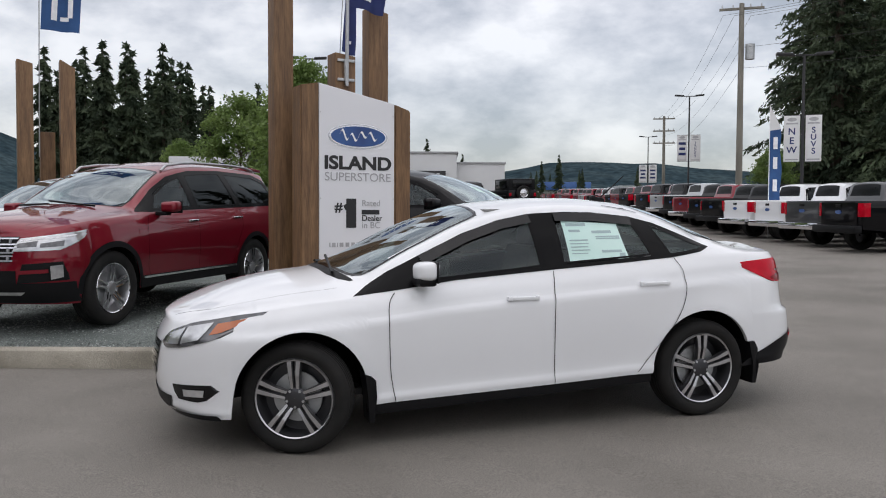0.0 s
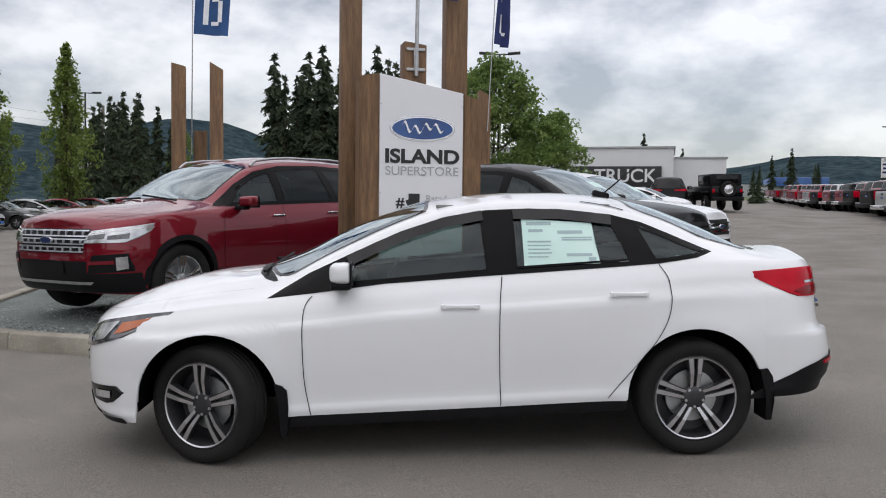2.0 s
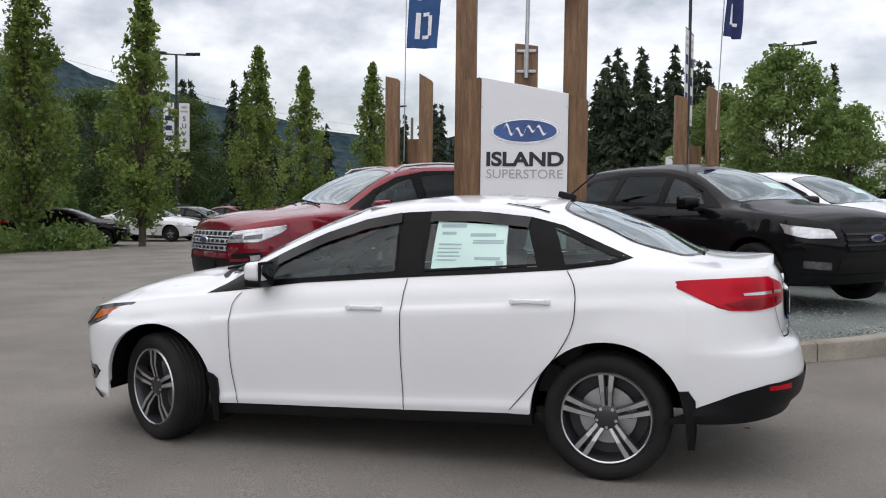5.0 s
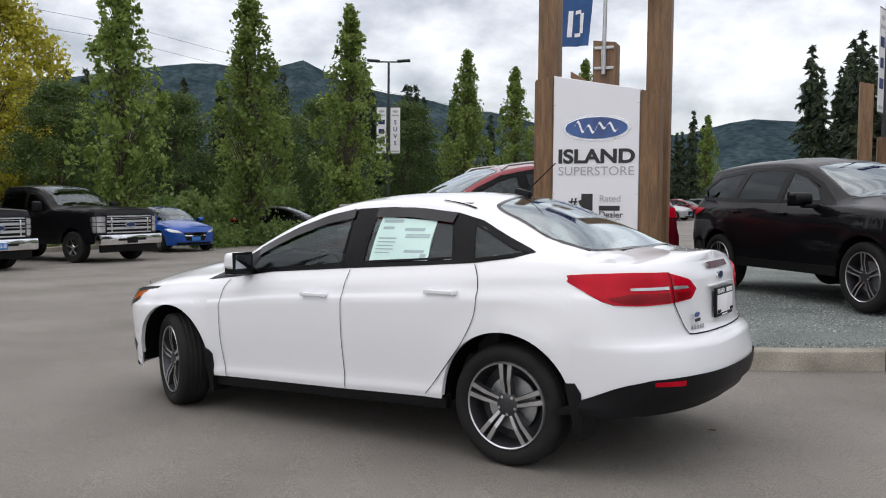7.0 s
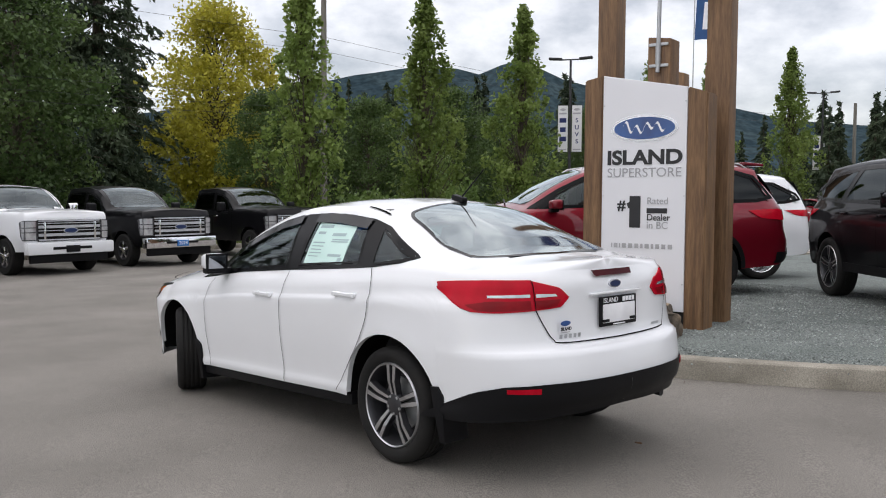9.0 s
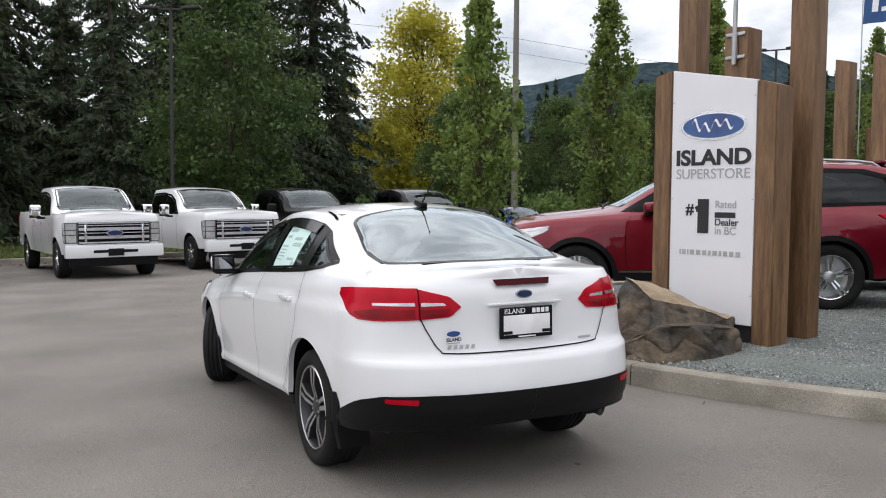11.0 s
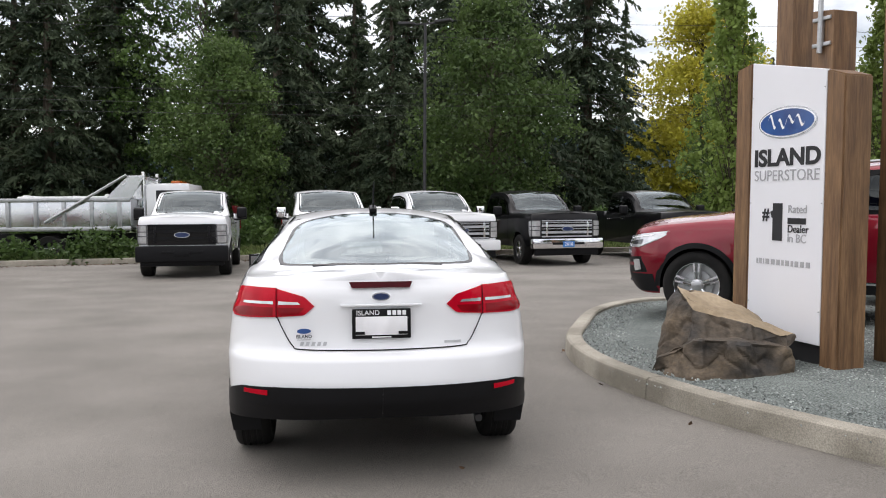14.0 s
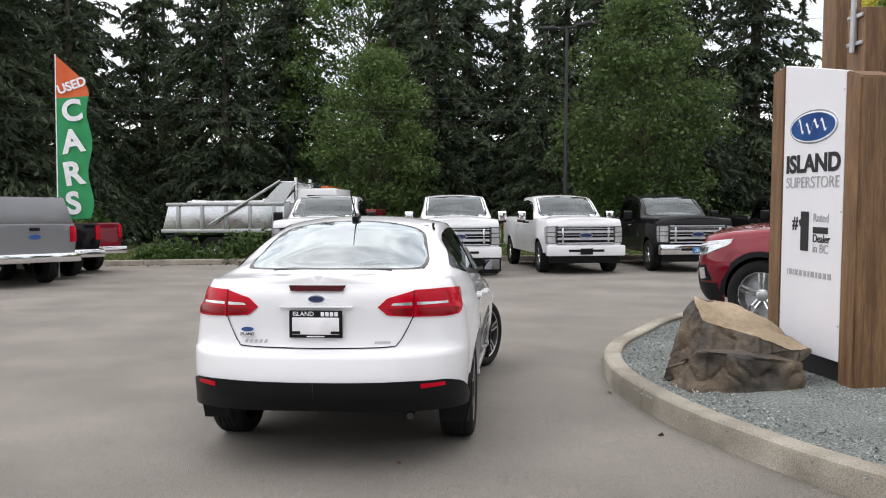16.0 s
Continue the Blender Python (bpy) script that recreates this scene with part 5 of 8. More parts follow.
def crossover(m, coat, label, black=False, group=""):
    """Mid-size crossover; black glass surrounds."""
    root = thing("crossover", m, label, "car", group)
    s = suv_shape(2.28, -2.48, -0.02, 0.975, 0.965, 1.425, 0.42, -0.12)
    outline = [(0.90, 1.12), (0.5, 1.365), (0.15, 1.515), (-0.3, 1.59), (-1.0, 1.605), (-1.75, 1.54), (-2.10, 1.36), (-2.16, 1.25), (-1.9, 1.20), (-1.2, 1.165), (0, 1.145), (0.7, 1.13)]
    w_front = [(0.66, 1.155), (0.48, 1.315), (0.2, 1.455), (-0.08, 1.53), (-0.10, 1.17)]
    w_rear = [(-0.20, 1.175), (-0.18, 1.545), (-0.6, 1.575), (-1.0, 1.57), (-1.12, 1.19)]
    w_quarter = [(-1.22, 1.20), (-1.10, 1.565), (-1.70, 1.51), (-2.03, 1.33), (-1.9, 1.22)]
    screen = [(1.05, 0), (1.03, 0.3), (0.95, 0.62), (0.80, 0.67), (0.5, 0.63), (0.14, 0.575), (0.09, 0)]
    body(s, coat, root, [offset_outline(outline, 0.02)], [offset_outline(mirrored(screen), 0.01)])
    b_pillar = [(-0.07, 1.56), (-0.09, 1.15), (-0.21, 1.155), (-0.19, 1.57)]
    c_pillar = [(-0.99, 1.59), (-1.11, 1.17), (-1.23, 1.175), (-1.11, 1.59)]
    sail = [(0.88, 1.125), (0.64, 1.27), (0.50, 1.34), (0.48, 1.30), (0.64, 1.14)]
    glaze(s, root, [w_front, w_rear, w_quarter], screen, None, outline, GLASS, GLASS_DARK, [sail, b_pillar, c_pillar])
    lay("rear_window", sheet_across(Skin(s, "top"), mirrored([(-2.20, 0), (-2.20, 0.52), (-2.40, 0.58), (-2.42, 0)])), GLOSS_BLACK, root)
    liners(s, root)
    underbody(s, root)
    trim = TRIM

    def sides(sign):
        k = Skin(s, "side", sign)
        lay("lower_cladding", k.sheet([(0.99, 0.342), (-0.99, 0.342), (-0.99, 0.45), (0.99, 0.45)], 0.012, 12, 3, 0.01), trim, root)
        for xc, zc, r in s.arches:
            lay("arch_cladding", k.strip([(xc + (r + 0.03) * math.cos(a), zc + (r + 0.03) * math.sin(a)) for a in np.linspace(0, math.pi, 26)], 0.035, 0.008, False), coat if black else trim, root)
        mirror(root, (0.58, 1.07, 1.19), sign, coat, (0.17, 0.24, 0.16))
        handle(root, s, -0.02, 1.02, sign, coat, 0.20)
        handle(root, s, -1.02, 1.04, sign, coat, 0.20)
        kn = Skin(s, "nose", sign)
        lay("headlamp", kn.sheet([(0.56, 0.80), (0.58, 0.89), (0.95, 0.93), (1.25, 0.97), (1.12, 0.86), (0.9, 0.80)], 0.012, 12, 5, 0.02), CLEAR_LENS, root)
        lay("fog_lamp", kn.sheet([(0.62, 0.46), (0.62, 0.54), (0.9, 0.56), (0.9, 0.48)], 0.01, 8, 4, 0.01), SMOKE_LENS, root)
        kt = Skin(s, "tail", sign)
        lay("tail_lamp", kt.sheet([(0.30, 1.00), (0.30, 1.06), (0.9, 1.10), (1.25, 1.09), (1.05, 1.0), (0.8, 0.98)], 0.014, 12, 5, 0.02), RED_LENS, root)
    both_sides(sides)
    seam(s, root, [[(0.80, 1.08), (0.86, 0.93), (0.84, 0.45)], [(-0.14, 1.145), (-0.13, 0.45)], [(-1.15, 1.17), (-1.12, 0.93), (-0.9, 0.45)]])
    kn = Skin(s, "nose", 1)
    g = lay("grille", sheet_nose(kn, 0.46, 0.66, 0.90, 0.40, 0.008), TRIM, root)
    for z in (0.72, 0.78, 0.84):
        lay("grille_bar", sheet_nose(kn, 0.44, z - 0.012, z + 0.012, 0.44, 0.022), GLOSS_BLACK if black else CHROME, g)
    badge = piece("badge", *disc_x(s.front + 0.012, 0, 0.79, 0.10, 0.04, 0.02, sign=1), LOGO_SILVER, root)
    piece("badge_field", *disc_x(s.front + 0.030, 0, 0.79, 0.088, 0.032, 0.006, sign=1), BADGE_BLUE, badge)
    lay("lower_grille", sheet_nose(kn, 0.50, 0.42, 0.58, 0.55, 0.006), TRIM, root)
    lay("front_skirt", sheet_nose(kn, 1.0, 0.30, 0.40, 1.0, 0.006), TRIM, root)
    cabin(root, 0.70, [-0.1, -1.05], 0.78, 0.5, 0.80, 1.17)
    door_linings(s, root, 0.85, -1.9, 0.5)
    k = Skin(s, "top", 1)
    lay("price_sheet", sheet_across(k, [(0.72, 0.18), (0.72, 0.48), (0.56, 0.46), (0.56, 0.16)]), PAPER, root)
    for x in (1.425, -1.425):
        for sign in (1, -1):
            wheel(root, (x, sign * 0.83, 0.37), 0.37, 0.245, 0.265, 5, True, side=sign, dark=RIM_DARK if black else RIM_CUT, cut=RIM_SATIN if black else CHROME, style=1)
    return root


# -- pickups --
def far_wheel(root, at, r, w, side, chrome=False):
    """Wheel with five joined spokes, for vehicles that stay far off."""
    ob = new("wheel")
    ob.parent = root
    ob.matrix_basis = pose(*at, 0, 0, 0 if side > 0 else 180)
    rr, h = r * 0.60, w / 2
    vs, fs = lathe([(rr, -h), (r - 0.03, -h), (r, -h * 0.75), (r, h * 0.75), (r - 0.03, h), (rr, h * 0.9)], 28)
    piece("tyre", vs, fs, RUBBER, ob)
    vs, fs = lathe([(rr, h * 0.88), (rr - 0.025, h * 0.86), (rr - 0.035, h * 0.3), (0.03, h * 0.25)], 24)
    piece("rim", vs, fs, RIM_DARK, ob)
    bm = bmesh.new()
    for k in range(5):
        a = 2 * math.pi * k / 5 + 1.57
        box(bm, (rr * 0.95, 0.03, 0.075), (rr * 0.5 * math.cos(a), h * 0.72, rr * 0.5 * math.sin(a)), 0.01, Matrix.Rotation(-a, 3, "Y"))
    rod(bm, (0, h * 0.5, 0), (0, h * 0.95, 0), rr * 0.25, rr * 0.2, 14)
    part("spokes", bm, CHROME if chrome else RIM_CUT, ob)
    return ob


def pickup_shape(f=3.0, b=-3.28, axle=2.03, h=1.0, w=1.0, r=0.47):
    return Shape(
        shoulder=[(f, 1.30 * h), (f - 0.3, 1.335 * h), (1.5, 1.345 * h), (0.6, 1.30 * h), (0, 1.28 * h), (-1.0, 1.28 * h), (-1.16, 1.38 * h), (b, 1.40 * h)],
        top=[(f, 1.31 * h), (f - 0.06, 1.35 * h), (f - 0.7, 1.41 * h), (1.45, 1.42 * h), (1.3, 1.46 * h), (0.85, 1.78 * h), (0.6, 1.90 * h), (0.25, 1.97 * h), (-0.3, 2.0 * h), (-0.8, 1.975 * h), (-0.93, 1.90 * h), (-1.02, 1.46 * h), (-1.08, 1.38 * h), (b, 1.38 * h)],
        rail=[(1.33, 1.40 * h), (0.8, 1.755 * h), (0.5, 1.875 * h), (0, 1.935 * h), (-0.75, 1.925 * h), (-0.92, 1.85 * h), (-1.03, 1.40 * h)],
        width=[(f, 0.93 * w), (f - 0.4, 0.985 * w), (2.0, 1.01 * w), (1.2, 0.985 * w), (-1.0, 0.985 * w), (-2.0, 1.01 * w), (b, 0.985 * w)],
        roof_half=[(1.3, 0.85 * w), (0.5, 0.785 * w), (-1.0, 0.775 * w)],
        section=[(0, 0.96), (0.15, 0.975), (0.5, 1.0), (0.85, 0.995), (0.94, 0.98), (1.0, 0.955)],
        bottom=[(f, 0.52), (2.6, 0.52), (1.4, 0.48), (-1.4, 0.50), (b, 0.62)],
        nose=[(0, f - 0.05), (0.15, f), (0.8, f), (0.93, f - 0.015), (1.0, f - 0.06)],
        tail=[(0, b + 0.02), (0.2, b), (0.9, b), (1.0, b + 0.02)],
        arches=[(axle, 0.42, r), (-axle, 0.42, r)], corner=(0.24, 0.14), power=(4.2, 5.0), fine=64, rows_side=8)


def pickup(m, coat, label, chrome=True, dark_bumper=False, plate=False, cap=False, group="", tall=1.0, axle=2.03, name="pickup_truck", f=3.0, b=-3.28, w=1.0):
    root = thing(name, m, label, "truck", group)
    h = tall
    s = pickup_shape(f, b, axle, h, w)
    outline = [(1.22, 1.305 * h), (0.8, 1.655 * h), (0.5, 1.785 * h), (0, 1.85 * h), (-0.72, 1.84 * h), (-0.86, 1.78 * h), (-0.90, 1.33 * h), (0.3, 1.31 * h)]
    w_front = [(0.98, 1.34 * h), (0.76, 1.605 * h), (0.45, 1.735 * h), (0.22, 1.77 * h), (0.20, 1.335 * h)]
    w_rear = [(0.08, 1.34 * h), (0.10, 1.785 * h), (-0.66, 1.785 * h), (-0.80, 1.72 * h), (-0.82, 1.36 * h)]
    screen = [(1.38, 0), (1.36, 0.4), (1.30, 0.77 * w), (1.15, 0.78 * w), (0.75, 0.745 * w), (0.50, 0.72 * w), (0.46, 0)]
    body(s, coat, root, [offset_outline(outline, 0.03)], [offset_outline(mirrored(screen), 0.02)])
    glaze(s, root, [w_front, w_rear], screen, None, outline, GLASS_DARK, GLASS_DARK, [[(0.21, 1.80 * h), (0.19, 1.31 * h), (0.07, 1.31 * h), (0.09, 1.81 * h)]], front=GLASS_FAR)
    lay("rear_window", sheet_across(Skin(s, "top"), mirrored([(-0.925, 0), (-0.925, 0.64 * w), (-1.01, 0.68 * w), (-1.01, 0)])), REAR_PANE, root)
    liners(s, root)
    underbody(s, root)
    bright = CHROME if chrome else TRIM

    def sides(sign):
        mirror(root, (1.02, 1.22 * w, 1.40 * h), sign, CHROME if chrome and coat is P_WHITE else TRIM, (0.13, 0.24, 0.30))
        handle(root, s, 0.36, 1.16 * h, sign, bright, 0.2)
        handle(root, s, -0.62, 1.16 * h, sign, bright, 0.2)
        kn = Skin(s, "nose", sign)
        head = lay("headlamp", kn.sheet([(0.73, 0.74 * h), (0.73, 1.16 * h), (0.98, 1.16 * h), (1.12, 1.12 * h), (1.06, 0.74 * h)], 0.02, 10, 6, 0.03), SMOKE_LENS, root)
        for z0, z1 in ((0.76, 0.90), (0.92, 1.00), (1.02, 1.14)):
            lay("reflector", kn.sheet([(0.76, z0 * h), (0.76, z1 * h), (0.95, z1 * h), (0.95, z0 * h)], 0.026, 6, 4), CLEAR_LENS, head)
            lay("reflector", kn.sheet([(0.97, z0 * h), (0.97, z1 * h), (1.06, z1 * h), (1.05, z0 * h)], 0.026, 5, 4), CLEAR_LENS, head)
        kt = Skin(s, "tail", sign)
        lay("tail_lamp", kt.sheet([(0.80, 0.98 * h), (0.80, 1.34 * h), (1.10, 1.34 * h), (1.10, 0.98 * h)], 0.02, 8, 6, 0.03), RED_LENS, root)
    both_sides(sides)
    seam(s, root, [[(1.12, 1.27 * h), (1.15, 1.1), (1.12, 0.5)], [(0.14, 1.30 * h), (0.14, 0.5)], [(-0.92, 1.32 * h), (-0.92, 1.0), (-0.86, 0.5)], [(-1.06, 1.36 * h), (-1.06, 0.5)]], width=0.012)
    kn = Skin(s, "nose", 1)
    g = lay("grille", sheet_nose(kn, 0.73, 0.72 * h, 1.17 * h, 0.73, 0.015), GLOSS_BLACK, root, "wide grille")
    for z, thick in (((0.75, 0.016), (0.855, 0.030), (0.945, 0.008), (1.025, 0.030), (1.10, 0.008), (1.15, 0.016)) if chrome else ((0.86, 0.03), (1.02, 0.03))):
        lay("grille_bar", sheet_nose(kn, 0.71, (z - thick) * h, (z + thick) * h, 0.71, 0.03), LOGO_SILVER if chrome else TRIM, g)
    for y in (-0.58, 0.58):
        part("grille_upright", boxed((0.03, 0.05, 0.36 * h), (s.front + 0.02, y, 0.94 * h), 0.012), bright, g)
    badge = piece("badge", *disc_x(s.front + 0.035, 0, 0.94 * h, 0.17, 0.066, 0.02, sign=1), LOGO_SILVER, root)
    piece("badge_field", *disc_x(s.front + 0.052, 0, 0.94 * h, 0.150, 0.053, 0.006, sign=1), BADGE_BLUE, badge)
    bm = bmesh.new()
    box(bm, (0.22, 2.0 * w, 0.36 if dark_bumper else 0.27), (f + 0.0, 0, (0.53 if dark_bumper else 0.57) * h), 0.05)
    bump = part("front_bumper", bm, TRIM if dark_bumper else coat if coat is P_WHITE else CHROME, root)
    part("bumper_slot", boxed((0.02, 0.9, 0.06), (f + 0.11, 0, 0.57 * h), 0.01), TRIM, bump)
    part("air_dam", boxed((0.10, 1.8 * w, 0.22), (f - 0.05, 0, 0.37 * h), 0.03), TRIM, root)
    part("plate_bracket", boxed((0.012, 0.32, 0.15), (f + 0.125, 0, 0.55 * h), 0.004), PLATE_BLUE if plate else TRIM, bump)
    if plate:
        text_on(bump, "plate_text", "2018", 0.12, pose(f + 0.133, 0, 0.55 * h, 90, 0, 90), WHITE_INK)
    # tailgate and rear bumper
    kt = Skin(s, "tail", 1)
    tg = lay("tailgate", sheet_nose(kt, 0.77, 0.74 * h, 1.36 * h, 0.77, 0.018), coat, root)
    part("tailgate_handle", boxed((0.02, 0.22, 0.07), (b - 0.026, 0, 1.27 * h), 0.008), TRIM, tg)
    piece("badge", *disc_x(b - 0.018, 0, 1.10 * h, 0.13, 0.05, 0.012), LOGO_BLUE, tg)
    bm = bmesh.new()
    box(bm, (0.2, 1.95 * w, 0.20), (b - 0.08, 0, 0.64 * h), 0.04)
    part("rear_bumper", bm, CHROME if chrome else TRIM, root)
    if cap:
        bm = bmesh.new()
        vs = box(bm, (abs(b) - 1.08, 1.80 * w, 0.58), ((b - 1.08) / 2, 0, 1.68 * h), 0.06)
        for v in bm.verts:
            if v.co.z > 1.7 * h:
                v.co.y *= 0.86
                v.co.x += 0.12 if v.co.x < -2 else 0
        c = part("bed_cap", bm, coat, root, "matching hard cap over the bed")
        for sign in (1, -1):
            part("cap_window", boxed((1.3, 0.01, 0.26), ((b - 1.08) / 2, sign * 0.895 * w, 1.66 * h), 0.004, Matrix.Rotation(radians(sign * 9), 3, "X")), GLOSS_BLACK, c)
    cabin(root, 1.12, [0.25, -0.6], 1.0, 0.75, 0.85, 1.38, wheel_on=False)
    for x in (axle, -axle):
        for sign in (1, -1):
            far_wheel(root, (x, sign * 0.87 * w, 0.405), 0.405, 0.27, sign, chrome)
    return root


# -- plain sedans for the far rows --
def far_sedan(m, coat, label, group="", h=1.0):
    root = thing("sedan", m, label, "car", group)
    s = sedan_shape()
    s.fine, s.rows_side = 56, 8
    outline = [(1.0, 0.885), (0.531, 1.124), (0.286, 1.23), (-0.195, 1.346), (-0.665, 1.344), (-1.068, 1.274), (-1.44, 1.112), (-1.118, 1.053), (-0.214, 0.996), (0.74, 0.910)]
    screen = [(1.06, 0), (1.04, 0.3), (0.97, 0.56), (0.84, 0.62), (0.5, 0.60), (0.14, 0.54), (0.11, 0)]
    rear = [(-0.93, 0), (-0.96, 0.50), (-1.05, 0.545), (-1.52, 0.60), (-1.68, 0.585), (-1.78, 0)]
    body(s, coat, root, [offset_outline(outline, 0.03)], [offset_outline(mirrored(screen), 0.02), offset_outline(mirrored(rear), 0.02)])
    glaze(s, root, [[(0.70, 0.93), (0.28, 1.20), (-0.19, 1.32), (-0.21, 1.0)], [(-0.29, 1.01), (-0.28, 1.325), (-0.66, 1.32), (-1.05, 1.24), (-1.35, 1.11)]], screen, rear, outline, GLASS_DARK, GLASS_DARK,
          [[(-0.18, 1.33), (-0.20, 0.99), (-0.30, 0.99), (-0.29, 1.33)]], front=GLASS_FAR)
    liners(s, root)
    underbody(s, root)

    def sides(sign):
        lay("headlamp", Skin(s, "nose", sign).sheet([(0.44, 0.60), (0.50, 0.668), (0.95, 0.765), (1.10, 0.78), (0.90, 0.668), (0.70, 0.62)], 0.01, 8, 4, 0.02), CLEAR_LENS, root)
        lay("tail_lamp", Skin(s, "tail", sign).sheet([(0.45, 0.87), (0.45, 1.0), (1.0, 1.01), (1.0, 0.87)], 0.012, 8, 4, 0.02), RED_LENS, root)
        mirror(root, (0.63, 0.985, 1.0), sign, coat, (0.17, 0.20, 0.155))
    both_sides(sides)
    k = Skin(s, "nose", 1)
    g = lay("grille", sheet_nose(k, 0.40, 0.36, 0.62, 0.30), GLOSS_BLACK, root)
    lay("grille_bar", sheet_nose(k, 0.38, 0.50, 0.53, 0.38, 0.02), CHROME, g)
    lay("lower_air_intake", sheet_nose(k, 0.6, 0.23, 0.31, 0.6, 0.006), TRIM, root)
    part("plate", boxed((0.012, 0.30, 0.12), (s.front + 0.02, 0, 0.42), 0.003), PLATE_BLUE, root)
    cabin(root, 0.72, [-0.12, -1.0], 0.50, 0.30, 0.74, 0.96, wheel_on=False)
    for x in (1.318, -1.318):
        for sign in (1, -1):
            far_wheel(root, (x, sign * 0.765, 0.318), 0.318, 0.21, sign)
    return root


# -- trees --
def leaf_mesh(name, centres, size, mats, seed, long=1.6, droop=0.0, spread=None):
    """Many small leaf blades (each a bent pair of triangles) at the given places."""
    rng = np.random.default_rng(seed)
    n = len(centres)
    c = np.asarray(centres, float)
    d = rng.normal(size=(n, 3))
    if spread is not None:
        d = d * 0.55 + spread
    d[:, 2] -= droop
    d /= np.linalg.norm(d, axis=1)[:, None]
    t = rng.normal(size=(n, 3))
    t -= (t * d).sum(1)[:, None] * d
    t /= np.linalg.norm(t, axis=1)[:, None]
    sz = size * rng.uniform(0.6, 1.35, n)[:, None]
    a, b = c - d * sz * long * 0.5, c + d * sz * long * 0.5
    l, r = c + t * sz * 0.5, c - t * sz * 0.5
    vs = np.stack([a, l, b, r], 1).reshape(-1, 3)
    me = bpy.data.meshes.new(name)
    me.vertices.add(4 * n)
    me.vertices.foreach_set("co", vs.ravel())
    me.loops.add(4 * n)
    me.loops.foreach_set("vertex_index", np.arange(4 * n))
    me.polygons.add(n)
    me.polygons.foreach_set("loop_start", np.arange(0, 4 * n, 4))
    me.polygons.foreach_set("loop_total", np.full(n, 4))
    me.materials.append(mats)
    me.update()
    me.validate()
    return me


def trunk_mesh(h, r, limbs, rng):
    bm = bmesh.new()
    pts = [Vector((0, 0, -0.3))]
    for k in range(1, 7):
        pts.append(Vector((rng.normal() * 0.02 * h / 10, rng.normal() * 0.02 * h / 10, h * k / 6)))
    for k, (a, b) in enumerate(zip(pts, pts[1:])):
        rod(bm, a, b, r * (1 - k / 6.3), r * (1 - (k + 1) / 6.3), 8)
    for a, b, r0 in limbs:
        rod(bm, a, b, r0, r0 * 0.3, 5)
    return bm


def fir_tree(seed, h, r, density=1.0, bare=0.06, wide=0.5, blade=0.2):
    """Conifer: whorls of drooping boughs carrying flat sprays."""
    rng = np.random.default_rng(seed)
    root = thing("fir_tree", Matrix(), "tall dark green fir with drooping boughs", "tree")
    cs, dirs, limbs = [], [], []
    for z in np.sort(rng.uniform(0, 1, int(h * 9 + 40)) ** 1.12) * h * (1 - bare) + h * bare:
        t = (z - h * bare) / (h * (1 - bare))
        L = (r * (1 - t) ** 0.95 + 0.10) * rng.uniform(0.45, 1.12)
        a = rng.uniform(0, 2 * math.pi)
        drop = rng.uniform(0.10, 0.5) * L * (1.1 - 0.5 * t)
        d = np.array((math.cos(a), math.sin(a), 0))
        e = np.array((-d[1], d[0], 0))
        if L > 1.2:
            limbs.append((Vector((0, 0, z)), Vector(d * L * 0.75 + np.array((0, 0, z - drop * 0.6))), 0.010 + 0.006 * L))
        m = max(5, int((4 + L * 13) * density))
        q = rng.uniform(0.10, 1.02, m)
        side = rng.normal(size=m) * (0.08 + wide * 0.34 * L * (1.06 - q))
        zz = z + 0.10 * L * np.sin(q * 3.14) - drop * q ** 1.5 - np.abs(side) * 0.45 - np.abs(rng.normal(size=m)) * 0.10
        cs.append(d * (L * q)[:, None] + e * side[:, None] + np.array((0, 0, 1.0)) * zz[:, None])
        dirs.append(d * 0.7 + e * np.sign(side)[:, None] * 0.5 + np.array((0, 0, -0.5)))
    cs, dirs = np.concatenate(cs), np.concatenate(dirs)
    part("trunk", trunk_mesh(h * 0.98, 0.018 * h + 0.05, limbs, rng), BARK, root)
    ob = new("crown", leaf_mesh("crown", cs, blade, FIR, seed, 3.4, 0.15, dirs))
    ob.parent = root
    return root


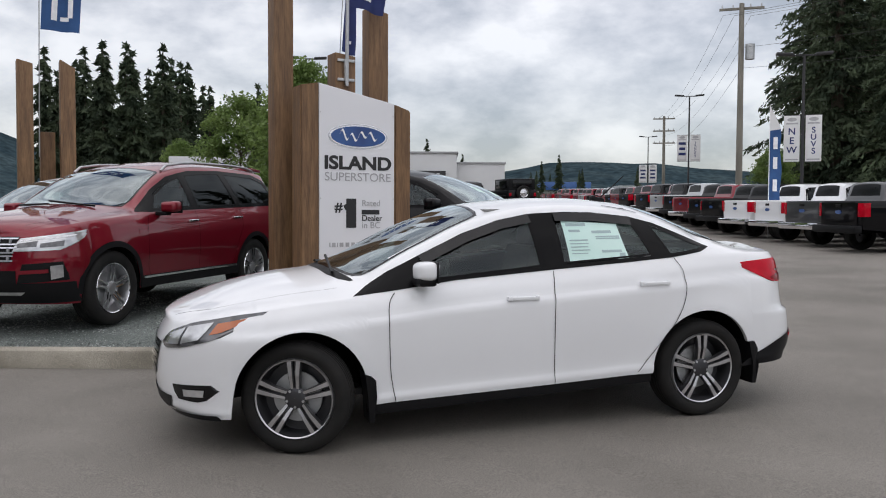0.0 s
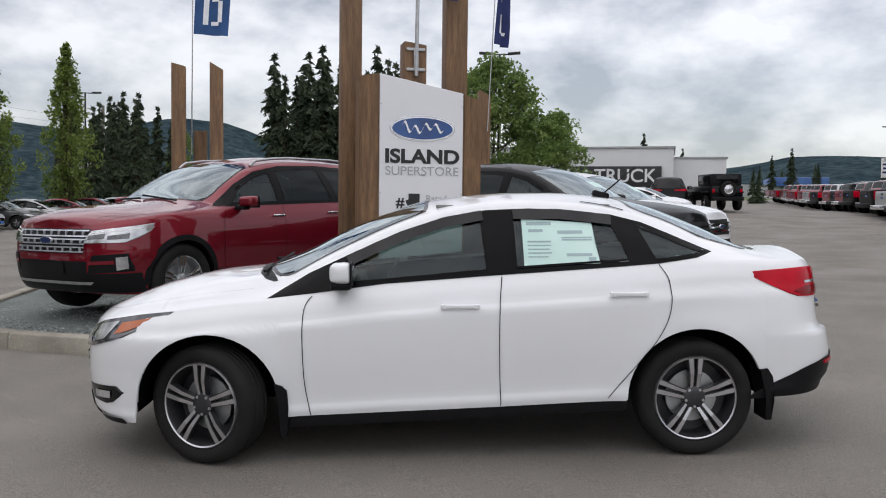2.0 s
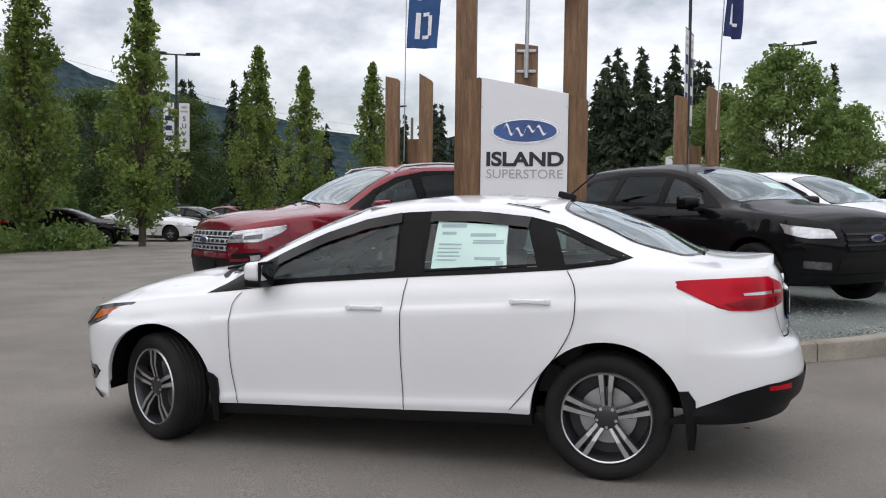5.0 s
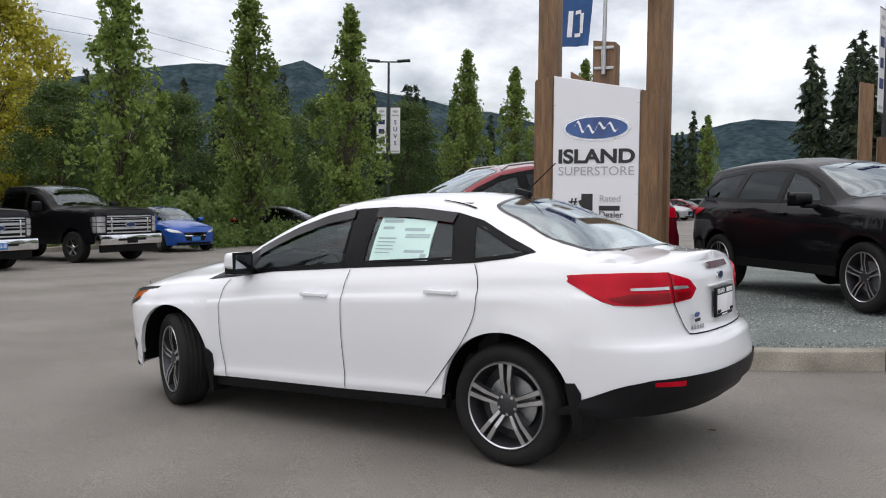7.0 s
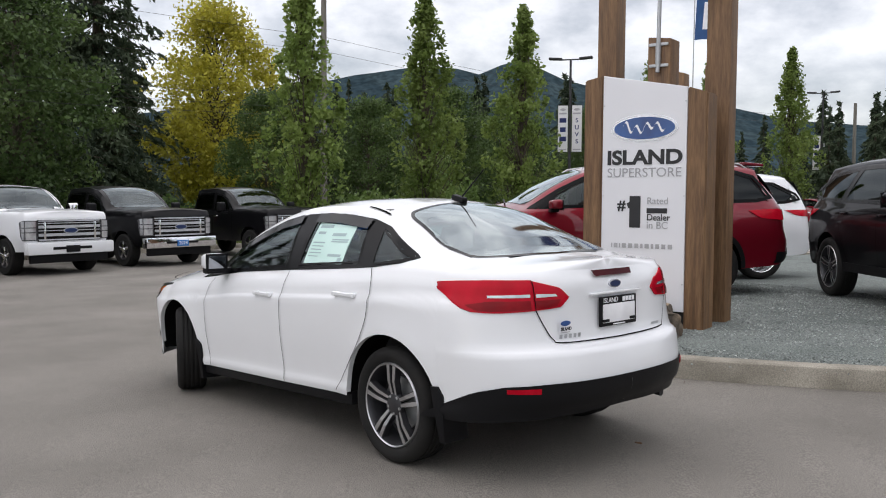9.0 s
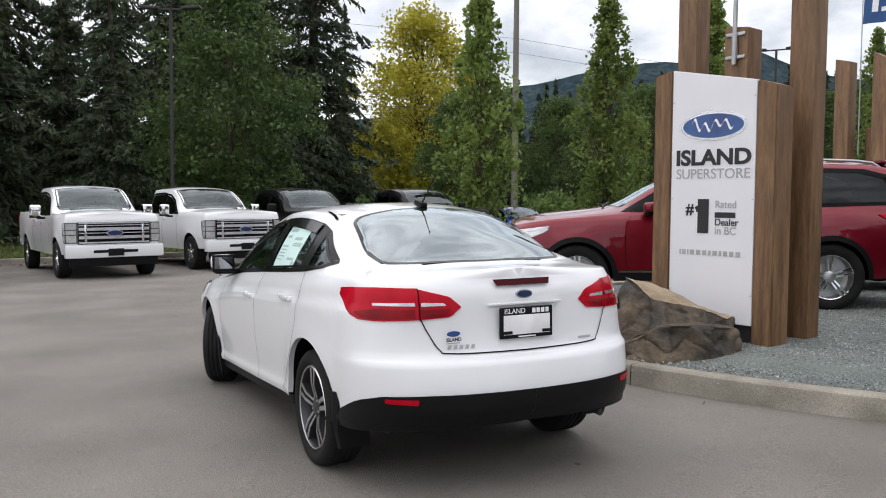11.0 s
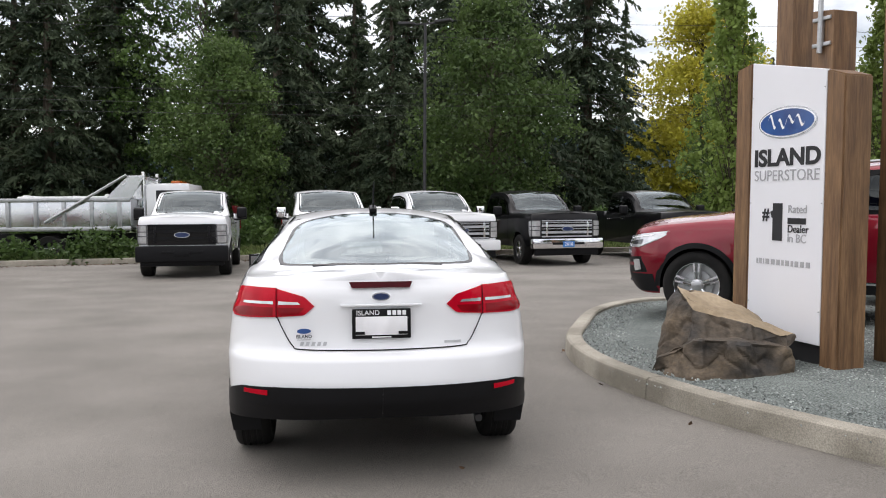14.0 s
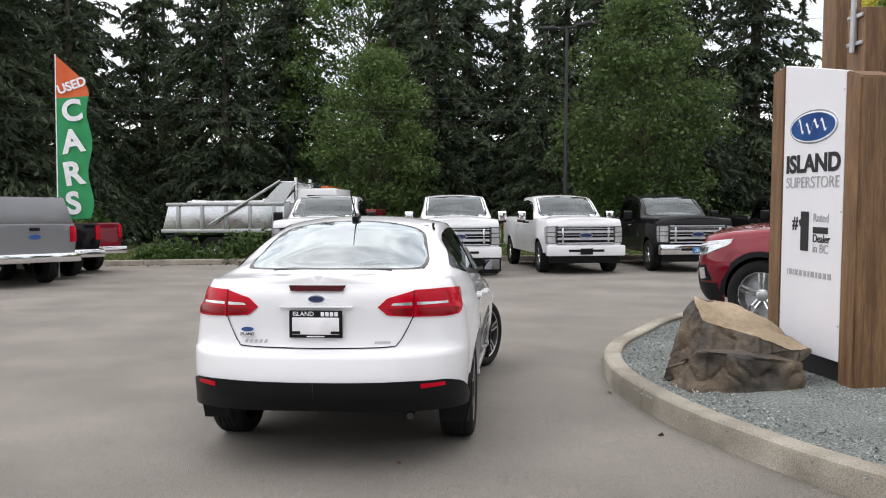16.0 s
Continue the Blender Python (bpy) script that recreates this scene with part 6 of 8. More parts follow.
def leafy_tree(seed, h, r, mat, label, name="broadleaf_tree", base=0.15, n_clump=70, per=70, size=0.20, columnar=False, trunk_r=None):
    """Broadleaf or columnar tree: limbs ending in loose clumps of leaves."""
    rng = np.random.default_rng(seed)
    root = thing(name, Matrix(), label, "tree")
    cs, limbs = [], []
    for k in range(n_clump):
        t = rng.uniform(0, 1)
        z = h * (base + (1 - base) * t)
        if columnar:
            prof = min(1.0, 0.40 + t * 1.9) * (1 - t) ** 0.85 + 0.03
            rad = r * prof * rng.uniform(0.1, 1.3)
        else:
            prof = math.sin(math.pi * min(1, 0.12 + 0.86 * t)) ** 0.6
            rad = r * prof * math.sqrt(rng.uniform(0.12, 1.0))
        a = rng.uniform(0, 2 * math.pi)
        c = np.array((rad * math.cos(a), rad * math.sin(a), z))
        foot = Vector((0, 0, max(h * base * 0.7, z - (0.28 * h if columnar else 0.22 * h) * rng.uniform(0.5, 1))))
        limbs.append((foot, Vector(c) * 0.8 + foot * 0.2, 0.0025 * h))
        cr = (min(0.10 * h, 1.15) if not columnar else 0.040 * h * (1.15 - 0.6 * t)) * rng.uniform(0.5, 1.35)
        m = int(per * rng.uniform(0.6, 1.3))
        v = rng.normal(size=(m, 3))
        v /= np.linalg.norm(v, axis=1)[:, None]
        v *= (rng.uniform(0, 1, m) ** 0.45)[:, None] * np.array((cr, cr, cr * (1.5 if columnar else 0.7)))
        cs.append(c + v)
    part("trunk", trunk_mesh(h * (0.95 if columnar else 0.8), trunk_r or 0.013 * h + 0.03, limbs, rng), BARK, root)
    ob = new("crown", leaf_mesh("crown", np.concatenate(cs), size, mat, seed, 1.5, 0.2))
    ob.parent = root
    return root


def bush_mesh(seed, lx, ly, h, n, mat, size=0.14):
    rng = np.random.default_rng(seed)
    u = rng.uniform(-1, 1, (n, 3))
    u[:, 2] = np.abs(u[:, 2])
    k = np.linalg.norm(u, axis=1)
    u = u[k < 1]
    bumps = 1 + 0.25 * np.sin(u[:, 0] * 9 + seed) * np.cos(u[:, 1] * 7)
    cs = u * np.array((lx, ly, h)) * bumps[:, None]
    return leaf_mesh("bush", cs, size, mat, seed, 1.8)


def place_tree(proto, x, y, turn=0, k=1.0, first=False):
    m = Matrix.Translation((x, y, ground_z(x, y) - 0.05)) @ Matrix.Rotation(radians(turn), 4, "Z") @ Matrix.Scale(k, 4)
    if first:
        proto.matrix_basis = m
        return proto
    ob = copy_thing(proto, Matrix.Translation((x, y, ground_z(x, y) - 0.05)) @ Matrix.Rotation(radians(turn), 4, "Z"))
    ob.scale = (k, k, k)
    return ob


# ---- the ground ----
def closed_curve(points, n=10):
    """Closed Catmull-Rom curve through plan points."""
    out = []
    m = len(points)
    for i in range(m):
        p0, p1, p2, p3 = (np.array(points[(i + k) % m], float) for k in (-1, 0, 1, 2))
        for j in range(n):
            t = j / n
            out.append(tuple(0.5 * (2 * p1 + (p2 - p0) * t + (2 * p0 - 5 * p1 + 4 * p2 - p3) * t * t + (3 * p1 - p0 - 3 * p2 + p3) * t ** 3)))
    return out


def open_curve(points, n=8):
    ext = [tuple(2 * np.array(points[0]) - np.array(points[1]))] + list(points) + [tuple(2 * np.array(points[-1]) - np.array(points[-2]))]
    out = []
    for i in range(1, len(ext) - 2):
        p0, p1, p2, p3 = (np.array(ext[i + k], float) for k in (-1, 0, 1, 2))
        for j in range(n):
            t = j / n
            out.append(tuple(0.5 * (2 * p1 + (p2 - p0) * t + (2 * p0 - 5 * p1 + 4 * p2 - p3) * t * t + (3 * p1 - p0 - 3 * p2 + p3) * t ** 3)))
    return out + [tuple(points[-1])]


def build_ground():
    g = sorted({*np.round(np.linspace(-160, 160, 41), 2), *(-3000, -1500, -800, -400, -250, 250, 400, 800, 1500, 3000)})
    vs = [(x, y, ground_z(x, y) - 0.06) for x in g for y in g]
    piece("ground", vs, grid_faces(len(g), len(g)), GRASS)
    tagged(bpy.data.objects["ground"], "grassy verge and rough ground round the lot", "ground", kind="structure")


build_ground()
WEST = open_curve([(-3, -24), (-8, -17), (-13.9, -9.8), (-16.3, -6.0), (-18.65, -2.1), (-21.6, 3.2), (-24.2, 8.6), (-26.2, 13.5), (-27.6, 18), (-30.0, 25), (-32.0, 32), (-34.0, 42), (-40, 75), (-50, 120)])


def lot_sheet():
    """The asphalt lot: rows from the kerb line across to the east."""
    vs, nx = [], 30
    for x0, y0 in WEST:
        for k in range(nx):
            x = x0 + (90 - x0) * (k / (nx - 1)) ** 1.5
            vs.append((x, y0, ground_z(x, y0)))
    piece("road", vs, grid_faces(len(WEST), nx), ASPHALT, smooth=True)
    tagged(bpy.data.objects["road"], "worn grey asphalt of the dealership lot", "asphalt", kind="structure")
    # behind the camera
    vs = []
    for i in range(6):
        for k in range(8):
            x, y = -3 + 93 * k / 7, -24 - 90 * i / 5
            vs.append((x, y, ground_z(x, y)))
    ob = piece("pavement", vs, grid_faces(6, 8), ASPHALT)
    tagged(ob, "worn grey asphalt behind the lot", "asphalt", kind="structure")


lot_sheet()


def kerb_line(points, name, label, closed, height=0.165, wide=0.17, stone=2.4, side=1):
    """Concrete kerb of separate lengths with narrow joints; side: +1 if the raised ground lies to the left of the line."""
    p = np.array(points, float)
    if closed:
        p = np.vstack([p, p[:1]])
    L = np.concatenate([[0], np.cumsum(np.hypot(*np.diff(p, axis=0).T))])
    root = thing(name, Matrix(), label, "kerb", kind="structure")
    total = L[-1]
    n = max(1, round(total / stone))
    prof = [(0, -0.10), (0.005, height - 0.03), (0.012, height - 0.012), (0.03, height), (wide - 0.02, height), (wide, height - 0.015), (wide, -0.10)]
    for k in range(n):
        a, b = total * k / n + 0.006, total * (k + 1) / n - 0.006
        vs = []
        m = max(3, int((b - a) / 0.25))
        for i in range(m):
            d = a + (b - a) * i / (m - 1)
            x, y = np.interp(d, L, p[:, 0]), np.interp(d, L, p[:, 1])
            x1, y1 = np.interp(min(total, d + 0.05), L, p[:, 0]), np.interp(min(total, d + 0.05), L, p[:, 1])
            x0, y0 = np.interp(max(0, d - 0.05), L, p[:, 0]), np.interp(max(0, d - 0.05), L, p[:, 1])
            t = np.array((x1 - x0, y1 - y0))
            t /= np.linalg.norm(t)
            nrm = np.array((-t[1], t[0])) * side
            for o, z in prof:
                q = np.array((x, y)) + nrm * o
                vs.append((q[0], q[1], ground_z(q[0], q[1]) + z))
        fs = grid_faces(m, len(prof))
        c = len(prof)
        fs += [tuple(range(c)), tuple(range((m - 1) * c, m * c))[::-1]]
        piece("kerb_stone", vs, fs, CONCRETE, root, smooth=True, sharp=30)
    return root


ISLAND = closed_curve([(-6.35, 8.75), (-6.05, 8.2), (-5.3, 7.75), (-4.4, 7.50), (-3.2, 7.40), (-2.2, 7.36), (-1.3, 7.50), (-0.4, 7.83), (0.5, 8.36), (1.1, 8.84), (1.68, 9.42), (2.25, 10.3), (2.6, 11.4),
                       (2.68, 13.0), (2.9, 16), (3.0, 20), (2.4, 23), (0, 24.2), (-5, 24.0), (-8.6, 22.6), (-9.4, 19), (-8.6, 14), (-7.2, 10.6)], 8)
kerb_line(ISLAND, "kerb", "pale concrete kerb round the gravel island", True)
kerb_line(WEST[8:], "kerb", "weathered concrete kerb along the grass verge", False, side=1)


def island_height(x, y):
    """Gravel mounds a little towards the sign."""
    return 0.115 + 0.085 * math.exp(-((x + 1.5) ** 2 + (y - 11.5) ** 2) / 22.0)


def gravel_sheet():
    c = np.array(ISLAND)
    mid = np.array((-2.8, 14.5))
    vs, rings = [], 14
    for k in range(rings):
        t = 0.985 * (1 - (k / (rings - 1)) ** 1.3)
        for q in c:
            d = q - mid
            p = mid + d * (1 - 0.14 / np.linalg.norm(d)) * t / 0.985 if k else mid + d * (1 - 0.14 / np.linalg.norm(d))
            vs.append((p[0], p[1], ground_z(*p) + (island_height(*p) if k > 1 else 0.118)))
    n = len(c)
    fs = [(k * n + i, k * n + (i + 1) % n, (k + 1) * n + (i + 1) % n, (k + 1) * n + i) for k in range(rings - 1) for i in range(n)]
    ob = piece("gravel_bed", vs, fs, GRAVEL)
    tagged(ob, "blue-grey crushed gravel bed inside the kerb", "gravel", kind="structure")
    rng = np.random.default_rng(5)
    poly = [tuple(q) for q in c]
    pts = [p for p in rng.uniform((-6.2, 7.5), (2.6, 13.5), (30000, 2)) if inside(poly, *p)]
    V, F = [], []
    tet = np.array(((1, 1, 1), (1, -1, -1), (-1, 1, -1), (-1, -1, 1)))
    for x, y in pts:
        if math.hypot(x - mid[0], y - mid[1]) < 1e-3:
            continue
        s = rng.uniform(0.0035, 0.009)
        q = Euler(rng.uniform(0, 6.28, 3)).to_matrix()
        edge = min(math.hypot(x - a, y - b) for a, b in poly[::3])
        z = ground_z(x, y) + (island_height(x, y) if edge > 1.0 else 0.118 + (island_height(x, y) - 0.118) * edge) + 0.001
        o = len(V)
        for t in tet:
            w = q @ Vector(t * s * rng.uniform(0.7, 1.3, 3))
            V.append((x + w.x, y + w.y, z + w.z * 0.8))
        F += [(o, o + 1, o + 2), (o, o + 2, o + 3), (o, o + 3, o + 1), (o + 1, o + 3, o + 2)]
    ob = piece("gravel_stones", V, F, STONE, smooth=False)
    tagged(ob, "loose angular gravel stones", "gravel", kind="stuff")


gravel_sheet()

# ---- the sign on the island ----
SIGN_TURN = 29.5
SIGN_AT = (-1.213, 9.037)


def post_mesh(w, d, z0, z1, slope=0.0, bevel=0.012):
    """Square timber with eased edges; slope: how much higher the left end of its cut top is."""
    bm = boxed((w, d, z1 - z0), (0, 0, (z0 + z1) / 2), bevel)
    for v in bm.verts:
        if v.co.z > (z0 + z1) / 2:
            v.co.z += slope * (-v.co.x / w)
    return bm


def island_sign():
    root = thing("dealer_sign", pose(*SIGN_AT, 0, 0, 0, SIGN_TURN), "white dealer sign panel between brown stained timber posts", "sign")
    bm = bmesh.new()
    lo, top = 0.485, lambda s_: 2.803 - (s_ + 0.1) * 0.192
    pts = [(-0.10, lo), (0.775, lo), (0.775, top(0.775)), (-0.10, top(-0.10))]
    V = [bm.verts.new((x, y, z)) for y in (0.0, 0.05) for x, z in pts]
    for f in ((0, 1, 2, 3), (7, 6, 5, 4), (0, 4, 5, 1), (1, 5, 6, 2), (2, 6, 7, 3), (3, 7, 4, 0)):
        bm.faces.new([V[i] for i in f])
    bmesh.ops.bevel(bm, geom=list(bm.edges), offset=0.004, segments=1, affect="EDGES")
    panel = part("panel", bm, PANEL, root, "white metal sign panel", smooth=False)
    V2 = boxed((0.86, 0.16, 2.1), (0.3375, 0.14, 1.45))
    part("core", V2, TRIM, root, smooth=False)
    part("base_plate", boxed((0.86, 0.10, 0.35), (0.3375, 0.09, 0.36)), DARK_METAL, root, smooth=False)
    for x0, x1, za, zb in ((-0.305, -0.103, 2.768, 2.806), (0.778, 0.972, 2.634, 2.572)):
        bm = bmesh.new()
        pts = [(x0, 0.22), (x1, 0.22), (x1, zb), (x0, za)]
        V = [bm.verts.new((x, y, z)) for y in (-0.006, 0.262) for x, z in pts]
        for f in ((0, 1, 2, 3), (7, 6, 5, 4), (0, 4, 5, 1), (1, 5, 6, 2), (2, 6, 7, 3), (3, 7, 4, 0)):
            bm.faces.new([V[i] for i in f])
        bmesh.ops.bevel(bm, geom=list(bm.edges), offset=0.012, segments=2, affect="EDGES")
        part("side_post", bm, TIMBER, root, "brown stained timber post")
    front = -0.004
    face = lambda x, z, y=front: pose(x, y, z, 90, 0, 0)
    # oval badge: rim, field and a plain pale shape in place of the script
    for a, b, y, mat, nm in ((0.345, 0.132, -0.004, LOGO_SILVER, "badge_rim"), (0.330, 0.119, -0.008, WHITE_INK, "badge_ring"), (0.316, 0.108, -0.011, LOGO_BLUE, "badge_field")):
        vs = [(0.345 + a * math.cos(t), y, 2.262 + b * math.sin(t)) for t in np.linspace(0, 2 * math.pi, 49)[:-1]]
        vs += [(x, 0.002, z) for x, _, z in vs]
        piece(nm, vs, [tuple(range(48))[::-1]] + [(i, (i + 1) % 48, 48 + (i + 1) % 48, 48 + i) for i in range(48)], mat, panel, smooth=False)
    wave = [(0.13 + 0.43 * t, 2.268 + 0.045 * math.sin(t * 25) * (1 - 0.35 * t) + 0.02 * math.cos(t * 9)) for t in np.linspace(0, 1, 60)]
    vs = [(x + 0.006 * s_, -0.0125, z + 0.011 * s_) for x, z in wave for s_ in (-1, 1)]
    piece("badge_stroke", vs, grid_faces(60, 2), WHITE_INK, panel, smooth=False)
    text_on(panel, "sign_text", "ISLAND", 0.192, face(0.345, 1.972) @ Matrix.Diagonal((1.21, 1, 1, 1)), BLACK_INK, 0.0015, bold=0.007)
    text_on(panel, "sign_text", "SUPERSTORE", 0.128, face(0.345, 1.826) @ Matrix.Diagonal((1.05, 1, 1, 1)), GREY_INK, 0.0015)
    text_on(panel, "sign_text", "#", 0.145, face(0.118, 1.505), BLACK_INK, 0.0015, bold=0.003)
    text_on(panel, "sign_text", "1", 0.41, face(0.262, 1.427) @ Matrix.Diagonal((1.60, 1, 1, 1)), BLACK_INK, 0.0015, bold=0.016)
    part("numeral_flag", boxed((0.07, 0.004, 0.055), (0.215, -0.003, 1.515), 0.001, Matrix.Rotation(radians(-22), 3, "Y")), BLACK_INK, panel, smooth=False)
    text_on(panel, "sign_text", "Rated", 0.094, face(0.385, 1.550), GREY_INK, 0.0015, align="LEFT")
    part("word_bar", boxed((0.21, 0.004, 0.050), (0.49, -0.003, 1.456), 0.001), BLACK_INK, panel, smooth=False)
    text_on(panel, "sign_text", "Dealer", 0.088, face(0.385, 1.389), BLACK_INK, 0.0015, align="LEFT", bold=0.0008)
    text_on(panel, "sign_text", "in BC", 0.098, face(0.385, 1.312), GREY_INK, 0.0015, align="LEFT")
    x = 0.012
    for w in (0.015, 0.055, 0.015, 0.06, 0.06, 0.055, 0.035, 0.06, 0.035, 0.055, 0.055, 0.06):
        part("word_bar", boxed((w * 0.72, 0.004, 0.045), (x + w / 2, -0.003, 1.108), 0.001), GREY_INK, panel, smooth=False)
        x += w + 0.008
    for z in (0.75, 1.6, 2.5):
        for sx in (-0.085, 0.76):
            part("screw", rodded((sx, 0.0, z), (sx, -0.006, z), 0.006, n=8), STEEL, panel)
    return root


island_sign()


def timber_post(x, y, top, w=0.22, d=0.22, slope=0.0, turn=SIGN_TURN, label="tall brown stained timber post"):
    ob = part("timber_post", post_mesh(w, d, 0, top, slope), TIMBER, None)
    z = ground_z(x, y) + island_height(x, y) - 0.15
    ob.matrix_basis = pose(x, y, 0, 0, 0, turn)
    for v in ob.data.vertices:
        if v.co.z < 0.5:
            v.co.z += z
    return tagged(ob, label, "post")


timber_post(-1.78, 9.41, 4.45, 0.215, 0.225)
timber_post(-0.80, 10.05, 3.78, 0.245, 0.20, 0.05)


def flag_block(x, y, z0, z1, w=0.24, turn=SIGN_TURN):
    """Short timber that carries a flagpole in a steel bracket."""
    root = thing("flag_post", pose(x, y, 0, 0, 0, turn), "short timber post with a steel flagpole bracket", "post")
    part("timber", post_mesh(w, w, ground_z(x, y) + 0.05, z1, 0.03), TIMBER, root)
    bm = bmesh.new()
    box(bm, (0.20, 0.02, 0.03), (0, -w / 2 - 0.01, z1 - 0.07), 0.004)
    box(bm, (0.20, 0.02, 0.03), (0, -w / 2 - 0.01, z1 - 0.28), 0.004)
    box(bm, (0.05, 0.03, 0.24), (0, -w / 2 - 0.02, z1 - 0.175), 0.004)
    part("bracket", bm, STEEL, root)
    part("flagpole", rodded((0, -w / 2 - 0.03, z1 - 0.35), (0.03, -w / 2 - 0.03, z1 + 2.2), 0.022, 0.016), STEEL, root)
    return root


flag_block(-1.14, 9.60, 0.3, 3.19)


def rippled(name, w, h, m, mat, label, category, wave=0.06, stripes=(), seed=0):
    """A cloth flag with folds; stripes: plain pale shapes (x, z, w, h) in place of its letters."""
    root = thing(name, m, label, category)
    rng = np.random.default_rng(seed)
    ph = rng.uniform(0, 6)
    fold = lambda x, z: wave * (0.2 + x / w) * math.sin(x * 9 / w + z * 1.7 + ph)
    nx, nz = 18, 24
    vs = [(w * i / (nx - 1), fold(w * i / (nx - 1), h * j / (nz - 1)), h * j / (nz - 1)) for i in range(nx) for j in range(nz)]
    o = len(vs)
    vs += [(x, y + 0.004, z) for x, y, z in vs]
    fs = grid_faces(nx, nz) + [f[::-1] for f in grid_faces(nx, nz, o)]
    piece("cloth", vs, fs, mat, root)
    for x0, z0, ww, hh in stripes:
        for dy in (-0.006, 0.010):
            vs = [(x0 + ww * i / 4, fold(x0 + ww * i / 4, z0 + hh * j / 4) + dy, z0 + hh * j / 4) for i in range(5) for j in range(5)]
            piece("print_bar", vs, grid_faces(5, 5), WHITE_INK, root)
    return root


# ---- a boulder in front of the sign ----
def boulder():
    """Split block of rock: a broken lower block, a ledge, and an upper slab with a tan top that slopes away."""
    lower = ((-0.08, -0.73, -0.05), (0.31, -0.36, -0.05), (0.43, 0.08, -0.05), (0.22, 0.53, -0.05), (-0.36, 0.50, -0.05), (-0.60, -0.52, -0.05),
             (0.0, -0.62, 0.20), (0.22, -0.32, 0.42), (0.36, 0.06, 0.42), (0.19, 0.47, 0.37), (-0.35, 0.44, 0.36), (-0.45, -0.30, 0.45))
    upper = ((-0.04, -0.62, 0.18), (0.18, -0.35, 0.34), (0.23, 0.05, 0.38), (0.13, 0.44, 0.33), (-0.35, 0.46, 0.30), (-0.46, -0.30, 0.40),
             (-0.30, -0.43, 0.80), (-0.12, -0.40, 0.755), (0.02, -0.32, 0.645), (0.13, 0.05, 0.555), (0.11, 0.40, 0.455), (-0.03, 0.52, 0.44), (-0.28, 0.45, 0.48), (-0.43, 0.18, 0.61), (-0.46, -0.14, 0.74))
    bm = bmesh.new()
    for block in (lower, upper):
        one = bmesh.new()
        for p in block:
            one.verts.new(p)
        bmesh.ops.convex_hull(one, input=one.verts)
        bmesh.ops.delete(one, geom=[v for v in one.verts if not v.link_faces], context="VERTS")
        bmesh.ops.recalc_face_normals(one, faces=one.faces)
        # upward faces of the upper block take the tan, all others the dark stone
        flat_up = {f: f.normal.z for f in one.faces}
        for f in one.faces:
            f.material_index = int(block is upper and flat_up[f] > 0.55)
        for _ in range(5):
            bmesh.ops.subdivide_edges(one, edges=list(one.edges), cuts=1, use_grid_fill=True)
        one.normal_update()
        moves = []
        for v in one.verts:
            q = v.co + Vector((3.1, 1.7, 0.4))
            up = max(0.0, v.normal.z)
            a = noise.noise(q * 2.6) * 0.034 + noise.noise(q * 6.0) * 0.020 + noise.noise(q * 14.0) * 0.013
            # the sides break in steps and upright cracks
            step = noise.noise(Vector((q.x * 2.0 + q.y * 5.0, q.z * 2.6, 1.0)))
            a += (1 - up) * (0.026 * math.tanh(9 * step) - 0.022 * max(0.0, 1 - abs(noise.noise(q * 4.3 + Vector((5, 0, 0)))) * 9))
            moves.append((v, v.normal * a))
        for v, d in moves:
            v.co += d
        one.normal_update()
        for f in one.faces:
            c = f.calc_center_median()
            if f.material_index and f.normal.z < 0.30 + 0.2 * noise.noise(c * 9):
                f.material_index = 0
        me = bpy.data.meshes.new("block")
        one.to_mesh(me)
        one.free()
        bm.from_mesh(me)
        bpy.data.meshes.remove(me)
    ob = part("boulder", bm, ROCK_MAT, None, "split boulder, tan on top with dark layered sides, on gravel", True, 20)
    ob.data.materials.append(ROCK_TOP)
    ob.matrix_basis = pose(-0.47, 8.74, ground_z(-0.47, 8.74) + 0.03) @ Matrix.Diagonal((1.05, 0.90, 0.92, 1))
    return tagged(ob, "", "boulder")


boulder()

# ---- two more timber groups with flags on the island ----
def post_group(a, b, top_a, top_b, short, flag_to):
    timber_post(*a, top_a, 0.25, 0.27, 0.06)
    timber_post(*b, top_b, 0.24, 0.26, 0.14)
    mid = ((a[0] + b[0]) / 2 - 0.15, (a[1] + b[1]) / 2 + 0.35)
    timber_post(*mid, short, 0.24, 0.24, 0.0, label="short brown stained timber post")


post_group((-7.15, 14.70), (-6.54, 14.97), 4.0, 4.0, 2.85, 0)
post_group((-3.22, 19.61), (-2.57, 19.75), 3.93, 4.05, 2.9, 0)
pole = part("flagpole", rodded((-6.98, 14.85, 2.4), (-6.90, 14.80, 7.6), 0.011, 0.008), STEEL, None, "thin steel flagpole on a timber post")
tagged(pole, category="flagpole")
rippled("feather_flag", 0.62, 2.6, pose(-6.92, 14.82, 4.58, 0, 3, 20), CLOTH_BLUE, "blue cloth flag with white block letters", "flag", 0.05, [(0.16, 0.18, 0.09, 0.50), (0.30, 0.18, 0.14, 0.07), (0.30, 0.61, 0.14, 0.07), (0.42, 0.24, 0.08, 0.38), (0.16, 0.92, 0.09, 0.5), (0.30, 1.35, 0.16, 0.07), (0.40, 1.1, 0.08, 0.28), (0.3, 0.95, 0.08, 0.25)], 1)
pole = part("flagpole", rodded((-2.45, 19.6, 3.2), (-2.20, 19.4, 7.8), 0.013, 0.009), STEEL, None, "thin steel flagpole on a timber post")
tagged(pole, category="flagpole")
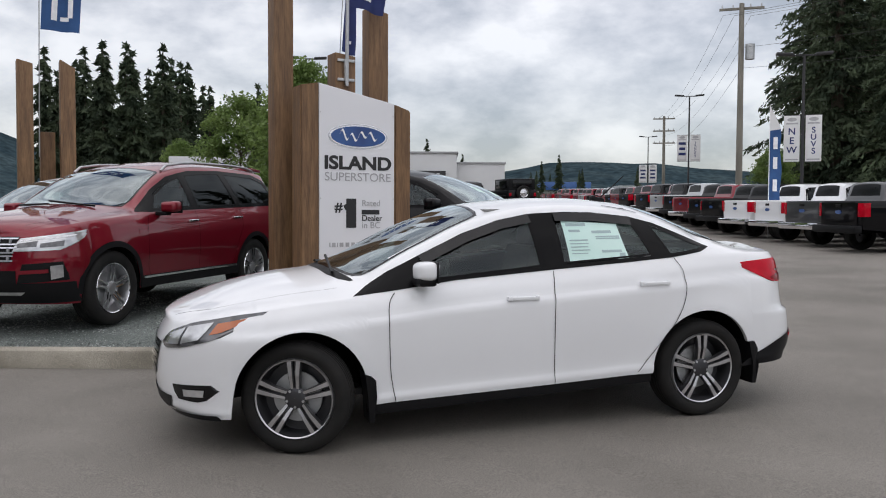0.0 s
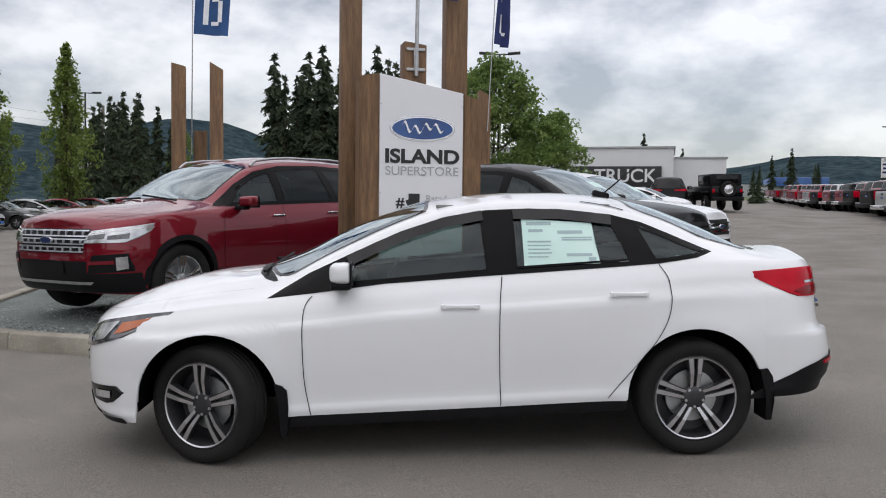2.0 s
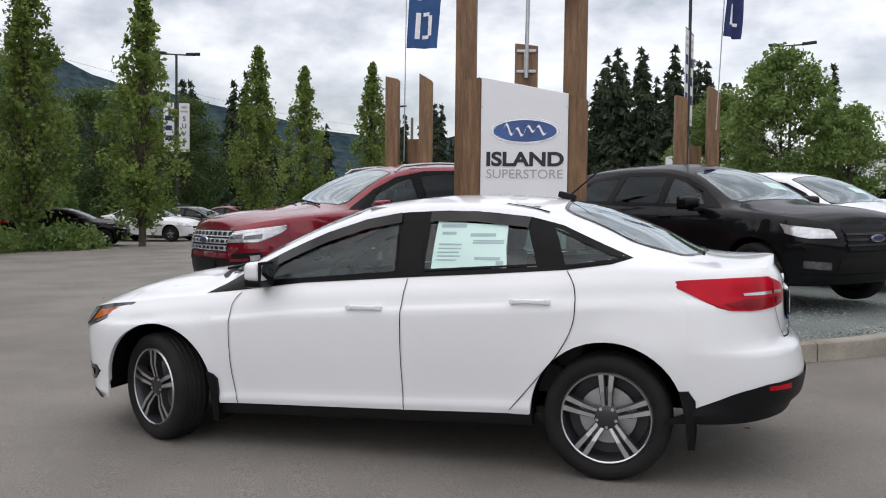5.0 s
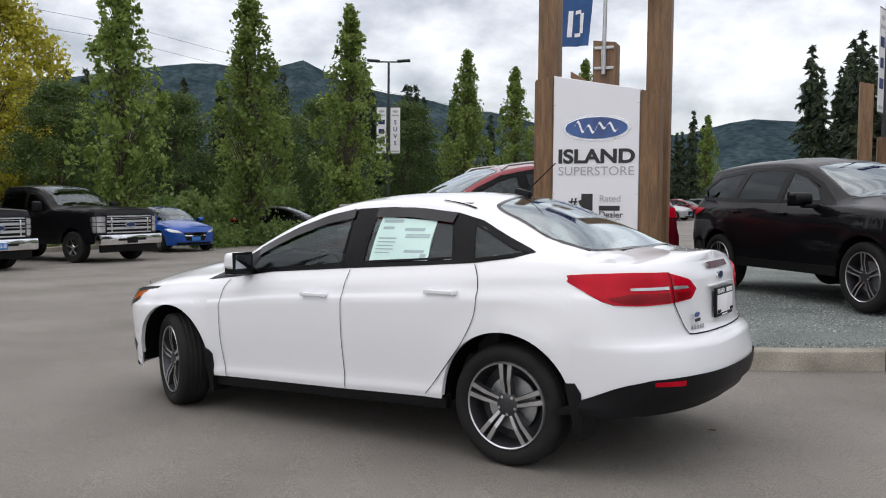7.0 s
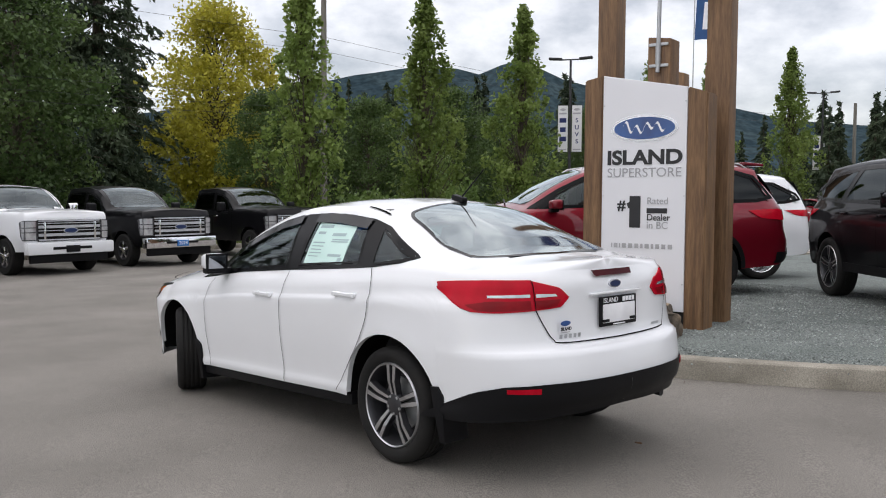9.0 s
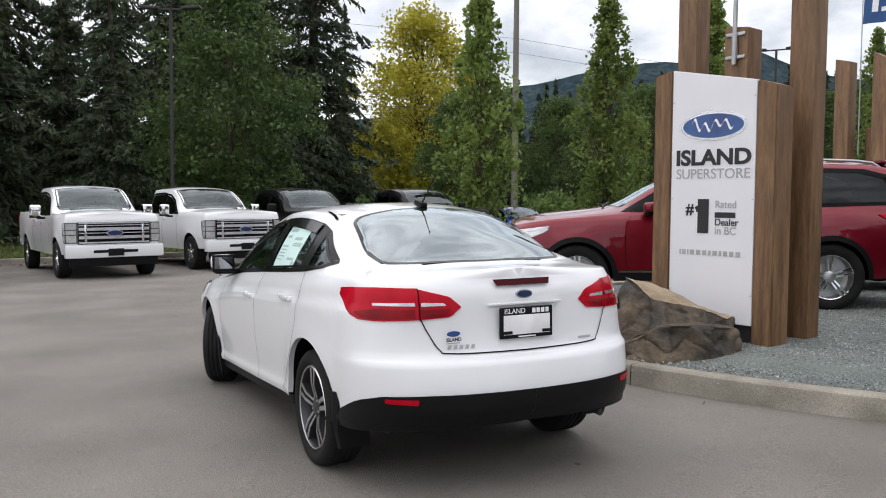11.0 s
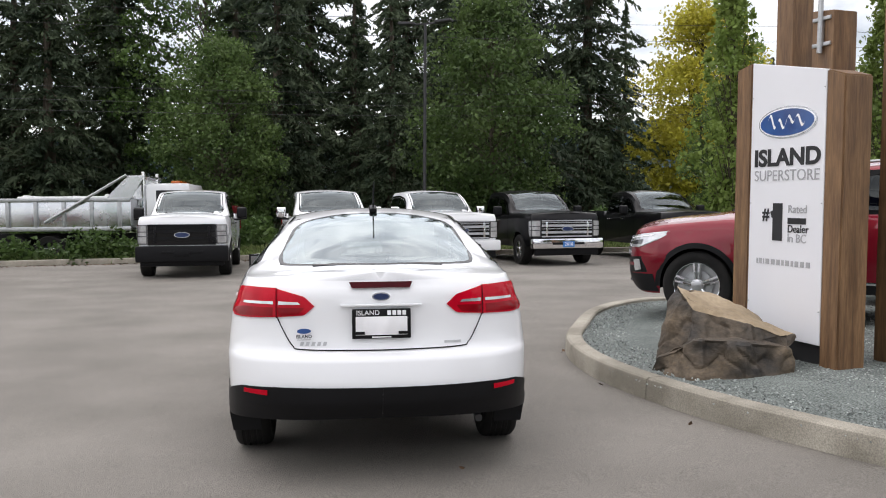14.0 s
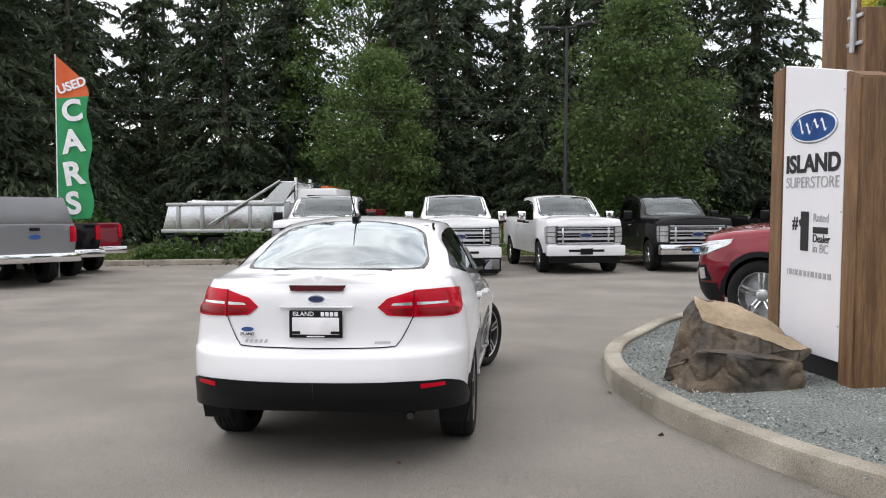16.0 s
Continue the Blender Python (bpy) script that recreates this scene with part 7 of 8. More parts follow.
rippled("feather_flag", 0.42, 2.6, pose(-2.28, 19.42, 5.1, 0, 6, 65), CLOTH_NAVY, "navy cloth flag with white block letters", "flag", 0.07, [(0.10, 0.25, 0.09, 0.42), (0.22, 0.25, 0.12, 0.07), (0.10, 0.95, 0.09, 0.42), (0.22, 1.3, 0.12, 0.07), (0.10, 1.7, 0.09, 0.4)], 2)
rippled("flag", 0.46, 0.55, pose(-1.06, 9.45, 3.72, 0, 8, 35), CLOTH_NAVY, "small navy cloth flag", "flag", 0.04, [(0.08, 0.10, 0.2, 0.05)], 3)

# ---- placing the vehicles ----
sedan = white_sedan(on_ground(0.207, 5.999, -162.27))
suv = red_suv(on_ground(-3.86, 10.40, 253.0, 0.185))
edge = crossover(on_ground(-0.17, 13.0, -26.1, 0.20), P_BLACK, "black crossover with black wheels on the gravel island", True)
white_cross = crossover(on_ground(0.25, 16.0, -24, 0.16), P_WHITE, "white crossover parked on the gravel island", False, "cars on the island")
copy_thing(white_cross, on_ground(-5.70, 13.05, 253, 0.16))["label"] = "white crossover parked beside the red vehicle"
dark_sedan = far_sedan(on_ground(-0.4, 20.3, -22, 0.13), P_BLACK, "black sedan parked on the gravel island", "cars on the island")
white_sedan_far = far_sedan(on_ground(0.2, 28.5, -20), P_WHITE, "white sedan parked in a row", "cars in the row")


def heading_of(deg):
    return np.array((math.cos(radians(deg)), math.sin(radians(deg))))


def by_front(x, y, deg, axle=2.03):
    """Pose from the middle of the front axle."""
    c = np.array((x, y)) - heading_of(deg) * axle
    return on_ground(c[0], c[1], deg)


def front_row():
    g = "heavy pickups along the verge"
    pickup(by_front(-11.9, -1.95, 22), P_WHITE, "white heavy pickup with a black grille and bumper", False, True, group=g, tall=1.03)
    white = pickup(by_front(-13.45, 1.15, 25), P_WHITE, "white heavy pickup with a chrome grille", True, False, group=g, tall=1.03)
    copy_thing(white, by_front(-15.45, 3.65, 29))
    pickup(by_front(-17.0, 6.2, 27), P_BLACK, "black heavy pickup with a chrome grille and blue plate", True, False, True, group=g, tall=1.03)
    pickup(by_front(-18.5, 9.65, 23), P_BLACK, "black heavy pickup with a chrome grille", True, False, group=g, tall=1.03)


front_row()


def used_trucks():
    g = "used pickups"
    pickup(on_ground(-7.5, -8.7, 256), P_STEEL, "grey pickup with a matching bed cap", True, False, False, True, g, 0.96, 1.84, f=2.8, b=-3.05, w=0.98)
    pickup(on_ground(-9.3, -9.9, 258), P_BLACK, "black pickup in a row of used trucks", True, False, group=g, tall=0.95, axle=1.84, f=2.8, b=-3.05, w=0.98)
    pickup(on_ground(-11.1, -11.1, 262), P_RED, "dark red pickup in a row of used trucks", True, False, group=g, tall=0.95, axle=1.84, f=2.8, b=-3.05, w=0.98)


used_trucks()


def east_row():
    """Long row of pickups, tails to the lot."""
    g = "pickups in the east row"
    made = {}
    coats = {"black": P_BLACK, "grey": P_GREY, "white": P_WHITE, "silver": P_SILVER, "red": P_RED}
    order = ["black", "grey", "white", "white", "black", "black", "red", "black", "silver", "black", "red", "black", "red", "black", "red", "black", "red", "silver", "red", "red", "red", "grey", "red", "red", "black", "red"]
    rng = np.random.default_rng(3)
    for k, c in enumerate(order):
        deg = 10 + rng.uniform(-2, 2)
        h = heading_of(deg)
        corner = np.array((10.7 + 0.03 * max(0, k - 6) * 2.6 + rng.uniform(-0.25, 0.25), 21.6 + 2.6 * k * (1 if k < 10 else 1.0 + 0.015 * (k - 10))))
        p = corner + h * 3.05 + np.array((-h[1], h[0])) * 0.98
        m = on_ground(p[0], p[1], deg)
        if c in made:
            copy_thing(made[c], m)
        else:
            made[c] = pickup(m, coats[c], c + " crew-cab pickup parked tail to the lot", c != "black", False, group=g, tall=0.96, axle=1.84, f=2.8, b=-3.05, w=0.98)


east_row()


def west_rows():
    g = "used cars in rows"
    blue = far_sedan(by_front(-21.75, 13.1, 6, 1.318), P_BLUE, "bright blue hatchback parked by the hedge", "used cars in rows")
    black = far_sedan(by_front(-24.9, 19.9, 48, 1.318), P_BLACK, "black sedan parked in the used car row", g)
    white = far_sedan(by_front(-26.0, 24.0, 22, 1.318), P_WHITE, "white sedan parked in the used car row", g)
    grey = far_sedan(by_front(-26.9, 27.0, 20, 1.318), P_GREY, "grey sedan parked in the used car row", g)
    red = far_sedan(by_front(-27.7, 29.9, 18, 1.318), P_RED, "dark red coupe parked in the used car row", g)
    silver = far_sedan(by_front(-28.4, 32.8, 18, 1.318), P_SILVER, "silver sedan parked in the used car row", g)
    rng = np.random.default_rng(9)
    cars = [black, white, grey, red, silver]
    x, y = -28.4, 32.8
    for k in range(11):
        x, y = x - 0.35, y + 3.0
        copy_thing(cars[int(rng.integers(0, 5))], by_front(x, y, 15 + rng.uniform(-3, 3), 1.318))
    x, y = -17.0, 40.0
    for k in range(9):
        copy_thing(cars[(k * 2 + 1) % 5], by_front(x, y, 12 + rng.uniform(-3, 3), 1.318))
        x, y = x - 0.3, y + 3.0
    # cars before the white showroom
    for k, (px, py, deg) in enumerate(((0.6, 33.0, -15), (-0.2, 37.0, -12), (0.4, 41.0, -12))):
        copy_thing((white_sedan_far, grey, white_sedan_far)[k], on_ground(px, py, deg))
    return grey


west_rows()


def jeep(m):
    """Boxy black off-roader with a spare wheel, seen from behind."""
    root = thing("off_road_vehicle", m, "boxy black off-road vehicle with a rear spare wheel", "car")
    part("body", boxed((4.0, 1.6, 0.75), (0, 0, 0.88), 0.07), P_BLACK, root)
    part("hard_top", boxed((2.3, 1.5, 0.62), (-0.80, 0, 1.54), 0.08), TRIM, root)
    for sign in (1, -1):
        part("fender", boxed((0.95, 0.22, 0.1), (1.2, sign * 0.85, 0.92), 0.04), TRIM, root)
        part("fender", boxed((0.95, 0.22, 0.1), (-1.2, sign * 0.85, 0.92), 0.04), TRIM, root)
        part("side_window", boxed((1.7, 0.02, 0.42), (-0.75, sign * 0.755, 1.56), 0.02), GLOSS_BLACK, root)
        part("tail_lamp", boxed((0.04, 0.12, 0.18), (-2.01, sign * 0.70, 1.0), 0.01), RED_LENS, root)
        for x in (1.2, -1.2):
            far_wheel(root, (x, sign * 0.80, 0.40), 0.40, 0.26, sign)
    part("rear_window", boxed((0.02, 1.1, 0.4), (-1.96, 0, 1.57), 0.02), GLOSS_BLACK, root)
    part("rear_bumper", boxed((0.18, 1.6, 0.2), (-2.08, 0, 0.60), 0.04), TRIM, root)
    sp = new("spare_wheel")
    sp.parent = root
    sp.matrix_basis = pose(-2.14, 0, 1.08, 0, 0, 90)
    vs, fs = lathe([(0.24, -0.1), (0.36, -0.1), (0.39, -0.06), (0.39, 0.08), (0.36, 0.12), (0.24, 0.1)], 28)
    piece("tyre", vs, fs, RUBBER, sp)
    vs, fs = lathe([(0.24, 0.09), (0.20, 0.04), (0.08, 0.06), (0.01, 0.08)], 24)
    piece("rim", vs, fs, RIM_CUT, sp)
    return root


jeep(on_ground(3.7, 47.8, 106))
copy_thing(edge, on_ground(1.4, 47.4, 90))["label"] = "dark crossover parked before the showroom"


def dump_truck(m):
    """Dump truck with a polished ribbed box, seen side on."""
    root = thing("dump_truck", m, "dump truck with a polished ribbed aluminium box and red cab", "truck")
    bm = bmesh.new()
    box(bm, (4.7, 2.3, 1.05), (-1.25, 0, 1.72), 0.03)
    for v in bm.verts:
        if v.co.x < -3 and v.co.z > 1.8:
            v.co.x += 0.28
    tub = part("dump_box", bm, POLISHED, root, "polished aluminium dump box")
    for k in range(5):
        for sign in (1, -1):
            part("rib", boxed((0.12, 0.08, 0.86), (-2.95 + k * 0.92, sign * 1.18, 1.72), 0.02), STEEL, tub)
    for sign in (1, -1):
        part("top_rail", boxed((4.5, 0.12, 0.12), (-1.15, sign * 1.18, 2.20), 0.03), STEEL, tub)
        part("bottom_rail", boxed((4.7, 0.10, 0.14), (-1.25, sign * 1.18, 1.22), 0.03), STEEL, tub)
        # sloped gusset that carries the guard over the cab
        vs = [(x, sign * y, z) for y in (1.10, 1.16) for x, z in ((0.25, 2.22), (1.1, 2.22), (1.55, 2.98), (1.0, 2.98))]
        piece("gusset", vs, [(0, 1, 2, 3), (7, 6, 5, 4), (0, 4, 5, 1), (1, 5, 6, 2), (2, 6, 7, 3), (3, 7, 4, 0)], POLISHED, tub, smooth=False)
        part("tarp_arm", rodded((-1.7, sign * 1.27, 1.45), (1.0, sign * 1.27, 3.02), 0.045), STEEL, tub)
    for x, r in ((-2.6, 0.16), (-0.9, 0.13), (0.2, 0.18)):
        part("load_hump", rodded((x - 0.3, 0, 2.24), (x + 0.3, 0, 2.24), r, r * 0.7, 10), STEEL, tub)
    part("tarp_roll", rodded((-3.1, 0, 2.28), (0.9, 0, 2.28), 0.07), STEEL, tub)
    part("cab_guard", boxed((0.6, 2.25, 0.06), (1.28, 0, 2.98), 0.02), POLISHED, tub)
    for sign in (1, -1):
        part("mirror", boxed((0.08, 0.22, 0.42), (2.95, sign * 1.30, 2.2), 0.03), TRIM, root)
    part("frame", boxed((7.8, 0.9, 0.28), (0.1, 0, 0.92), 0.03), TRIM, root)
    cab = part("cab", boxed((1.5, 2.1, 1.6), (2.3, 0, 1.95), 0.16), P_WHITE, root)
    part("cab_window", boxed((0.9, 2.12, 0.55), (2.35, 0, 2.25), 0.05), GLOSS_BLACK, cab)
    part("roof_lamp_bar", boxed((0.3, 1.5, 0.08), (2.5, 0, 2.80), 0.02), AMBER, cab)
    part("hood", boxed((1.5, 1.7, 1.0), (3.7, 0, 1.50), 0.14), P_RED, root)
    part("fuel_tank", rodded((0.9, 1.0, 0.85), (2.2, 1.0, 0.85), 0.30, n=18), CHROME, root)
    for sign in (1, -1):
        part("exhaust_stack", rodded((1.45, sign * 0.85, 1.2), (1.45, sign * 0.85, 3.15), 0.07), CHROME, root)
        for x in (3.7, -1.6, -2.8):
            far_wheel(root, (x, sign * 1.0, 0.5), 0.5, 0.32 if x > 0 else 0.55, sign, True)
    return root


dump_truck(on_ground(-20.6, -9.5, 104.5, -0.25))


# ---- lamps, poles, wires ----
def lamp_post(x, y, h, heads=2, turn=0, label="dark double-headed parking lot lamp", thick=0.07):
    root = thing("street_lamp", pose(x, y, ground_z(x, y), 0, 0, turn), label, "lamp post")
    part("pole", rodded((0, 0, 0), (0, 0, h - 0.1), thick, thick * 0.75, 12), DARK_METAL, root)
    part("base", rodded((0, 0, -0.2), (0, 0, 0.6), 0.28, 0.26, 14), CONCRETE, root)
    for s in ((1, -1) if heads == 2 else (1,)):
        arm = part("arm", boxed((0.5, 0.06, 0.06), (s * 0.3, 0, h - 0.12), 0.01), DARK_METAL, root)
        part("lamp_head", boxed((0.62, 0.34, 0.10), (s * 0.72, 0, h - 0.07), 0.03, Matrix.Rotation(radians(-4 * s), 3, "Y")), DARK_METAL, arm)
    return root


def banner_pair(x, y, z0, z1, w, turn, words, label):
    """Two cloth banners on arms either side of a pole; None: writing too small to read."""
    for s, word in zip((-1, 1), words):
        root = thing("banner", pose(x, y, 0, 0, 0, turn), label, "banner")
        cx = s * (w / 2 + 0.10)
        part("cloth", boxed((w, 0.012, z1 - z0), (cx, 0, (z0 + z1) / 2), 0.003), CLOTH_WHITE, root)
        for z in (z0, z1):
            part("arm", rodded((s * 0.04, 0, z), (cx + s * w / 2, 0, z), 0.014, n=6), DARK_METAL, root)
        h = z1 - z0
        piece("crest", *disc_y(cx, -0.008, z1 - 0.09 * h, w * 0.30, w * 0.13), GREY_INK, root)
        part("print_bar", boxed((w * 0.75, 0.004, h * 0.035), (cx, -0.008, z1 - 0.175 * h), 0.001), GREY_INK, root)
        part("print_bar", boxed((w * 0.8, 0.004, h * 0.03), (cx, -0.008, z0 + 0.05 * h), 0.001), GREY_INK, root)
        if word:
            step = h * 0.60 / len(word)
            for k, ch in enumerate(word):
                text_on(root, "banner_letter", ch, min(step * 1.15, w * 0.62), pose(cx, -0.008, z1 - 0.26 * h - step * (k + 0.45), 90, 0, 0), CLOTH_NAVY, 0.002, bold=0.006)
        else:
            for k in range(3):
                part("print_bar", boxed((w * (0.7 - 0.12 * (k % 2)), 0.004, h * 0.10), (cx, -0.008, z1 - (0.32 + 0.2 * k) * h), 0.001), CLOTH_NAVY, root)


def disc_y(x, y, z, a, b, n=20):
    vs = [(x + a * math.cos(2 * math.pi * k / n), y, z + b * math.sin(2 * math.pi * k / n)) for k in range(n)]
    vs += [(v[0], y + 0.006, v[2]) for v in vs]
    return vs, [tuple(range(n))[::-1]] + [(k, (k + 1) % n, n + (k + 1) % n, n + k) for k in range(n)]


lamp_post(-29.0, 26.0, 8.35, 2, 50)
banner_pair(-29.0, 26.0, 3.95, 6.15, 0.46, 52, (None, "SUVS"), "white vertical banner with dark letters on a lamp post")
lamp_post(-37.0, 51.0, 8.6, 2, 40)
banner_pair(-37.0, 51.0, 3.9, 6.2, 0.46, 35, (None, None), "white vertical banner with small dark print")
lamp_post(-6.9, 43.2, 8.3, 2, 10)
banner_pair(-3.83, 21.7, 3.55, 5.75, 0.42, 100, (None, None), "white vertical banner seen edge on")
lamp_post(-3.83, 21.7, 9.5, 1, 100, thick=0.045)
lamp_post(13.9, 33.3, 7.0, 2, -10)
banner_pair(13.9, 33.3, 3.55, 5.35, 0.58, -22, ("NEW", "SUVS"), "white vertical banner with dark letters on a lamp post")
lamp_post(17.8, 62.4, 8.6, 2, -10)
banner_pair(17.8, 62.4, 5.4, 7.3, 0.72, -15, (None, "TRUCKS"), "white vertical banner with dark letters on a lamp post")
lamp_post(23.9, 100.4, 8.0, 2, -10)
banner_pair(23.9, 100.4, 5.3, 7.4, 0.9, -15, (None, None), "white vertical banner with small dark print")
lamp_post(-24.2, 1.0, 8.4, 2, 80)


def utility_pole(x, y, h, arms=1, turn=0, label="grey wooden utility pole with crossarm"):
    root = thing("utility_pole", pose(x, y, ground_z(x, y), 0, 0, turn), label, "utility pole")
    part("pole", rodded((0, 0, -0.3), (0, 0, h), 0.19, 0.13, 12), POLE_WOOD, root)
    for k in range(arms):
        z = h - 0.25 - 1.3 * k
        arm = part("crossarm", boxed((2.3, 0.11, 0.13), (0, 0.14, z), 0.015), POLE_WOOD, root)
        for x_ in (-1.0, -0.45, 0.45, 1.0):
            part("insulator", rodded((x_, 0.14, z + 0.06), (x_, 0.14, z + 0.24), 0.045, 0.03, 8), STEEL, arm)
    if arms == 1:
        part("transformer", rodded((0.45, 0, h - 3.0), (0.45, 0, h - 2.2), 0.24, n=14), STEEL, root)
    return root


utility_pole(16.0, 46.5, 11.6, 1, -18)
utility_pole(23.7, 92.5, 9.6, 3, -14)
utility_pole(-35.4, 15.8, 12.5, 0, 0, "plain grey wooden pole beside the verge")
tagged(part("utility_pole", rodded((-43, 61, 0), (-43, 61, 9.5), 0.17, 0.12, 10), POLE_WOOD, None, "plain grey wooden pole"), category="utility pole")


def wire(a, b, sag, label="thin sagging overhead wire"):
    pts = [Vector(a).lerp(Vector(b), k / 14) - Vector((0, 0, sag * 4 * (k / 14) * (1 - k / 14))) for k in range(15)]
    ob = piece("overhead_wire", *tube(pts, 0.008, 5), DARK_METAL, None, label)
    return tagged(ob, category="wire")


for dx, z in ((-1, 12.2), (-0.4, 12.2), (0.5, 12.2), (0, 10.5), (0, 9.4)):
    wire((16.0 + dx, 46.5, z), (23.7 + dx, 92.5, z - 0.4), 1.2)
    wire((16.0 + dx, 46.5, z), (7.0 + dx + 26, 2.0, z - 1.2), 1.0)
for z in (9.6, 8.9, 6.6, 6.1, 5.7):
    wire((-35.4, 15.8, z), (-13.0, -32.0, z - 0.6), 0.5)
    wire((-35.4, 15.8, z), (-55.0, 70.0, z + 0.4), 0.8)


def feather_flag(x, y, base, z0, z1, w, cloth, turn, label, letters=(), top=None, top_from=0.75, wave=0.03):
    """Tall narrow banner on a bowed pole: straight at the pole, pointed at the top."""
    root = thing("feather_flag", pose(x, y, 0, 0, 0, turn), label, "flag")
    part("pole", rodded((0, 0, base), (0.0, 0, z1 + 0.02), 0.018, 0.012, 8), WHITE_INK, root)
    nz, nx = 30, 7
    width = lambda t: w * (0.95 if t < 0.72 else max(0.03, 0.95 * (1 - ((t - 0.72) / 0.28) ** 1.6))) * (1 + 0.08 * math.sin(t * 17))
    yy = lambda a, t: wave * math.sin(a * 7 + t * 9) * a / w
    for name, mat, t0, t1 in (("cloth", cloth, 0.0, top_from if top else 1.0), ("cloth_top", top, top_from, 1.0)):
        if mat:
            vs = []
            for i in range(nz):
                t = t0 + (t1 - t0) * i / (nz - 1)
                for j in range(nx):
                    a = width(t) * j / (nx - 1)
                    vs.append((a, yy(a, t), z0 + (z1 - z0) * t + 0.06 * a / w))
            o = len(vs)
            vs += [(p, q + 0.004, r) for p, q, r in vs]
            piece(name, vs, grid_faces(nz, nx) + [f[::-1] for f in grid_faces(nz, nx, o)], mat, root)
    for ch, t, size, slant in letters:
        if ch == "|":
            part("print_bar", boxed((w * 0.34, 0.05, size), (w * 0.48, 0, z0 + (z1 - z0) * t), 0.01, Matrix.Rotation(radians(slant), 3, "Y")), WHITE_INK, root)
        else:
            text_on(root, "flag_letter", ch, size, pose(w * 0.47, -wave - 0.006, z0 + (z1 - z0) * t, 90, -slant, 0), WHITE_INK, 0.002, bold=0.036 * size)
    return root


feather_flag(-9.25, -7.75, -0.25, 1.16, 5.18, 0.86, CLOTH_GREEN, 113, "green feather flag with an orange-red tip and white letters",
             (("C", 0.66, 0.70, 9), ("A", 0.475, 0.76, 9), ("R", 0.28, 0.78, 9), ("S", 0.10, 0.74, 9), ("USED", 0.815, 0.30, 20)), CLOTH_RED, 0.74)
feather_flag(11.6, 30.6, 0.5, 0.95, 5.35, 0.42, CLOTH_BLUE, -12, "blue feather flag with white block letters and a white tip",
             tuple(("|", t, 0.42, 0) for t in (0.18, 0.36, 0.54, 0.70)), CLOTH_WHITE, 0.80)


# ---- buildings far off ----
def showroom():
    root = thing("showroom", pose(0, 0, 0, 0, 0, 0), "white flat-roofed showroom with a dark fascia sign", "building")
    g = 2.6
    y = 110
    part("wall", boxed((34, 14, 7.4), (-15.3, y + 7, g + 3.0)), WHITE_WALL, root, smooth=False)
    part("wall", boxed((6.3, 12, 5.9), (4.85, y + 8, g + 2.6)), WHITE_WALL, root, smooth=False)
    part("roof", boxed((34.4, 14.4, 0.25), (-15.3, y + 7, g + 6.8), 0.04), GREY_WALL, root)
    part("roof", boxed((6.4, 12.3, 0.25), (4.95, y + 8, g + 5.6), 0.04), GREY_WALL, root)
    band = part("fascia", boxed((13.4, 0.3, 2.5), (-6.4, y - 0.2, g + 3.2), 0.03), BLACK_INK, root)
    text_on(band, "fascia_text", "AM TRUCK", 2.3, pose(-6.1, y - 0.40, g + 3.2, 90, 0, 0), WHITE_WALL, 0.05, bold=0.03)
    for k in range(8):
        w = part("window", boxed((2.4, 0.12, 2.6), (-27 + k * 3.4, y - 0.08, g + 0.6), 0.02), TRIM, root)
        part("pane", boxed((2.2, 0.04, 2.4), (-27 + k * 3.4, y - 0.16, g + 0.6)), GLOSS_BLACK, w)


showroom()


def far_shed():
    root = thing("warehouse", Matrix(), "long low warehouse with a blue roof far off", "building")
    part("wall", boxed((40, 12, 4.2), (30, 175, 4.6)), GREY_WALL, root, smooth=False)
    part("roof", boxed((10, 12.6, 1.6), (24, 174.6, 7.2), 0.1), BLUE_ROOF, root)
    part("roof", boxed((17, 12.6, 0.9), (43, 174.6, 6.9), 0.1), GREY_WALL, root)


far_shed()
bm = bmesh.new()
box(bm, (5.0, 0.3, 1.8), (0, 0, 0.9), 0.02)
signboard = thing("signboard", pose(-15.6, 57, 3.4, 0, 0, 12), "white dealership signboard with dark letters", "sign")
part("board", bm, WHITE_WALL, signboard)
text_on(signboard, "sign_text", "ISLAND", 1.0, pose(-0.2, -0.17, 1.0, 90, 0, 0), CLOTH_NAVY, 0.01, bold=0.02)
for x in (-1.8, 1.8):
    part("leg", boxed((0.2, 0.2, 3.0), (x, 0.05, -1.4), 0.02), STEEL, signboard)


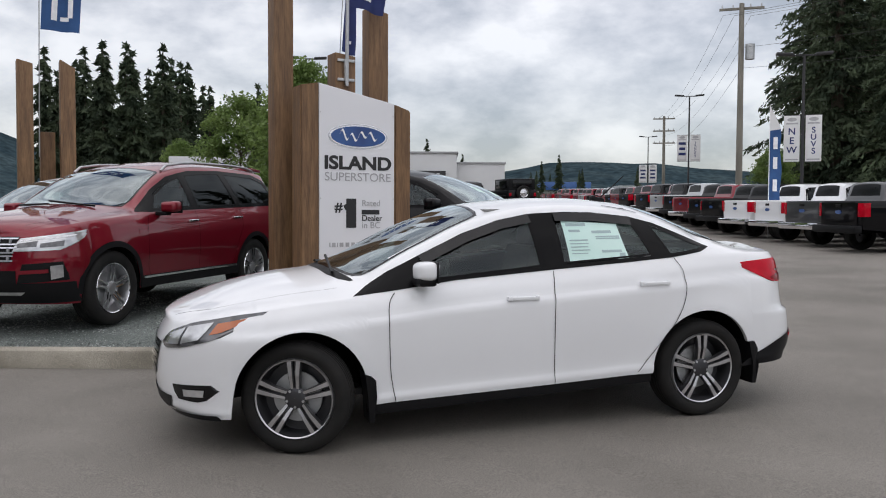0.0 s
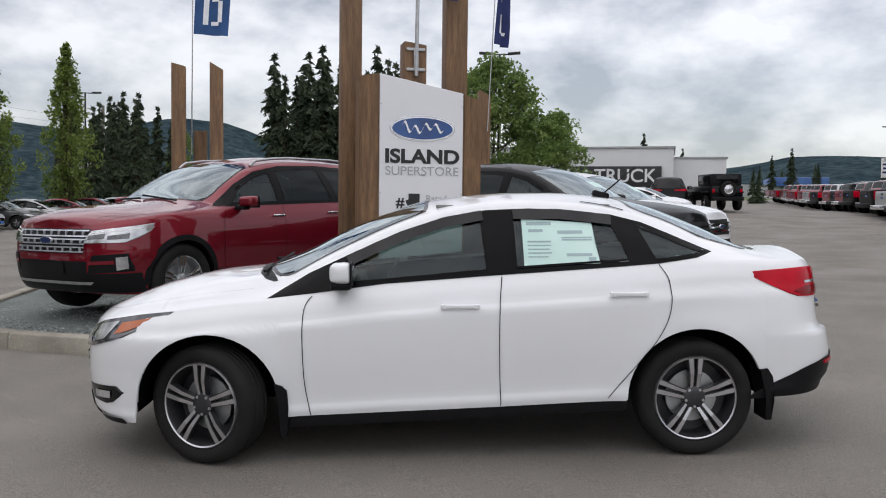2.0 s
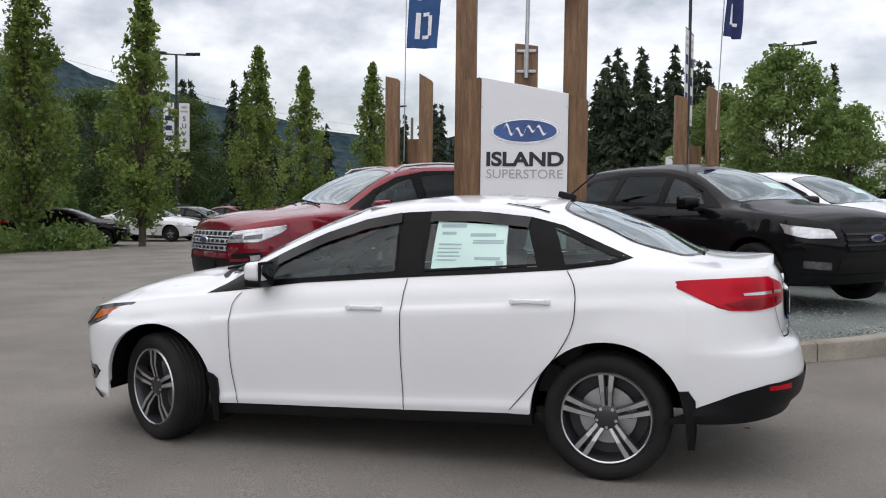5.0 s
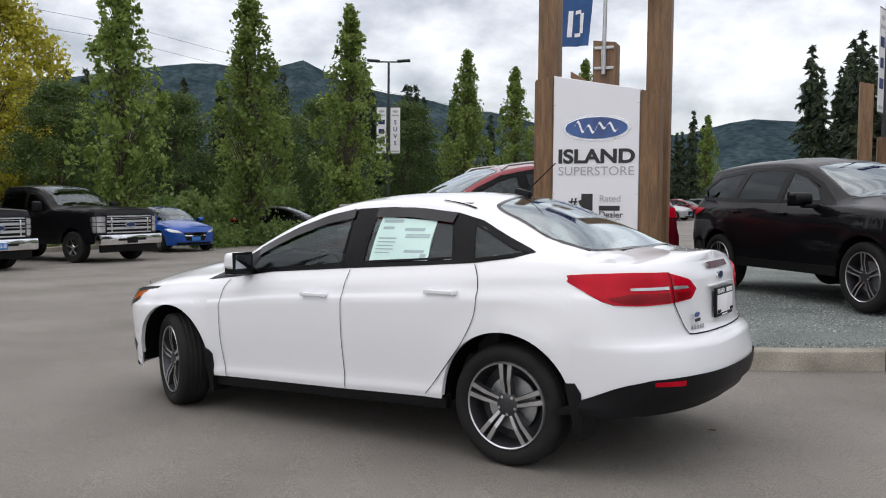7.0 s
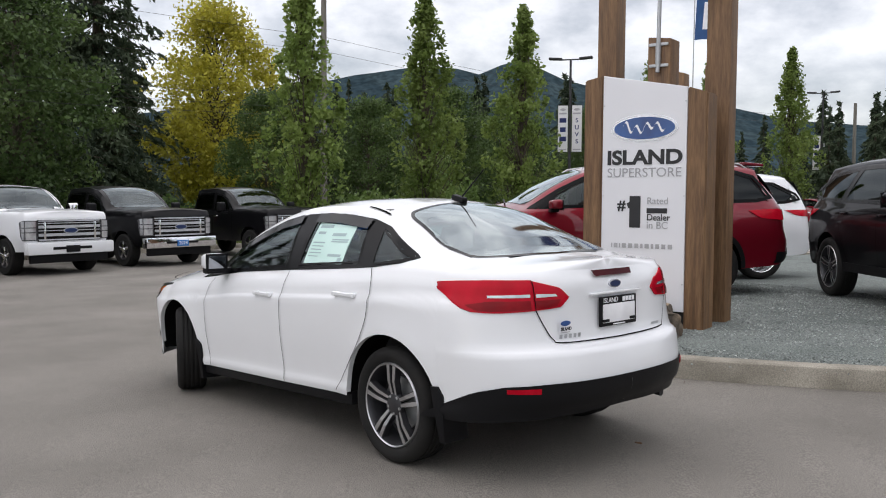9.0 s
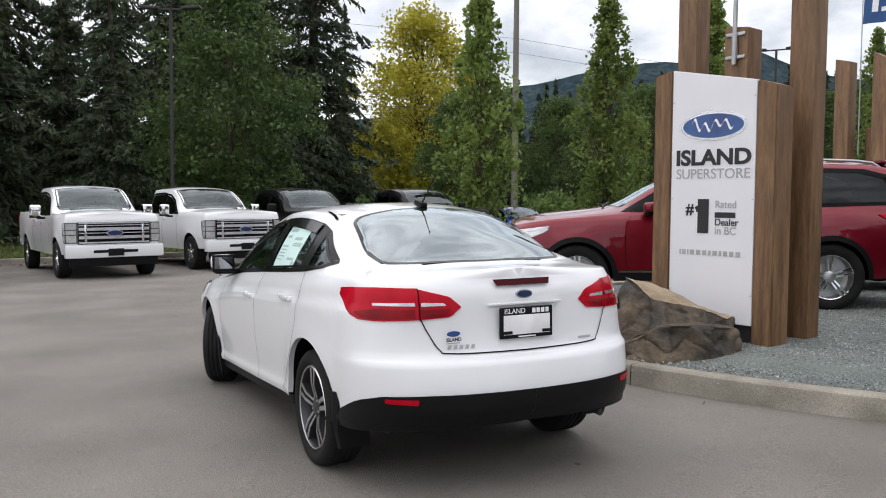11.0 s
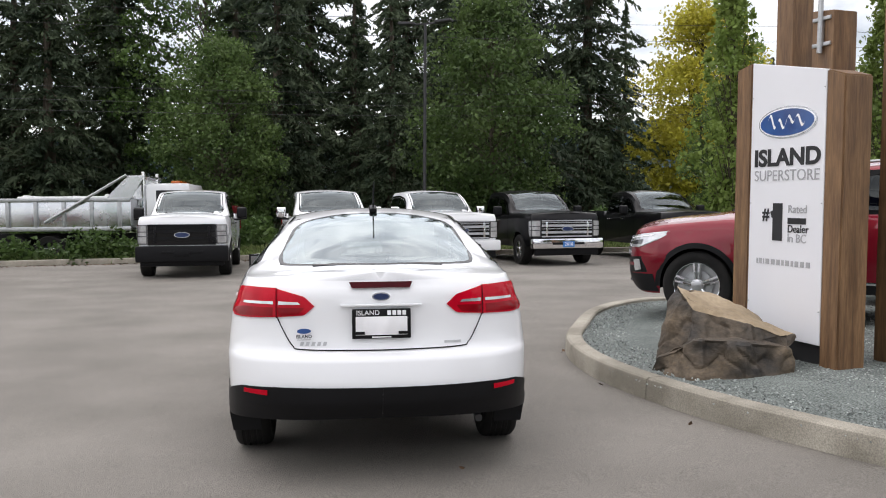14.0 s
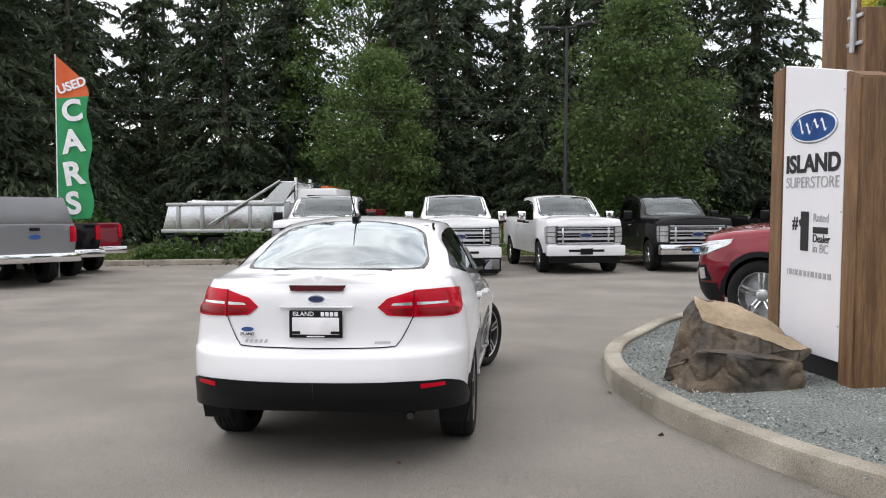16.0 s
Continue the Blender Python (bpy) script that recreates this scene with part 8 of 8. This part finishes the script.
# ---- hills ----
def hills():
    ridge = smooth_curve([(-180, 2), (-60, 2.6), (-25, 2.6), (-13, 3.4), (-8, 3.6), (-4, 2.9), (8, 2.2), (18, 2.6), (25, 3.8), (27.5, 5.0), (32, 5.7), (36.5, 4.7), (44, 5.2), (48, 6.1), (52, 6.8), (58.7, 8.3), (61.3, 9.5), (63.5, 8.5), (66, 8.9), (69, 8.7), (76, 7.5), (85, 5.5), (100, 4.5), (180, 2)])
    for name, dist, k, base in (("hill", 2200, 1.0, -20),):
        n, rows = 260, 16
        vs = []
        for i in range(n + 1):
            az = -180 + 360 * i / n
            a = radians(az)
            h = dist * math.tan(radians(ridge(az) + 0.16 * noise.noise((az * 0.35, 1.3, 0)) + 0.09 * noise.noise((az * 1.1, 4.3, 0))))
            for j in range(rows):
                t = j / (rows - 1)
                d = dist * (1 + 0.35 * (t - 1)) + 22 * noise.noise((az * 0.25, t * 3, 2.0)) * (1 - t)
                z = base + (h - base) * t ** 1.15
                vs.append((-math.sin(a) * d, math.cos(a) * d, z))
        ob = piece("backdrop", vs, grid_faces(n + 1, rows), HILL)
        tagged(ob, "dark forested hills round the horizon, with haze painted into their colour", "hills", kind="structure")


hills()

# ---- trees and planting ----
def planting():
    col = [leafy_tree(20 + k, 9.3 + 0.4 * k, 1.65, LEAF_COLUMN, "slender columnar green tree on the verge", "columnar_tree", 0.10, 230, 46, 0.115, True) for k in range(2)]
    spots = [(-23.2, 11.6, 1.02), (-24.4, 16.6, 1.0), (-23.2, 20.2, 0.96), (-29.5, 31.3, 0.96), (-32.4, 37.4, 1.0), (-32.6, 43.6, 1.06), (-39, 66, 0.9)]
    for k, (x, y, s) in enumerate(spots):
        place_tree(col[k % 2], x, y, 70 * k, s, k < 2)
    gold = leafy_tree(31, 10.3, 2.9, LEAF_GOLD, "golden-leaved tree in front of dark woods", "golden_tree", 0.14, 175, 140, 0.13)
    place_tree(gold, -52.5, 13.4, 0, 1.42, True)
    broad = [leafy_tree(41, 11.0, 3.6, LEAF_MID, "broad green leafy tree at the wood's edge", "broadleaf_tree", 0.10, 170, 150, 0.135),
             leafy_tree(42, 17.0, 5.0, LEAF_DARK, "tall dark leafy tree at the wood's edge", "broadleaf_tree", 0.16, 140, 150, 0.16),
             leafy_tree(43, 6.8, 2.2, LEAF, "small bright green tree", "broadleaf_tree", 0.12, 130, 150, 0.115)]
    for k, (b, x, y, s) in enumerate(((0, -33.2, 2.2, 1.0), (1, -43, -26, 1.0), (2, -10.4, 44, 0.95), (0, -38.0, 13.5, 0.65), (1, -41, -16, 1.05), (0, -31.5, -10.5, 0.85), (2, -6.6, 40.6, 1.1), (2, -3.8, 40.2, 0.72),
                                      (0, -38, 24, 0.70), (0, -42, 30, 0.72), (0, -44, 38, 0.75), (0, -36.5, 18.5, 0.62), (2, 20.0, 52, 0.6), (2, -36, 21.5, 0.7), (2, -19, 62, 0.8))):
        place_tree(broad[b], x, y, 47 * k, s, (b, k) in ((0, 0), (1, 1), (2, 2)))
    firs = [fir_tree(51, 26, 6.0, 1.7, 0.06, 0.5, 0.15), fir_tree(52, 22, 4.6, 1.7, 0.06, 0.5, 0.14), fir_tree(53, 15, 3.3, 1.2, 0.03, 0.5, 0.22)]
    rng = np.random.default_rng(12)
    near = [(-22, -25.5, 1, 1.0), (-28, -31.5, 0, 1.1), (-43, -7.5, 1, 0.85), (-38.5, -4.0, 1, 0.72), (-58, -8, 0, 1.1), (-52, -4, 1, 0.8), (-49, -9, 1, 0.75), (-34, -34, 1, 1.2), (-43.5, 2.2, 0, 1.0), (-42, -0.8, 1, 1.05), (-36, -9.5, 1, 0.95), (-34, -21.5, 1, 0.9), (-50, 6.0, 0, 1.08), (-62, 8.5, 1, 0.8), (-66, 20, 1, 0.62), (-70, 28, 1, 0.6), (-47, -2, 1, 1.1), (-45, -11, 0, 0.95), (-50, -17, 1, 1.15), (-41, -22, 0, 1.0), (-38, -31, 1, 1.05), (-30, -36, 0, 0.95), (-48, -38, 1, 1.1),
            (-24, -42, 0, 1.0), (-14, -46, 1, 1.0), (-60, 14, 1, 0.75), (-38.5, -13, 1, 0.9), (-27, -26, 1, 0.8), (-24, -33, 0, 0.8), (-31.5, -29.5, 0, 0.85), (-20, -37, 1, 0.9), (-36, -25, 1, 0.95)]
    for k, (x, y, b, s) in enumerate(near):
        place_tree(firs[b], x, y, 61 * k, s, k in (0, 1))
    # woods behind the used cars and beyond the showroom
    first = True
    for k in range(64):
        az = radians(rng.uniform(33, 79))
        d = rng.uniform(62, 96)
        place_tree(firs[2], -math.sin(az) * d + 2, math.cos(az) * d + 2, rng.uniform(0, 360), (rng.uniform(0.42, 0.72) if az < 0.8 else rng.uniform(0.5, 0.95)) * d / 80, first)
        first = False
    for k in range(19):
        az = radians(15.2 + 9.6 * k / 18 + rng.uniform(-0.3, 0.3))
        d = rng.uniform(72, 92)
        place_tree(firs[2], -math.sin(az) * d, math.cos(az) * d, rng.uniform(0, 360), rng.uniform(0.74, 1.0))
    for k in range(13):
        az = radians(-22.8 - 14 * (k / 12) + rng.uniform(-0.6, 0.6))
        d = rng.uniform(56, 76)
        place_tree(firs[1 if k % 2 else 0], -math.sin(az) * d, math.cos(az) * d, rng.uniform(0, 360), rng.uniform(0.85, 1.1))
    for k in range(9):
        az = radians(-24.5 - 16 * (k / 8) + rng.uniform(-0.5, 0.5))
        d = rng.uniform(78, 92)
        place_tree(firs[k % 2], -math.sin(az) * d, math.cos(az) * d, rng.uniform(0, 360), rng.uniform(1.0, 1.25))
    for k in range(10):
        az = radians(rng.uniform(-14, 1.5))
        d = rng.uniform(150, 190)
        place_tree(firs[2], -math.sin(az) * d, math.cos(az) * d, rng.uniform(0, 360), rng.uniform(0.3, 0.55))
    for x, y, s in ((-38, 58.5, 0.62), (-36, 50.5, 0.50), (-12.5, 58, 0.60), (-9.0, 62, 0.66), (-2.4, 125, 0.62), (3.0, 135, 0.5), (9.7, 95, 0.25), (10.3, 95, 0.26)):
        place_tree(firs[2], x, y, 40, s)


planting()


def hedges():
    proto = None
    for k, (x, y, deg, lx, ly, h, mat) in enumerate(((-23.6, 15.0, 118, 1.5, 0.9, 0.8, LEAF), (-23.4, 17.4, 95, 1.6, 1.0, 0.85, LEAF), (-25.0, 17.2, 20, 1.5, 1.0, 0.8, LEAF),
                                                 (-15.2, -9.3, 122, 1.3, 0.6, 0.75, LEAF_DARK), (-16.4, -7.2, 122, 1.5, 0.7, 0.95, LEAF_DARK), (-17.6, -5.0, 120, 1.4, 0.8, 0.65, LEAF),
                                                 (-27.5, 15.5, 0, 2.2, 1.6, 1.9, LEAF), (-30.5, 20.0, 0, 2.6, 2.0, 2.6, LEAF), (-31.0, 8.0, 0, 2.4, 1.8, 1.6, LEAF_DARK), (-30.0, 3.0, 0, 2.6, 1.6, 1.5, LEAF_DARK),
                                                 (-33.5, 27.0, 0, 2.6, 2.0, 2.4, LEAF_DARK), (-28.5, -2.0, 0, 2.6, 1.6, 1.2, LEAF_DARK), (-27, -7.5, 0, 2.6, 1.6, 1.3, LEAF_DARK), (-25, -14.5, 0, 3.0, 1.6, 1.6, LEAF_DARK), (-22, -22, 0, 3.4, 2.0, 2.0, LEAF_DARK))):
        ob = new("shrub", bush_mesh(70 + k, lx, ly, h, int(2600 * lx * max(h, 0.8)), mat, 0.09 if h < 1 else 0.14))
        ob.matrix_basis = pose(x, y, ground_z(x, y) + 0.02, 0, 0, deg)
        tagged(ob, "low clipped green shrub on the verge" if h < 1 else "loose green shrub at the wood's edge", "shrub")
    rng = np.random.default_rng(77)
    pts = []
    for a, b in zip(WEST[8:], WEST[9:]):
        for _ in range(420):
            t, o = rng.uniform(), rng.uniform(0.2, 9.0)
            d = np.array(b) - np.array(a)
            nrm = np.array((-d[1], d[0])) / np.linalg.norm(d)
            p = np.array(a) + d * t + nrm * o
            pts.append((p[0], p[1], ground_z(*p) + 0.02 + rng.uniform(0, 0.12)))
    me = leaf_mesh("grass", pts, 0.075, GRASS_BLADE, 5, 4.5, -1.4)
    tagged(new("grass", me), "rough grass on the verge behind the kerb", "grass", kind="stuff")


hedges()


# ---- small litter on the asphalt ----
def litter():
    rng = np.random.default_rng(21)
    pts = []
    for a, b in zip(WEST[14:44], WEST[15:45]):
        for _ in range(26):
            t, o = rng.uniform(), -abs(rng.normal()) * 0.35 - 0.03
            d = np.array(b) - np.array(a)
            nrm = np.array((-d[1], d[0])) / np.linalg.norm(d)
            p = np.array(a) + d * t + nrm * o
            pts.append((p[0], p[1], ground_z(*p) + 0.012))
    for k in range(len(ISLAND)):
        a, b = np.array(ISLAND[k]), np.array(ISLAND[(k + 1) % len(ISLAND)])
        d = b - a
        nrm = np.array((d[1], -d[0])) / np.linalg.norm(d)
        for _ in range(int(rng.uniform() < 0.03)):
            p = a + d * rng.uniform() + nrm * (abs(rng.normal()) * 0.10 + 0.01)
            pts.append((p[0], p[1], ground_z(*p) + 0.008))
    me = leaf_mesh("leaf_litter", pts, 0.035, DEAD_LEAF, 8, 1.5)
    tagged(new("leaf_litter", me), "brown fallen leaves along the kerbs", "leaves", kind="stuff")
    for x, y, s in ((1.99, 7.03, 0.024), (2.2, 3.2, 0.018)):
        bm = bmesh.new()
        bmesh.ops.create_icosphere(bm, subdivisions=2, radius=s, matrix=Matrix.Diagonal((1, 0.55, 0.22, 1)))
        for v in bm.verts:
            v.co += v.co.normalized() * noise.noise(v.co * 60) * s * 0.3
        ob = part("dead_leaf", bm, DEAD_LEAF, None, "dark dead leaf lying on the asphalt")
        ob.matrix_basis = pose(x, y, ground_z(x, y) + s * 0.15, 0, 0, 40)
        tagged(ob, category="leaf")


litter()
